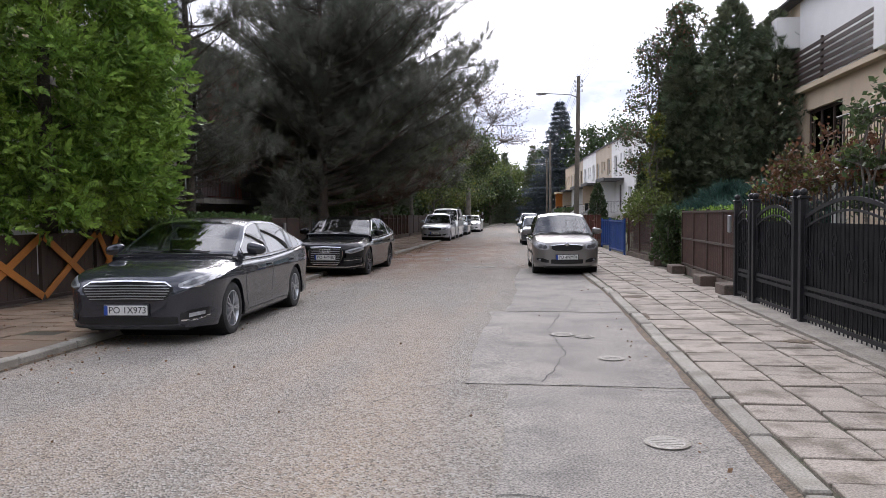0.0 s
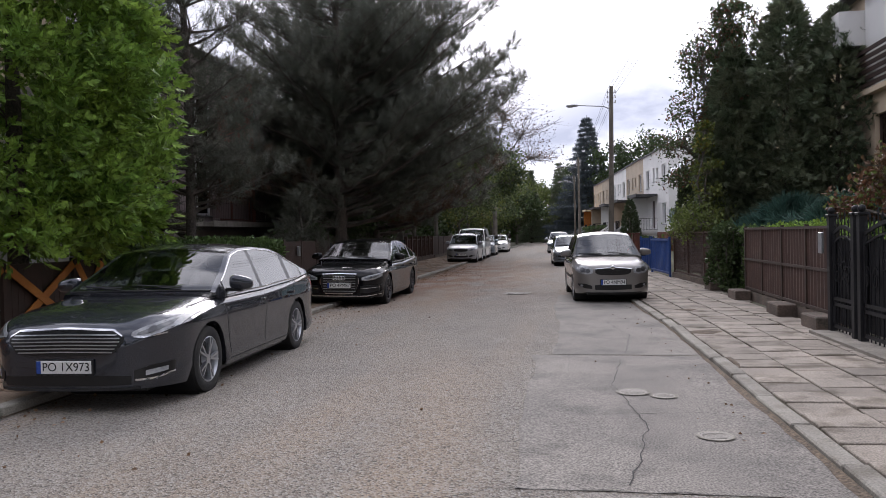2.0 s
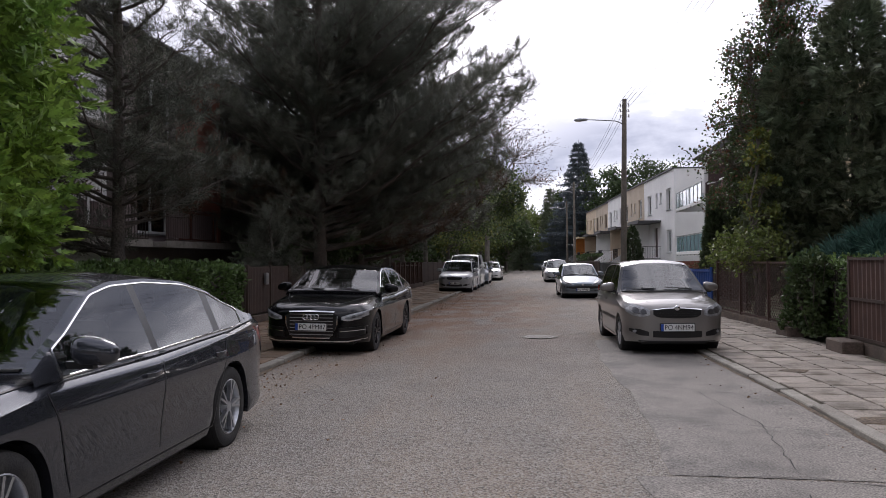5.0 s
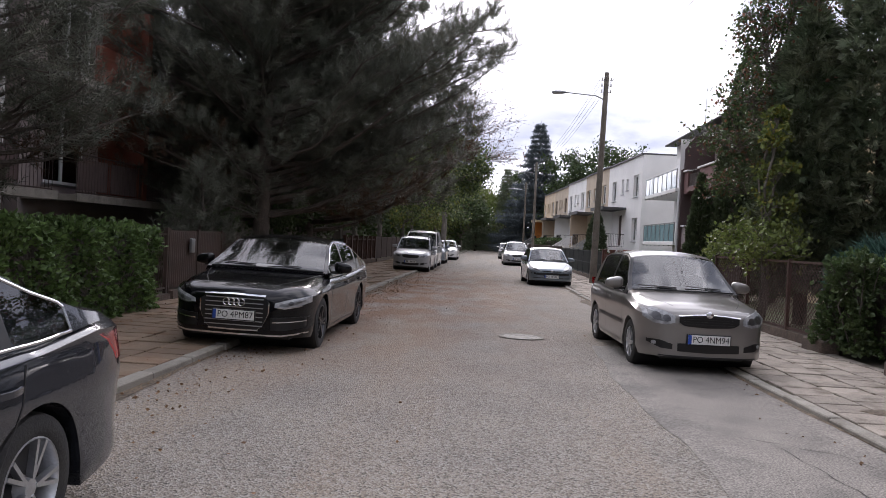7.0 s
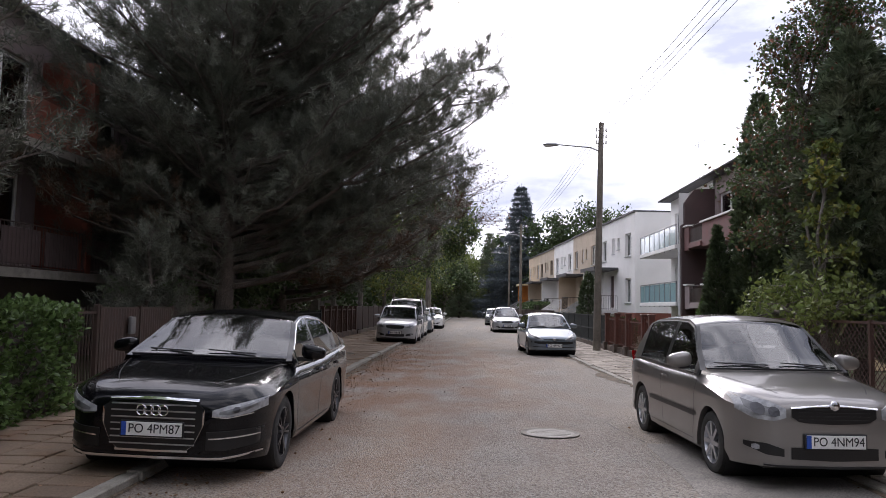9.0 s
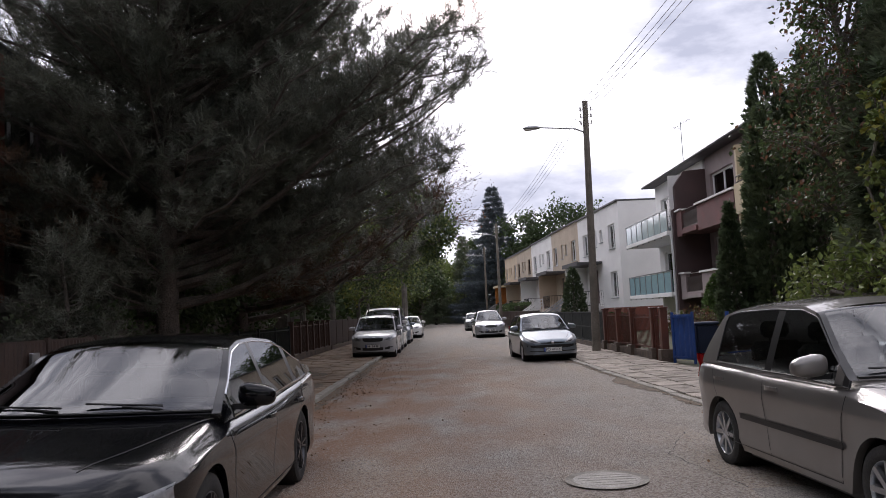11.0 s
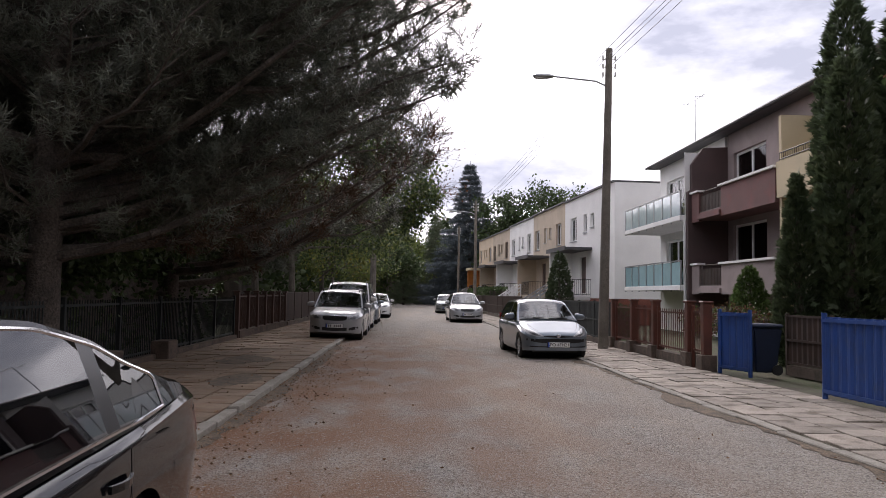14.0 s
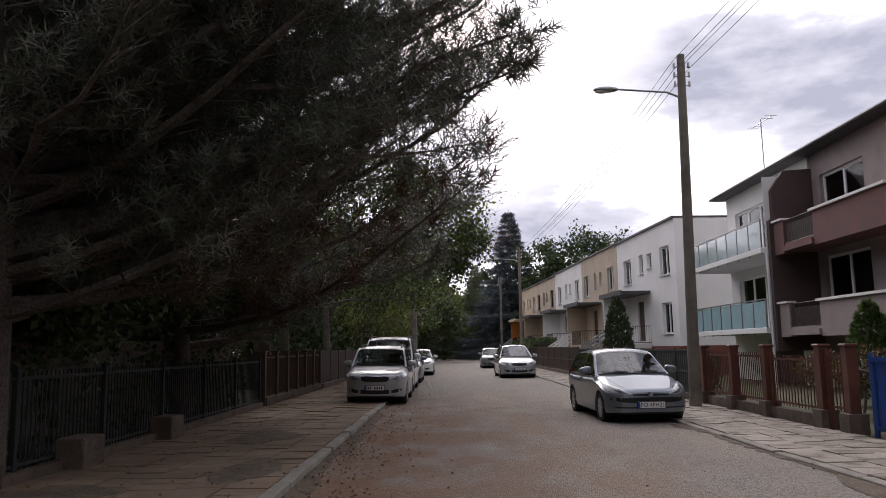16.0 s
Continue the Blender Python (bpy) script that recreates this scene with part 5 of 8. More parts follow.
# end of the street
spruce(4.4, 117.0, 19.2, 7.0, 111, "tall blue spruce at the end of the street", count=1.6, needle=0.4)
spruce(0.2, 128.0, 13.5, 3.6, 112, "dark spruce behind the street's end", DARKCON)
spruce(-4.2, 118.0, 11.5, 2.3, 113, "narrow dark conifer at the street's end", DARKCON)
for i, (x, y, h) in enumerate(((9.5, 112, 14.0), (14.0, 110, 14.2), (18.5, 112, 13.2), (2.0, 140, 13), (-9, 134, 11), (23, 116, 13), (27, 100, 12), (-16, 120, 13), (11.5, 122, 12))):
    q = np.random.RandomState(120 + i)
    broadleaf(x, y, h, [(q.uniform(-2.6, 2.6), q.uniform(-2.0, 2.0), h * q.uniform(0.3, 0.92), h * q.uniform(0.13, 0.2)) for _ in range(14)], 220 + i, "dark distant tree above the roofs", LEAF_D, 8000, 0.42, trunk=0.2, bark=BARK, twigs=120)
for i, (x, y, h) in enumerate(((-6.5, 138, 10), (-1.0, 146, 9), (5, 138, 9), (10, 128, 10), (-14, 128, 10))):
    q = np.random.RandomState(140 + i)
    broadleaf(x, y, h, [(q.uniform(-3.2, 3.2), q.uniform(-2.5, 2.5), h * q.uniform(0.2, 0.85), h * q.uniform(0.22, 0.3)) for _ in range(9)], 141 + i, "leafy tree closing the street", LEAF if i != 2 else LEAF_D, 6000, 0.42, trunk=0.2, second=LEAF_Y if i in (0, 3) else None, twigs=110)
hedge(-8, 6, 132, 135, 0, 3.0, 150, 6000, LEAF_D, "dark hedge across the end of the street", 0.4, lump=0.3)
hedge(-12.6, -10.6, 52, 128, 0, 4.2, 152, 9000, LEAF_D, "dark garden hedge along the far gardens", 0.42, lump=0.35)
hedge(-10.4, -9.0, 27.5, 41.5, 0.1, 1.9, 153, 7000, LEAF_D, "dark shrubbery behind the bar fence", 0.11, lump=0.15)
hedge(-40, -20, 5, 70, 0, 6.0, 151, 9000, LEAF_D, "dark garden growth behind the houses", 0.6, lump=0.5)

# unseen trees behind the first steps, added to keep sky out of the car paint
for i, (x, y, h) in enumerate(((-10, 1, 8), (-9.5, -7, 9), (7.5, 2, 8), (7, -8, 9), (-3, -34, 9), (4, -36, 10), (-0.5, -27, 13), (-8, -20, 12), (6.5, -19, 12))):
    q = np.random.RandomState(160 + i)
    broadleaf(x, y, h, [(q.uniform(-2.4, 2.4), q.uniform(-2.8, 2.8), h * q.uniform(0.3, 0.85), h * q.uniform(0.22, 0.3)) for _ in range(8)], 161 + i, "unseen leafy tree added to darken reflections", LEAF_D, 5000, 0.34, trunk=0.18, twigs=100)
for i, (x, y, h) in enumerate(((-6, 108, 9), (-11, 100, 11), (7.5, 120, 12), (12, 122, 11), (-2.2, 134, 11), (-19, 112, 12))):
    q = np.random.RandomState(180 + i)
    broadleaf(x, y, h, [(q.uniform(-3, 3), q.uniform(-2.5, 2.5), h * q.uniform(0.25, 0.88), h * q.uniform(0.2, 0.28)) for _ in range(10)], 181 + i, "leafy tree in the far gardens", LEAF if i % 3 else LEAF_D, 6500, 0.40, trunk=0.2, twigs=110)


# ---- parked cars ----
def islands(bm):
    """The connected pieces of a bmesh, each as a bmesh of its own."""
    bm.verts.ensure_lookup_table()
    bm.verts.index_update()
    mark = {}
    count = 0
    for v in bm.verts:
        if v.index in mark:
            continue
        stack = [v]
        mark[v.index] = count
        while stack:
            for e in stack.pop().link_edges:
                for w in e.verts:
                    if w.index not in mark:
                        mark[w.index] = count
                        stack.append(w)
        count += 1
    out = []
    for k in range(count):
        q = bm.copy()
        bmesh.ops.delete(q, geom=[w for w in list(q.verts) if mark[w.index] != k], context="VERTS")
        out.append(q)
    bm.free()
    return out


def paint(name, color, metal=0.5, rough=0.32):
    m = mat(name, color, rough, tuple(c * 0.93 for c in color), 3, 300, 0.05, 0, metal=metal, coat=1.0, spec=0.1)
    n, l = m.node_tree.nodes, m.node_tree.links
    # a film of road dust that dulls the gloss in patches
    t = n.new("ShaderNodeTexNoise")
    t.inputs["Scale"].default_value, t.inputs["Detail"].default_value = 5, 6
    r = n.new("ShaderNodeMapRange")
    r.inputs["To Min"].default_value, r.inputs["To Max"].default_value = 0.0, 0.03
    l.new(t.outputs["Fac"], r.inputs["Value"])
    l.new(r.outputs[0], n["Principled BSDF"].inputs["Coat Roughness"])
    return m


PAINT_GREY = paint("dark_grey_metallic", (0.046, 0.050, 0.062), 0.6, 0.26)
PAINT_BLACK = paint("black_paint", (0.002, 0.0022, 0.0035), 0.0, 0.25)
PAINT_BLACK.node_tree.nodes["Principled BSDF"].inputs["Coat IOR"].default_value = 1.34
PAINT_BEIGE = paint("grey_beige_metallic", (0.235, 0.222, 0.21), 0.55)
PAINT_SILVER = paint("silver_metallic", (0.40, 0.41, 0.43), 0.5)
PAINT_BLUESILVER = paint("blue_silver_metallic", (0.19, 0.225, 0.26), 0.5)
PAINT_WHITE = paint("white_paint", (0.72, 0.72, 0.70), 0.0, 0.35)
PAINT_GREYGREEN = paint("grey_green_metallic", (0.2, 0.22, 0.22), 0.5)
CAR_GLASS = glass_mat("tinted_car_glass", (0.27, 0.30, 0.32), ior=2.05)
TRIM = mat("black_plastic_trim", (0.013, 0.013, 0.014), 0.45, bump=0.05, fine=200, scale=5)
GRILLE = mat("gloss_black_grille", (0.008, 0.008, 0.009), 0.3, bump=0)
RUBBER = mat("tyre_rubber", (0.02, 0.02, 0.021), 0.85, (0.035, 0.033, 0.03), 6, 80, 0.3, 0.3)
ALLOY = mat("alloy_rim", (0.55, 0.56, 0.58), 0.3, (0.45, 0.46, 0.48), 4, 80, 0.08, 0, metal=0.9)
ALLOY_DARK = mat("dark_alloy_rim", (0.10, 0.10, 0.105), 0.3, (0.06, 0.06, 0.065), 4, 80, 0.08, 0, metal=0.8)
CHROME = mat("chrome_trim", (0.75, 0.76, 0.78), 0.12, (0.7, 0.7, 0.72), 4, 60, 0.03, 0, metal=1.0)
LAMP_GLASS = mat("headlight_lens", (0.36, 0.37, 0.385), 0.35, (0.22, 0.225, 0.235), 9, 25, 0.25, 0.0, coat=1.0)
LAMP_INNER = mat("lamp_inner_shade", (0.07, 0.072, 0.076), 0.3, (0.14, 0.145, 0.15), 16, 20, 0.2, 0, coat=1.0)
LAMP_RED = mat("red_tail_lens", (0.35, 0.012, 0.012), 0.15, (0.25, 0.01, 0.01), 8, 40, 0.2, 0, coat=1.0)
PLATE = mat("white_plate", (0.72, 0.72, 0.70), 0.4, (0.66, 0.66, 0.63), 5, 60, 0.05, 0)
PLATE_BLUE = mat("blue_plate_band", (0.02, 0.07, 0.35), 0.4, bump=0)
PLATE_INK = mat("black_plate_ink", (0.012, 0.012, 0.012), 0.5, bump=0)
SEAT = mat("dark_car_upholstery", (0.035, 0.034, 0.034), 0.9, (0.05, 0.05, 0.05), 8, 120, 0.2, 0.2)


def text_mesh(text, size, material):
    cu = bpy.data.curves.new("writing", "FONT")
    cu.body, cu.size, cu.align_x, cu.align_y, cu.extrude = text, size, "CENTER", "CENTER", 0.001
    ob = new("writing", cu)
    dg = bpy.context.evaluated_depsgraph_get()
    me = bpy.data.meshes.new_from_object(ob.evaluated_get(dg))
    bpy.data.objects.remove(ob)
    bpy.data.curves.remove(cu)
    me.materials.clear()
    me.materials.append(material)
    return me


def smooth_line(pts, n, width):
    """A polyline, resampled evenly and rounded, with its ends held."""
    p = np.array(pts, float)
    d = np.concatenate([[0], np.cumsum(np.hypot(*np.diff(p, axis=0).T))])
    u = np.linspace(0, d[-1], 600)
    q = np.stack([np.interp(u, d, p[:, k]) for k in (0, 1)], 1)
    k = max(3, int(width / d[-1] * 600)) | 1
    pad = np.concatenate([2 * q[0] - q[k:0:-1], q, 2 * q[-1] - q[-2:-k - 2:-1]])
    w = np.hanning(k + 2)[1:-1]
    w /= w.sum()
    s = np.stack([np.convolve(pad[:, c], w, "same") for c in (0, 1)], 1)[k:-k]
    return np.stack([np.interp(np.linspace(0, 1, n), np.linspace(0, 1, len(s)), s[:, c]) for c in (0, 1)], 1)


class Shape:
    """The analytic skin of a car: x across, y back from the nose, z up."""

    def __init__(self, L, W, fo, wb, r, deck, green, nose=0.52, corner=0.78, sill=0.2, tumble=0.42, crown=0.05, tail=0.80):
        self.L, self.W, self.fo, self.wb, self.r = L, W, fo, wb, r
        self.ds = np.linspace(0, L, 1400)
        line = smooth_line(deck, 1400, 0.16)
        self.dz = np.interp(self.ds, line[:, 0], line[:, 1])
        h = W / 2
        f = np.clip(self.ds / corner, 0, 1)
        g = np.clip((L - self.ds) / (corner * 0.8), 0, 1)
        front = nose + (1 - nose) * (1 - (1 - f) ** 2.3) ** (1 / 2.0)
        back = tail + (1 - tail) * (1 - (1 - g) ** 2.3) ** (1 / 2.0)
        self.dw = h * np.minimum(front, back)
        self.green, self.sill, self.tumble, self.crown = green, sill, tumble, crown

    def zt(self, s):
        return np.interp(s, self.ds, self.dz)

    def w(self, s):
        return np.interp(s, self.ds, self.dw)

    def wz(self, z, s=None):
        return np.interp(z, (0.15, 0.24, 0.30, 0.38, 0.48, 0.60, 0.69, 0.75, 0.80, 0.90, 1.1), (0.93, 0.968, 0.984, 0.976, 0.974, 0.983, 0.995, 1.0, 0.990, 0.972, 0.925))

    def drop(self, q):
        """How far the bonnet's edge lies below its middle, for q = x / half width."""
        return self.crown * q ** 2 + 0.10 * np.clip((q - 0.8) / 0.2, 0, 1) ** 1.6

    def front(self, x, z):
        x = abs(x)
        m = self.ds < 1.6
        q = np.clip(x / self.dw[m], 0, 1)
        ok = (self.dw[m] * self.wz(z) >= x) & (self.dz[m] - self.drop(q) >= z)
        i = int(np.argmax(ok)) if ok.any() else 60
        return float(self.ds[i])

    def back(self, x, z):
        x = abs(x)
        m = self.ds > self.L - 1.2
        q = np.clip(x / self.dw[m], 0, 1)
        ok = (self.dw[m] * self.wz(z) >= x) & (self.dz[m] - self.drop(q) >= z)
        i = len(ok) - 1 - int(np.argmax(ok[::-1])) if ok.any() else len(ok) - 40
        return float(self.ds[m][i])

    def bottom(self, s):
        z = self.sill + 0.03 * np.clip((0.5 - s) / 0.5, 0, 1) + 0.08 * np.clip((s - self.L + 0.6) / 0.6, 0, 1)
        ra = self.r + 0.055
        for c in (self.fo, self.fo + self.wb):
            d = ra ** 2 - (s - c) ** 2
            if d > 0:
                z = max(z, self.r + math.sqrt(d) * 0.97)
        return z


def grid_mesh(bm, rows, pick=None, close=False):
    vs = [[bm.verts.new(p) for p in r] for r in rows]
    for i in range(len(rows) - 1):
        for j in range(len(rows[0]) - 1):
            if pick is None or pick(i, j):
                q = (vs[i][j], vs[i][j + 1], vs[i + 1][j + 1], vs[i + 1][j])
                try:
                    bm.faces.new(q).smooth = True
                except ValueError:
                    pass
    return vs


def plate_patch(bm, sh, cols, off, n=14, rows=4, end="front", sides=(1,), thick=0.02):
    """A raised piece on the nose or tail: cols are (x, z low, z high)."""
    c = np.array(cols, float)
    xs = np.linspace(c[0, 0], c[-1, 0], n)
    lo, hi = np.interp(xs, c[:, 0], c[:, 1]), np.interp(xs, c[:, 0], c[:, 2])
    for sg in sides:
        layers = []
        for d in (off, off - thick):
            lay = []
            for x, a, e in zip(xs, lo, hi):
                r = []
                for k in range(rows + 1):
                    z = a + (e - a) * k / rows
                    y = sh.front(x, z) - d if end == "front" else sh.back(x, z) + d
                    r.append((sg * x * (1 + 0.6 * d / sh.W), y, z))
                lay.append(r)
            layers.append(lay)
        va = grid_mesh(bm, layers[0])
        ring = [(i, 0) for i in range(n)] + [(n - 1, k) for k in range(1, rows + 1)] + [(i, rows) for i in range(n - 2, -1, -1)] + [(0, k) for k in range(rows - 1, 0, -1)]
        back = [bm.verts.new(layers[1][i][k]) for i, k in ring]
        for a in range(len(ring)):
            i, k = ring[a]
            i2, k2 = ring[(a + 1) % len(ring)]
            bm.faces.new((va[i][k], va[i2][k2], back[(a + 1) % len(ring)], back[a]))


def side_strip(bm, sh, pts, wide, off, green=None):
    """A thin strip along the flank through (s, z) points."""
    for sg in (1, -1):
        prev = None
        for i, (s, z) in enumerate(pts):
            a, c = pts[max(i - 1, 0)], pts[min(i + 1, len(pts) - 1)]
            d = np.array((c[0] - a[0], c[1] - a[1]))
            d /= np.hypot(*d) or 1
            cur = []
            for e in (-1, 1):
                ss, zz = s - d[1] * wide / 2 * e, z + d[0] * wide / 2 * e
                cur.append(bm.verts.new((sg * (sh.w(ss) * sh.wz(zz) + off), ss, zz)))
            if prev:
                bm.faces.new((prev[0], prev[1], cur[1], cur[0]))
            prev = cur


def make_wheel(car, sh, rim_mat, spokes, style):
    """One wheel, its axle along x, outer face at +x."""
    r = sh.r
    t = B()
    prof = [(-0.1, r * 0.66), (-0.1, r * 0.88), (-0.085, r * 0.97), (-0.05, r), (0.05, r), (0.085, r * 0.97), (0.1, r * 0.88), (0.097, r * 0.72), (0.085, r * 0.66)]
    n = 36
    rows = [[(x, q * math.cos(2 * math.pi * i / n), q * math.sin(2 * math.pi * i / n)) for x, q in prof] for i in range(n + 1)]
    grid_mesh(t, rows)
    bmesh.ops.remove_doubles(t, verts=t.verts, dist=1e-5)
    tyre = mesh_of("tyre", t, RUBBER)
    t = B()
    prof = [(0.088, r * 0.68), (0.092, r * 0.655), (0.075, r * 0.62), (-0.02, r * 0.6)]
    grid_mesh(t, [[(x, q * math.cos(2 * math.pi * i / n), q * math.sin(2 * math.pi * i / n)) for x, q in prof] for i in range(n + 1)])
    tube(t, (0.03, 0, 0), (0.085, 0, 0), r * 0.17, r * 0.13, n=16)
    for k in range(spokes):
        a = 2 * math.pi * k / spokes
        for da in ((-0.16, 0.16) if style == "twin" else (0,)):
            w = 0.017 if style == "twin" else (0.06 if style == "five" else 0.034)
            c, s_ = math.cos(a), math.sin(a)
            p0 = Vector((0.072, c * r * 0.12, s_ * r * 0.12))
            p1 = Vector((0.078, math.cos(a + da) * r * 0.64, math.sin(a + da) * r * 0.64))
            bar(t, p0, p1, w * 1.15, 0.035, (1, 0, 0))
    rim = mesh_of("rim", t, rim_mat)
    t = B()
    tube(t, (-0.04, 0, 0), (0.0, 0, 0), r * 0.6, n=24)
    disc = mesh_of("brake_disc", t, TRIM)
    for sx in (1, -1):
        for s in (sh.fo, sh.fo + sh.wb):
            wheel = new("wheel", tyre)
            wheel.matrix_basis = pose(sx * (sh.W / 2 - 0.125), s, r, 0, 0, 0 if sx > 0 else 180)
            wheel.parent = car
            for nm, me in (("rim", rim), ("brake_disc", disc)):
                o = new(nm, me)
                o.parent = wheel


def car(name, label, at, paint_mat, sh, glass, doors, mirror_s, front, plate, rim, spokes=10, style="plain", chrome_win=False, roof_rails=False, handle_z=0.82, tail=None, b_pillar=None, group="parked cars", hood_line=True, simple=False, cladding=None, lamps=(0.5,), floating=False):
    c = thing(name, label, "car", group)
    # lower body
    L = sh.L
    st = sorted({*np.round(np.concatenate([[0, 0.012, 0.03, 0.055, 0.09, 0.135, 0.19, 0.25], np.arange(0.32, L - 0.3, 0.075), L - np.array([0.25, 0.19, 0.13, 0.09, 0.05, 0.02, 0])]), 4),
                 *[round(cc + (sh.r + 0.055) * math.cos(a), 4) for cc in (sh.fo, sh.fo + sh.wb) for a in np.linspace(0.02, math.pi - 0.02, 23)]})
    fr = (0.0, 0.04, 0.10, 0.16, 0.22, 0.28, 0.34, 0.41, 0.48, 0.56, 0.64, 0.72, 0.80, 0.87, 0.94, 1.0)
    rows = []
    for s in st:
        w, zt, zb = float(sh.w(s)), float(sh.zt(s)), sh.bottom(s)
        half = [(q * w, zt - float(sh.drop(q))) for q in (0.0, 0.2, 0.4, 0.6, 0.75, 0.85, 0.92)]
        z0 = zt - float(sh.drop(0.97))
        for f in fr:
            z = z0 + (zb - z0) * f
            half.append((w * float(sh.wz(z)) if f > 0 else w * 0.965, z))
        half.append((w * 0.93 - 0.1, zb))
        rows.append([(-x, s, z) for x, z in half[::-1]] + [(x, s, z) for x, z in half[1:]])
    b = B()
    vs = grid_mesh(b, rows)
    for r in (vs[0], vs[-1]):
        b.faces.new(r)
    body = part("body", b, paint_mat, c)
    # underside and wheel houses
    b = B()
    box(b, -sh.W / 2 + 0.3, sh.W / 2 - 0.3, 0.25, L - 0.25, 0.17, 0.55)
    for s in (sh.fo, sh.fo + sh.wb):
        tube(b, (-sh.W / 2 + 0.06, s, sh.r), (sh.W / 2 - 0.06, s, sh.r), sh.r + 0.03, n=24, cap=False)
        box(b, -sh.W / 2 + 0.28, sh.W / 2 - 0.28, s - sh.r, s + sh.r, 0.2, sh.r * 2)
    box(b, -sh.W / 2 + 0.12, sh.W / 2 - 0.12, sh.fo + sh.r + 0.05, sh.fo + sh.wb - sh.r - 0.05, 0.15, 0.4)
    part("underbody", b, TRIM, c)
    # cabin
    n = 84
    g = smooth_line(sh.green, n, 0.14)
    sa, swt, srt, sz = glass["ws0"], glass["ws1"], glass["rw0"], glass["rw1"]
    cabin, kind = [], []
    NS, NT = 9, 8
    for s, z in g:
        a = np.clip((s - sa) / (swt - sa + 0.35), 0, 1)
        e = np.clip((s - srt + 0.2) / (sz - srt + 0.2), 0, 1)
        shift = 0.17 * (1 - a) ** 1.5 - 0.13 * e ** 1.5
        se = s + shift
        belt = float(sh.zt(se)) - float(sh.drop(0.9)) - 0.01
        hgt = max(z - belt, 0.0)
        ed = 0.055 * min(1, hgt / 0.3)
        ze = max(z - ed, belt)
        wb = float(sh.w(se)) * 0.945
        row = []
        for v in range(NS):
            zz = belt + (ze - belt) * (0, 0.05, 0.2, 0.37, 0.54, 0.7, 0.84, 0.94, 1)[v]
            k = (zz - belt)
            row.append((wb - sh.tumble * k - 0.10 * max(0, k - 0.2) ** 2, se, zz))
        xe = row[-1][0] - 0.012
        for v in range(1, NT + 1):
            q = (1, 0.95, 0.82, 0.66, 0.5, 0.35, 0.2, 0.1, 0)[v]
            row.append((xe * q, s + shift * q ** 2, ze + (max(z, ze) - ze) * (1 - q ** 2.4)))
        cabin.append(row)
        kind.append((s, se, ze - belt))
    full = [[(-x, y, z) for x, y, z in r] + [(x, y, z) for x, y, z in r[::-1][1:]] for r in cabin]
    nj = len(full[0])

    def glassy(i, j):
        jj = min(j, nj - 2 - j)
        s0, se0, h0 = kind[i]
        if floating and 1 <= jj <= NS - 1 and h0 > 0.04 and s0 < swt and not (1 <= jj <= NS - 3 and se0 > glass["side0"]):
            return "pillar"
        if jj < NS - 1:
            if h0 < 0.16 or kind[i + 1][2] < 0.12 or not (1 <= jj <= NS - 3):
                return None
            if not glass["side0"] < se0 < glass["side1"]:
                return None
            for p in b_pillar or ():
                if abs(se0 - p) < 0.055:
                    return "pillar"
            return "side"
        if jj > NS - 1 + 0:
            if sa - 0.03 < s0 < swt:
                return "ws"
            if srt < s0 < sz - 0.03:
                return "rw"
        return None

    cells = {(i, j): glassy(i, j) for i in range(n - 1) for j in range(nj - 1)}
    seen_sides = set()
    for nm, keys, m in (("cabin_frame", (None,), paint_mat), ("windscreen", ("ws",), CAR_GLASS), ("rear_window", ("rw",), CAR_GLASS), ("side_glass", ("side",), CAR_GLASS), ("side_glass", ("side",), CAR_GLASS), ("door_pillar", ("pillar",), GRILLE), ("door_pillar", ("pillar",), GRILLE)):
        b = B()
        half = 0 if nm not in ("side_glass", "door_pillar") else (-1 if nm in seen_sides else 1)
        seen_sides.add(nm)
        grid_mesh(b, full, lambda i, j: cells[i, j] in keys and (not half or (j < nj / 2) == (half > 0)))
        bmesh.ops.delete(b, geom=[v for v in b.verts if not v.link_faces], context="VERTS")
        if b.faces:
            for piece in islands(b) if half else [b]:
                o = part(nm, piece, m, c)
                if m is CAR_GLASS:
                    o.visible_shadow = False
        else:
            b.free()
    # black scuttle and screen border
    def line_tube(bm, idx, rad, sg):
        for _ in (0,):
            p = [Vector((sg * full[i][j][0] * -1, full[i][j][1], full[i][j][2])) for i, j in idx]
            for a_, b_ in zip(p, p[1:]):
                if (a_ - b_).length > 1e-4:
                    tube(bm, a_, b_, rad, n=5, cap=False)
    side_cols = [i for i in range(n - 1) if cells[i, 2] in ("side", "pillar")]
    if side_cols:
        idx = [(i, 1) for i in side_cols] + [(side_cols[-1] + 1, 1)] + [(side_cols[-1] + 1, k) for k in range(2, NS - 2)] + [(i, NS - 2) for i in side_cols[::-1]] + [(side_cols[0], k) for k in range(NS - 3, 0, -1)]
        for sg in (1, -1):
            b = B()
            line_tube(b, idx, 0.008, sg)
            part("window_trim", b, CHROME if chrome_win else TRIM, c)
    ws_cols = [i for i in range(n - 1) if cells[i, NS + 1] == "ws"]
    b = B()
    i0 = ws_cols[0]
    ring = []
    for k in range(NS, nj - NS):
        p = Vector(full[i0][k]) + Vector((0, -0.01, 0))
        ring.append([(p.x, p.y + 0.016 * math.cos(q), p.z + 0.010 * math.sin(q)) for q in np.linspace(0, 2 * math.pi, 8)])
    grid_mesh(b, ring)
    part("scuttle", b, TRIM, c)
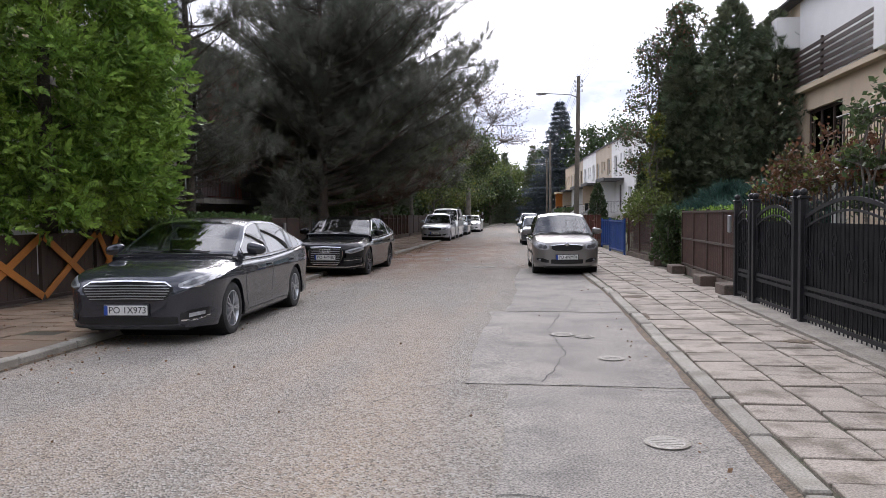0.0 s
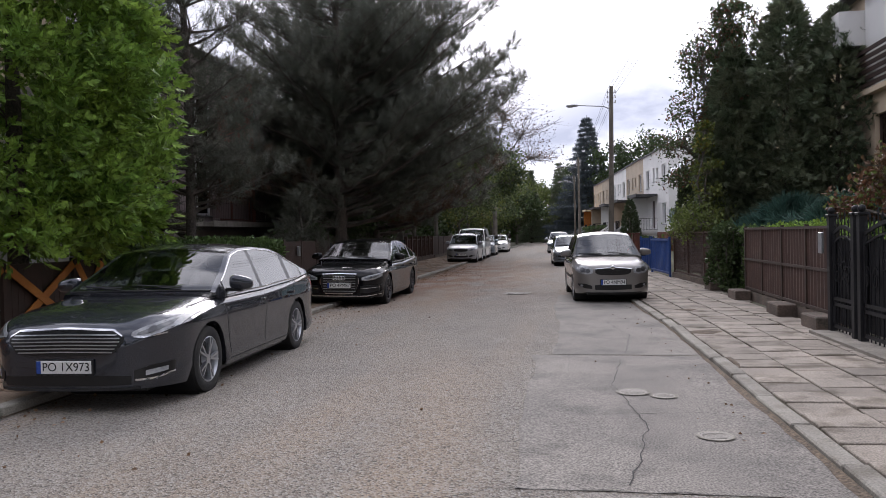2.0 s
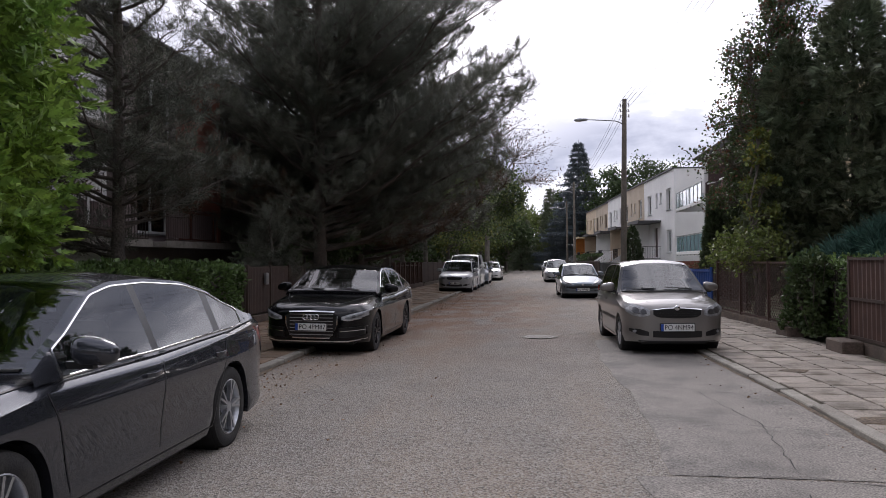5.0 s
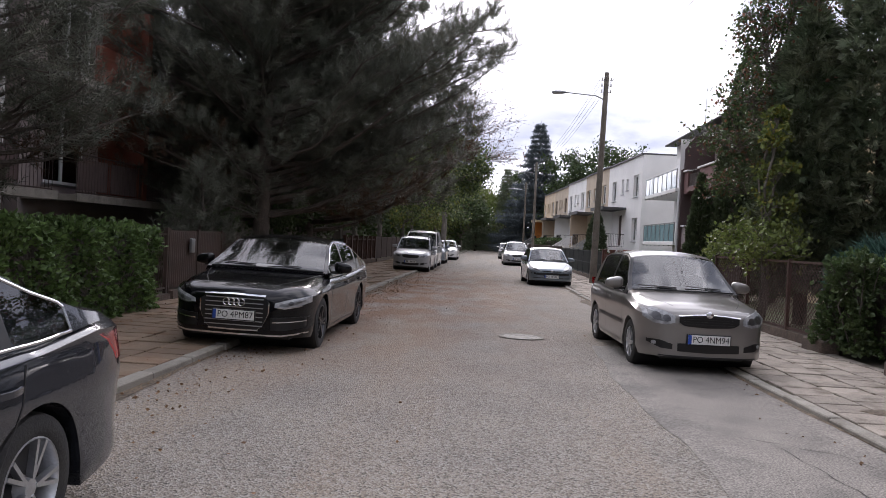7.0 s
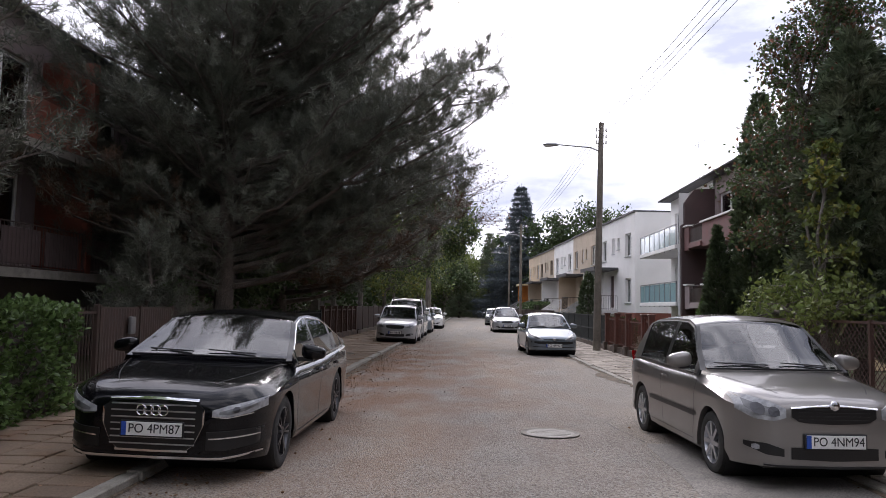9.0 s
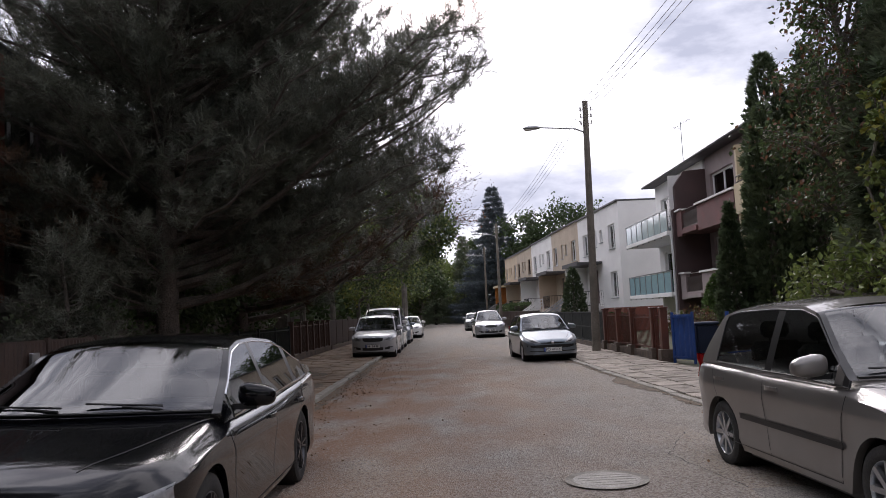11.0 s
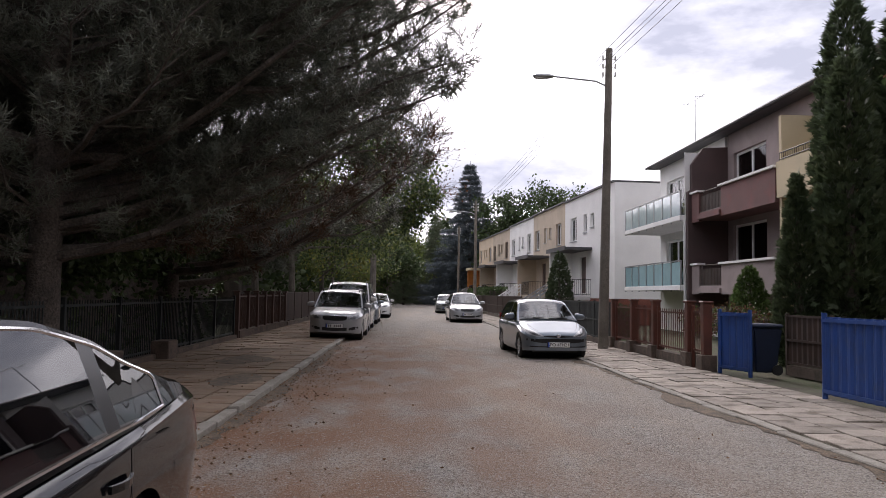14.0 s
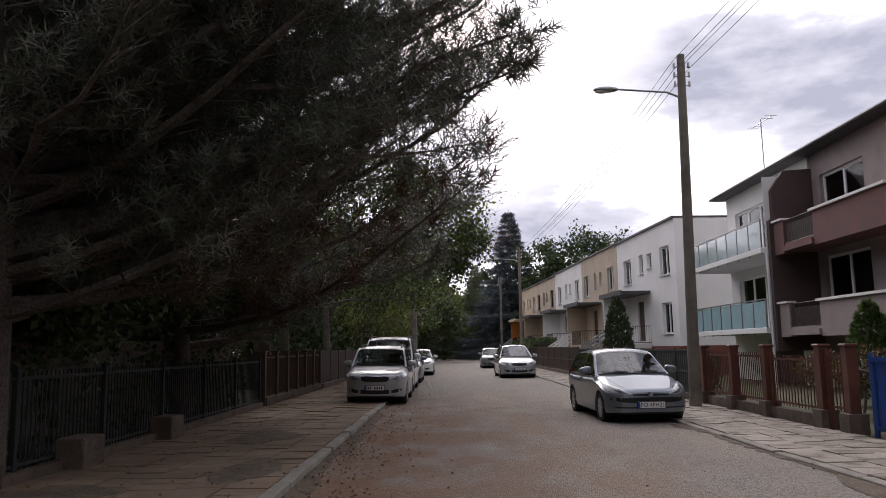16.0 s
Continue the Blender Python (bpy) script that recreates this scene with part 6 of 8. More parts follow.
    if not simple:
        for x0, x1 in ((-0.12, -0.62), (0.5, 0.02)):
            b = B()
            i1 = i0 + max(1, len(ws_cols) // 6)

            def on_ws(x, i):
                r = full[i]
                ks = min(range(NS, nj - NS), key=lambda k: abs(r[k][0] - x))
                return Vector((x, r[ks][1] - 0.02, r[ks][2] + 0.018))
            tube(b, on_ws(x0, i0), on_ws((x0 + x1) / 2, i0 + 1), 0.008, n=5)
            tube(b, on_ws(x0, i0 + 1), on_ws(x1, i0 + 2), 0.007, n=5)
            part("wiper", b, TRIM, c)
    # interior
    hb = float(sh.zt((sa + srt) / 2))
    for x in (-0.36, 0.36):
        for s in ((swt + 0.28), (swt + 1.12)):
            b = B()
            box(b, x - 0.23, x + 0.23, s, s + 0.16, hb - 0.1, hb + 0.16, 0.05)
            box(b, x - 0.13, x + 0.13, s + 0.05, s + 0.14, hb + 0.19, hb + 0.34, 0.035)
            tube(b, (x - 0.05, s + 0.1, hb + 0.1), (x - 0.05, s + 0.1, hb + 0.25), 0.008)
            part("seat", b, SEAT, c)
    b = B()
    box(b, -sh.W / 2 + 0.25, sh.W / 2 - 0.25, sa + 0.42, sa + 0.75, hb - 0.1, hb + 0.02, 0.03)
    part("dashboard", b, TRIM, c)
    b = B()
    cx, cs, cz = 0.36, swt - 0.05, hb + 0.02
    pts = [(cx + 0.18 * math.cos(t), cs + 0.06 * math.sin(t), cz + 0.17 * math.sin(t)) for t in np.linspace(0, 2 * math.pi, 17)]
    for a_, b_ in zip(pts, pts[1:]):
        tube(b, a_, b_, 0.014, n=5, cap=False)
    part("steering_wheel", b, TRIM, c)
    # mirrors
    for sg in (1, -1):
        b = B()
        zb = float(sh.zt(mirror_s)) - 0.02
        xm = sg * (float(sh.w(mirror_s)) + 0.08)
        bmesh.ops.create_uvsphere(b, u_segments=20, v_segments=14, radius=1)
        for v in b.verts:
            # a rounded wedge that narrows outward, flat behind
            x, y, z = (math.copysign(abs(q) ** 0.68, q) for q in v.co)
            thin = 1 - 0.16 * sg * x
            v.co = (xm + 0.128 * x, min(mirror_s + 0.075 * y * thin, mirror_s + 0.035), zb + 0.075 + 0.078 * z * thin - 0.012 * sg * x)
        for f in b.faces:
            f.smooth = True
        mir = part("side_mirror", b, paint_mat, c)
        b = B()
        box(b, min(xm - sg * 0.16, xm), max(xm - sg * 0.16, xm), mirror_s - 0.025, mirror_s + 0.025, zb - 0.02, zb + 0.02)
        part("mirror_foot", b, TRIM, mir)
        b = B()
        box(b, xm - 0.085, xm + 0.085, mirror_s + 0.036, mirror_s + 0.04, zb + 0.02, zb + 0.12)
        part("mirror_glass", b, CHROME, mir)
    # seams, handles, sills
    b = B()
    for d in doors:
        side_strip(b, sh, [(d[0] + (d[1] - d[0]) * k / 8 + 0.03 * math.sin(k / 8 * math.pi), 0.26 + (float(sh.zt(d[0])) - 0.13 - 0.26) * k / 8) for k in range(9)], 0.009, 0.003)
    side_strip(b, sh, [(s, 0.26) for s in np.linspace(doors[0][0], doors[-1][0], 16)], 0.008, 0.003)
    for piece in islands(b):
        part("door_seam", piece, TRIM, c)
    for d0, d1 in zip(doors, doors[1:]):
        for sg in (1, -1):
            b = B()
            s = d1[1] - 0.17
            x = float(sh.w(s) * sh.wz(handle_z))
            for k in range(6):
                s0, s1 = s - 0.1 + k * 0.034, s - 0.1 + (k + 1) * 0.034
                o0, o1 = 0.012 + 0.022 * math.sin(k / 6 * math.pi), 0.012 + 0.022 * math.sin((k + 1) / 6 * math.pi)
                bar(b, (sg * (x + o0), s0, handle_z), (sg * (x + o1), s1, handle_z), 0.028, 0.014)
            part("door_handle", b, paint_mat, c)
    if cladding:
        b = B()
        side_strip(b, sh, [(s, cladding) for s in np.linspace(sh.fo + sh.r + 0.12, sh.fo + sh.wb - sh.r - 0.12, 14)], 0.05, 0.012)
        for piece in islands(b):
            part("rubbing_strip", piece, TRIM, c)
    # nose and tail fittings
    for nm, cols, off, m, mir in front:
        for sg in (1, -1) if mir else (1,):
            b = B()
            plate_patch(b, sh, cols, off, sides=(sg,))
            made = part(nm, b, m, c)
            if nm == "headlight":
                cx = (cols[0][0] + cols[-1][0]) / 2
                inner = [(cx + (q[0] - cx) * 0.7, q[1] + (q[2] - q[1]) * 0.22, q[2] - (q[2] - q[1]) * 0.3) for q in cols]
                b = B()
                plate_patch(b, sh, inner, off + 0.003, sides=(sg,), thick=0.006)
                part("lamp_inside", b, LAMP_INNER, made)
                for u in lamps:
                    x = cols[0][0] + (cols[-1][0] - cols[0][0]) * u
                    lo, hi = (float(np.interp(x, [q[0] for q in cols], [q[k] for q in cols])) for k in (1, 2))
                    rad, zc = (hi - lo) * 0.27, (lo + hi) / 2
                    ring = [(x + rad * math.cos(t), zc + rad * math.sin(t)) for t in np.linspace(0, 2 * math.pi, 15)[:-1]]
                    b = B()
                    mid = b.verts.new((sg * x, sh.front(x, zc) - off - 0.016, zc))
                    vs = [b.verts.new((sg * p, sh.front(p, z) - off - 0.018, z)) for p, z in ring]
                    for k in range(len(vs)):
                        b.faces.new((mid, vs[k], vs[(k + 1) % len(vs)]))
                    part("reflector", b, ALLOY_DARK, made)
    if hood_line:
        for sg in (1, -1):
            b = B()
            prev = None
            for k in range(13):
                s = hood_line[0] + (hood_line[1] - hood_line[0]) * k / 12
                q = hood_line[2] + (hood_line[3] - hood_line[2]) * k / 12
                cur = []
                for dq in (-0.006, 0.006):
                    x = float(sh.w(s)) * (q + dq)
                    cur.append(b.verts.new((sg * x, s, float(sh.zt(s)) - float(sh.drop(q + dq)) + 0.003)))
                if prev:
                    b.faces.new((prev[0], prev[1], cur[1], cur[0]))
                prev = cur
            part("bonnet_seam", b, TRIM, c)
    for nm, cols, off, m, mir in tail or ():
        for sg in (1, -1) if mir else (1,):
            b = B()
            plate_patch(b, sh, cols, off, sides=(sg,), end="back")
            part(nm, b, m, c)
    # number plate
    zc, text = plate
    y = sh.front(0, zc) - 0.03
    b = B()
    box(b, -0.275, 0.275, y, y + 0.028, zc - 0.068, zc + 0.068, 0.005)
    part("plate_holder", b, TRIM, c)
    b = B()
    box(b, -0.26, 0.26, y - 0.005, y + 0.01, zc - 0.057, zc + 0.057, 0.003)
    pl = part("number_plate", b, PLATE, c, "white number plate")
    b = B()
    box(b, -0.26, -0.218, y - 0.007, y, zc - 0.056, zc + 0.056)
    part("plate_band", b, PLATE_BLUE, pl)
    if text:
        me = text_mesh(text, 0.108, PLATE_INK)
        wd = max(v.co.x for v in me.vertices) - min(v.co.x for v in me.vertices)
        me.transform(Matrix.Translation((0.022, y - 0.007, zc)) @ Matrix.Rotation(radians(90), 4, "X") @ Matrix.Diagonal((0.44 / wd, 1.0, 1, 1)))
        o = new("plate_writing", me)
        o.parent = pl
    else:
        for k in range(7):
            if k != 2:
                b = B()
                box(b, -0.19 + k * 0.06, -0.155 + k * 0.06, y - 0.007, y, zc - 0.035, zc + 0.035)
                part("plate_mark", b, PLATE_INK, pl)
    make_wheel(c, sh, rim, spokes, style)
    if roof_rails:
        for sg in (1, -1):
            b = B()
            ii = [i for i in range(n) if swt + 0.1 < g[i][0] < srt - 0.05]
            p = [Vector((sg * (abs(full[i][NS][0]) - 0.03), full[i][NS][1], full[i][NS][2] + 0.06)) for i in ii[::3]]
            for a_, b_ in zip(p, p[1:]):
                tube(b, a_, b_, 0.014, n=6)
            for q in (p[0], p[-1]):
                tube(b, q, q - Vector((0, 0, 0.08)), 0.016, n=6)
            part("roof_rail", b, TRIM, c)
    c.matrix_basis = at
    return c


def saloon(L=4.87, W=1.85, H=1.47, fo=0.97, wb=2.85, r=0.335, hood=0.98, nose_z=0.66):
    deck = [(0, nose_z), (0.06, nose_z + 0.075), (0.3, nose_z + 0.16), (0.9, hood - 0.06), (1.35, hood), (2.6, hood + 0.0), (3.9, hood + 0.045), (L - 0.45, hood + 0.10), (L - 0.1, hood + 0.08), (L - 0.02, hood - 0.12), (L, hood - 0.3)]
    green = [(1.12, hood - 0.01), (1.22, hood + 0.04), (2.05, H - 0.06), (2.35, H - 0.01), (2.8, H), (3.35, H - 0.035), (3.75, H - 0.12), (4.45, hood + 0.10), (4.6, hood + 0.07)]
    return Shape(L, W, fo, wb, r, deck, green)


sh = saloon(4.87, 1.85, 1.50, 1.0, 2.85, 0.338, 1.015, 0.735)
car("saloon_car", "dark grey metallic saloon half parked on the kerb", pose(-4.68, 8.16, 0.0, 0, 0, 2.0), PAINT_GREY, sh,
    dict(ws0=1.16, ws1=2.1, rw0=3.55, rw1=4.45, side0=1.5, side1=4.25), ((1.55, 1.35), (2.55, 2.62), (3.45, 3.75)), 1.62,
    (("grille", ((-0.545, 0.655, 0.70), (-0.45, 0.545, 0.745), (0, 0.53, 0.762), (0.45, 0.545, 0.745), (0.545, 0.655, 0.70)), 0.010, GRILLE, False),
     ("grille_bar", ((-0.53, 0.70, 0.715), (-0.45, 0.750, 0.768), (0, 0.770, 0.788), (0.45, 0.750, 0.768), (0.53, 0.70, 0.715)), 0.018, CHROME, False),
     *[("grille_bar", ((-k, z, z + 0.010), (0, z + 0.006, z + 0.016), (k, z, z + 0.010)), 0.020, ALLOY, False) for z, k in ((0.713, 0.485), (0.682, 0.51), (0.651, 0.51), (0.620, 0.49), (0.589, 0.47), (0.558, 0.445))],
     ("headlight", ((0.60, 0.70, 0.735), (0.70, 0.69, 0.785), (0.80, 0.71, 0.825), (0.885, 0.76, 0.845)), 0.008, LAMP_GLASS, True),
     ("headlight_line", ((0.62, 0.688, 0.70), (0.70, 0.678, 0.69), (0.83, 0.70, 0.712)), 0.012, CHROME, True),
     ("lower_intake", ((-0.60, 0.27, 0.35), (0, 0.26, 0.36), (0.60, 0.27, 0.35)), 0.006, GRILLE, False),
     ("fog_lamp_recess", ((0.62, 0.30, 0.39), (0.74, 0.295, 0.43), (0.85, 0.34, 0.44)), 0.006, GRILLE, True),
     ("fog_lamp", ((0.70, 0.34, 0.385), (0.82, 0.36, 0.40)), 0.014, LAMP_GLASS, True),
     ("fog_trim", ((0.63, 0.30, 0.318), (0.76, 0.30, 0.318), (0.85, 0.335, 0.352)), 0.014, CHROME, True),
     ("bumper_lip", ((-0.66, 0.225, 0.25), (0, 0.215, 0.24), (0.66, 0.225, 0.25)), 0.012, TRIM, False)),
    (0.435, "PO 1X973"), ALLOY, 5, "twin", True, tail=(("tail_lamp", ((0.55, 0.84, 0.95), (0.75, 0.80, 0.97), (0.88, 0.80, 0.96)), 0.008, LAMP_RED, True), ("tail_bumper", ((-0.7, 0.34, 0.40), (0.7, 0.34, 0.40)), 0.01, TRIM, False)),
    b_pillar=(2.58, 3.62), hood_line=(0.35, 1.35, 0.80, 0.90))

sh = saloon(4.93, 1.874, 1.485, 0.90, 2.91, 0.345, 1.01, 0.71)
car("saloon_car", "glossy black saloon with a tall chrome-barred grille", pose(-5.05, 17.86, 0.02, 0, 1.2, 0.5), PAINT_BLACK, sh,
    dict(ws0=1.16, ws1=2.1, rw0=3.65, rw1=4.5, side0=1.5, side1=4.2), ((1.5, 1.3), (2.55, 2.62), (3.45, 3.75)), 1.62,
    (("grille", ((-0.42, 0.50, 0.66), (-0.36, 0.36, 0.715), (-0.30, 0.30, 0.725), (0.30, 0.30, 0.725), (0.36, 0.36, 0.715), (0.42, 0.50, 0.66)), 0.012, GRILLE, False),
     ("grille_frame", ((-0.38, 0.715, 0.735), (0, 0.725, 0.745), (0.38, 0.715, 0.735)), 0.022, CHROME, False),
     ("grille_frame", ((-0.31, 0.29, 0.308), (0, 0.285, 0.303), (0.31, 0.29, 0.308)), 0.022, CHROME, False),
     ("grille_frame", ((0.30, 0.30, 0.33), (0.36, 0.36, 0.40), (0.435, 0.52, 0.66), (0.436, 0.53, 0.655)), 0.010, CHROME, True),
     *[("grille_bar", ((-0.36, z, z + 0.011), (0.36, z, z + 0.011)), 0.020, ALLOY, False) for z in (0.345, 0.40, 0.455, 0.51, 0.565, 0.62, 0.675)],
     ("headlight", ((0.50, 0.60, 0.645), (0.62, 0.59, 0.685), (0.78, 0.62, 0.72), (0.88, 0.665, 0.745)), 0.008, LAMP_GLASS, True),
     ("headlight_line", ((0.50, 0.59, 0.60), (0.62, 0.578, 0.588), (0.80, 0.612, 0.622)), 0.014, CHROME, True),
     ("side_intake", ((0.46, 0.31, 0.46), (0.62, 0.31, 0.47), (0.84, 0.35, 0.47)), 0.006, GRILLE, True),
     ("intake_trim", ((0.48, 0.40, 0.412), (0.84, 0.425, 0.437)), 0.016, CHROME, True),
     ("intake_trim", ((0.46, 0.455, 0.465), (0.86, 0.475, 0.485)), 0.014, TRIM, True),
     ("bumper_lip", ((-0.86, 0.275, 0.29), (-0.62, 0.235, 0.255), (0, 0.23, 0.25), (0.62, 0.235, 0.255), (0.86, 0.275, 0.29)), 0.018, CHROME, False)),
    (0.475, "PO 4PM87"), ALLOY_DARK, 5, "twin", True, tail=(("tail_lamp", ((0.5, 0.80, 0.92), (0.88, 0.80, 0.92)), 0.008, LAMP_RED, True),), b_pillar=(2.58, 3.62), hood_line=(0.25, 1.3, 0.52, 0.86))
black_car = [o for o in scene.objects if o.name == "saloon_car.001"][0]
b = B()
for k in range(4):
    cx = -0.093 + 0.062 * k
    yy = sh.front(0, 0.635) - 0.042
    pts = [(cx + 0.042 * math.cos(t), yy, 0.635 + 0.042 * math.sin(t)) for t in np.linspace(0, 2 * math.pi, 19)]
    for p, q in zip(pts, pts[1:]):
        tube(b, p, q, 0.0065, n=6, cap=False)
ob = new("badge", mesh_of("badge", b, CHROME))
ob.parent = black_car


def hatch(L=3.99, W=1.642, H=1.49, fo=0.80, wb=2.46, r=0.30, hood=1.0, nose_z=0.765):
    deck = [(0, nose_z), (0.05, nose_z + 0.05), (0.28, nose_z + 0.12), (0.8, hood - 0.045), (1.15, hood), (2.4, hood), (L - 0.5, hood + 0.03), (L - 0.12, hood + 0.02), (L - 0.02, hood - 0.15), (L, hood - 0.35)]
    green = [(0.98, hood - 0.02), (1.06, hood + 0.03), (1.72, H - 0.07), (2.0, H - 0.01), (2.5, H), (3.1, H - 0.02), (L - 0.52, H - 0.085), (L - 0.2, hood + 0.15), (L - 0.1, hood + 0.02)]
    return Shape(L, W, fo, wb, r, deck, green, nose=0.54, corner=0.62, tumble=0.34)


def hatch_front():
    return (("grille", ((-0.37, 0.66, 0.735), (-0.30, 0.615, 0.75), (0, 0.60, 0.76), (0.30, 0.615, 0.75), (0.37, 0.66, 0.735)), 0.008, GRILLE, False),
            ("grille_frame", ((-0.38, 0.735, 0.75), (0, 0.758, 0.778), (0.38, 0.735, 0.75)), 0.018, CHROME, False),
            *[("grille_bar", ((-0.31, z, z + 0.01), (0.31, z, z + 0.01)), 0.014, TRIM, False) for z in (0.635, 0.665, 0.695, 0.725)],
            ("headlight", ((0.42, 0.655, 0.735), (0.52, 0.625, 0.785), (0.66, 0.635, 0.825), (0.765, 0.70, 0.84)), 0.008, LAMP_GLASS, True),
            ("lower_intake", ((-0.38, 0.30, 0.40), (0, 0.285, 0.41), (0.38, 0.30, 0.40)), 0.008, GRILLE, False),
            ("fog_lamp_recess", ((0.44, 0.32, 0.385), (0.58, 0.33, 0.43), (0.72, 0.39, 0.43)), 0.006, GRILLE, True),
            ("fog_lamp", ((0.625, 0.375, 0.405), (0.65, 0.365, 0.415), (0.675, 0.375, 0.405)), 0.012, LAMP_GLASS, True),
            ("bumper_lip", ((-0.6, 0.235, 0.25), (0, 0.22, 0.24), (0.6, 0.235, 0.25)), 0.012, TRIM, False))


hatch_tail = (("tail_lamp", ((0.58, 0.78, 1.0), (0.76, 0.78, 1.02)), 0.008, LAMP_RED, True), ("rear_bumper", ((-0.6, 0.40, 0.46), (0.6, 0.40, 0.46)), 0.012, TRIM, False))
sh = hatch(H=1.54)
car("hatchback_car", "grey-beige hatchback parked against the paving", pose(0.84, 18.28, 0.0, 0, 0, 2.7), PAINT_BEIGE, sh,
    dict(ws0=1.02, ws1=1.76, rw0=3.45, rw1=3.85, side0=1.22, side1=3.35), ((1.28, 1.15), (2.3, 2.36), (3.1, 3.4)), 1.42, hatch_front(), (0.455, "PO 4NM94"), ALLOY, 8, "plain", False, tail=hatch_tail, b_pillar=(2.33,), hood_line=(0.2, 1.1, 0.55, 0.88), cladding=0.52, lamps=(0.30, 0.62), floating=True)
b = B()
bmesh.ops.create_uvsphere(b, u_segments=14, v_segments=8, radius=0.045, matrix=Matrix.Translation((0, sh.front(0, 0.755) - 0.02, 0.765)) @ Matrix.Diagonal((1, 0.4, 1, 1)))
beige_car = [o for o in scene.objects if o.name == "hatchback_car"][0]
ob = new("badge", mesh_of("badge", b, CHROME))
ob.parent = beige_car

# small silver-blue hatchback with a low smiling nose
sh = hatch(3.83, 1.65, 1.43, 0.74, 2.44, 0.29, 0.93, 0.60)
car("hatchback_car", "silver-blue small hatchback with cat-eye headlights", pose(0.34, 36.15, 0.0, 0, 0, 3.0), PAINT_BLUESILVER, sh,
    dict(ws0=1.02, ws1=1.8, rw0=3.45, rw1=3.75, side0=1.3, side1=3.45), ((1.2, 1.1), (2.25, 2.3), (3.0, 3.3)), 1.42,
    (("grille", ((-0.34, 0.545, 0.565), (0, 0.53, 0.575), (0.34, 0.545, 0.565)), 0.008, GRILLE, False),
     ("headlight", ((0.36, 0.555, 0.585), (0.52, 0.55, 0.67), (0.66, 0.59, 0.735), (0.775, 0.67, 0.765)), 0.008, LAMP_GLASS, True),
     ("lower_intake", ((-0.72, 0.455, 0.50), (-0.45, 0.41, 0.50), (0, 0.395, 0.505), (0.45, 0.41, 0.50), (0.72, 0.455, 0.50)), 0.008, GRILLE, False),
     ("bumper_trim", ((-0.66, 0.31, 0.335), (0, 0.30, 0.325), (0.66, 0.31, 0.335)), 0.014, TRIM, False),
     ("badge", ((-0.045, 0.54, 0.60), (0, 0.53, 0.61), (0.045, 0.54, 0.60)), 0.022, CHROME, False)),
    (0.365, "PO 4FH21"), ALLOY, 8, "plain", False, tail=hatch_tail, b_pillar=(2.28,), hood_line=(0.2, 1.1, 0.6, 0.88))

# silver high-roofed estate and the white van behind it
deck = [(0, 0.75), (0.05, 0.81), (0.28, 0.89), (0.8, 0.98), (1.1, 1.03), (2.4, 1.02), (3.9, 1.05), (4.1, 1.04), (4.2, 0.9), (4.22, 0.6)]
green = [(0.95, 1.0), (1.02, 1.05), (1.65, 1.50), (2.0, 1.58), (2.8, 1.60), (3.6, 1.58), (3.95, 1.52), (4.1, 1.15), (4.16, 1.04)]
sh = Shape(4.22, 1.70, 0.82, 2.6, 0.31, deck, green, nose=0.54, corner=0.70, tumble=0.22)
car("estate_car", "silver high-roofed estate car with roof rails", pose(-5.48, 42.0, 0.03, 0, 1.0, 0), PAINT_SILVER, sh,
    dict(ws0=1.0, ws1=1.72, rw0=3.9, rw1=4.1, side0=1.25, side1=3.9), ((1.2, 1.1), (2.3, 2.36), (3.1, 3.4)), 1.4, hatch_front(), (0.45, ""), ALLOY, 8, "plain", False, roof_rails=True, tail=hatch_tail, b_pillar=(2.33, 3.2), hood_line=(0.2, 1.1, 0.55, 0.88))
deck = [(0, 0.72), (0.05, 0.82), (0.3, 0.95), (0.7, 1.1), (1.0, 1.18), (4.4, 1.2), (4.75, 1.15), (4.8, 0.6)]
green = [(0.75, 1.12), (0.85, 1.2), (1.55, 1.80), (1.9, 1.92), (3.0, 1.95), (4.3, 1.93), (4.6, 1.86), (4.72, 1.3), (4.76, 1.2)]
sh = Shape(4.8, 1.86, 0.9, 3.0, 0.33, deck, green, nose=0.6, corner=0.6, tumble=0.14)
car("van", "white van with a raised roof parked behind an estate", pose(-5.62, 47.2, 0.03), PAINT_WHITE, sh,
    dict(ws0=0.82, ws1=1.6, rw0=4.5, rw1=4.7, side0=1.1, side1=2.6), ((1.2, 1.1), (2.3, 2.36)), 1.35, hatch_front(), (0.45, ""), ALLOY, 6, "plain", False, roof_rails=True, b_pillar=(2.3,), hood_line=None, simple=True)

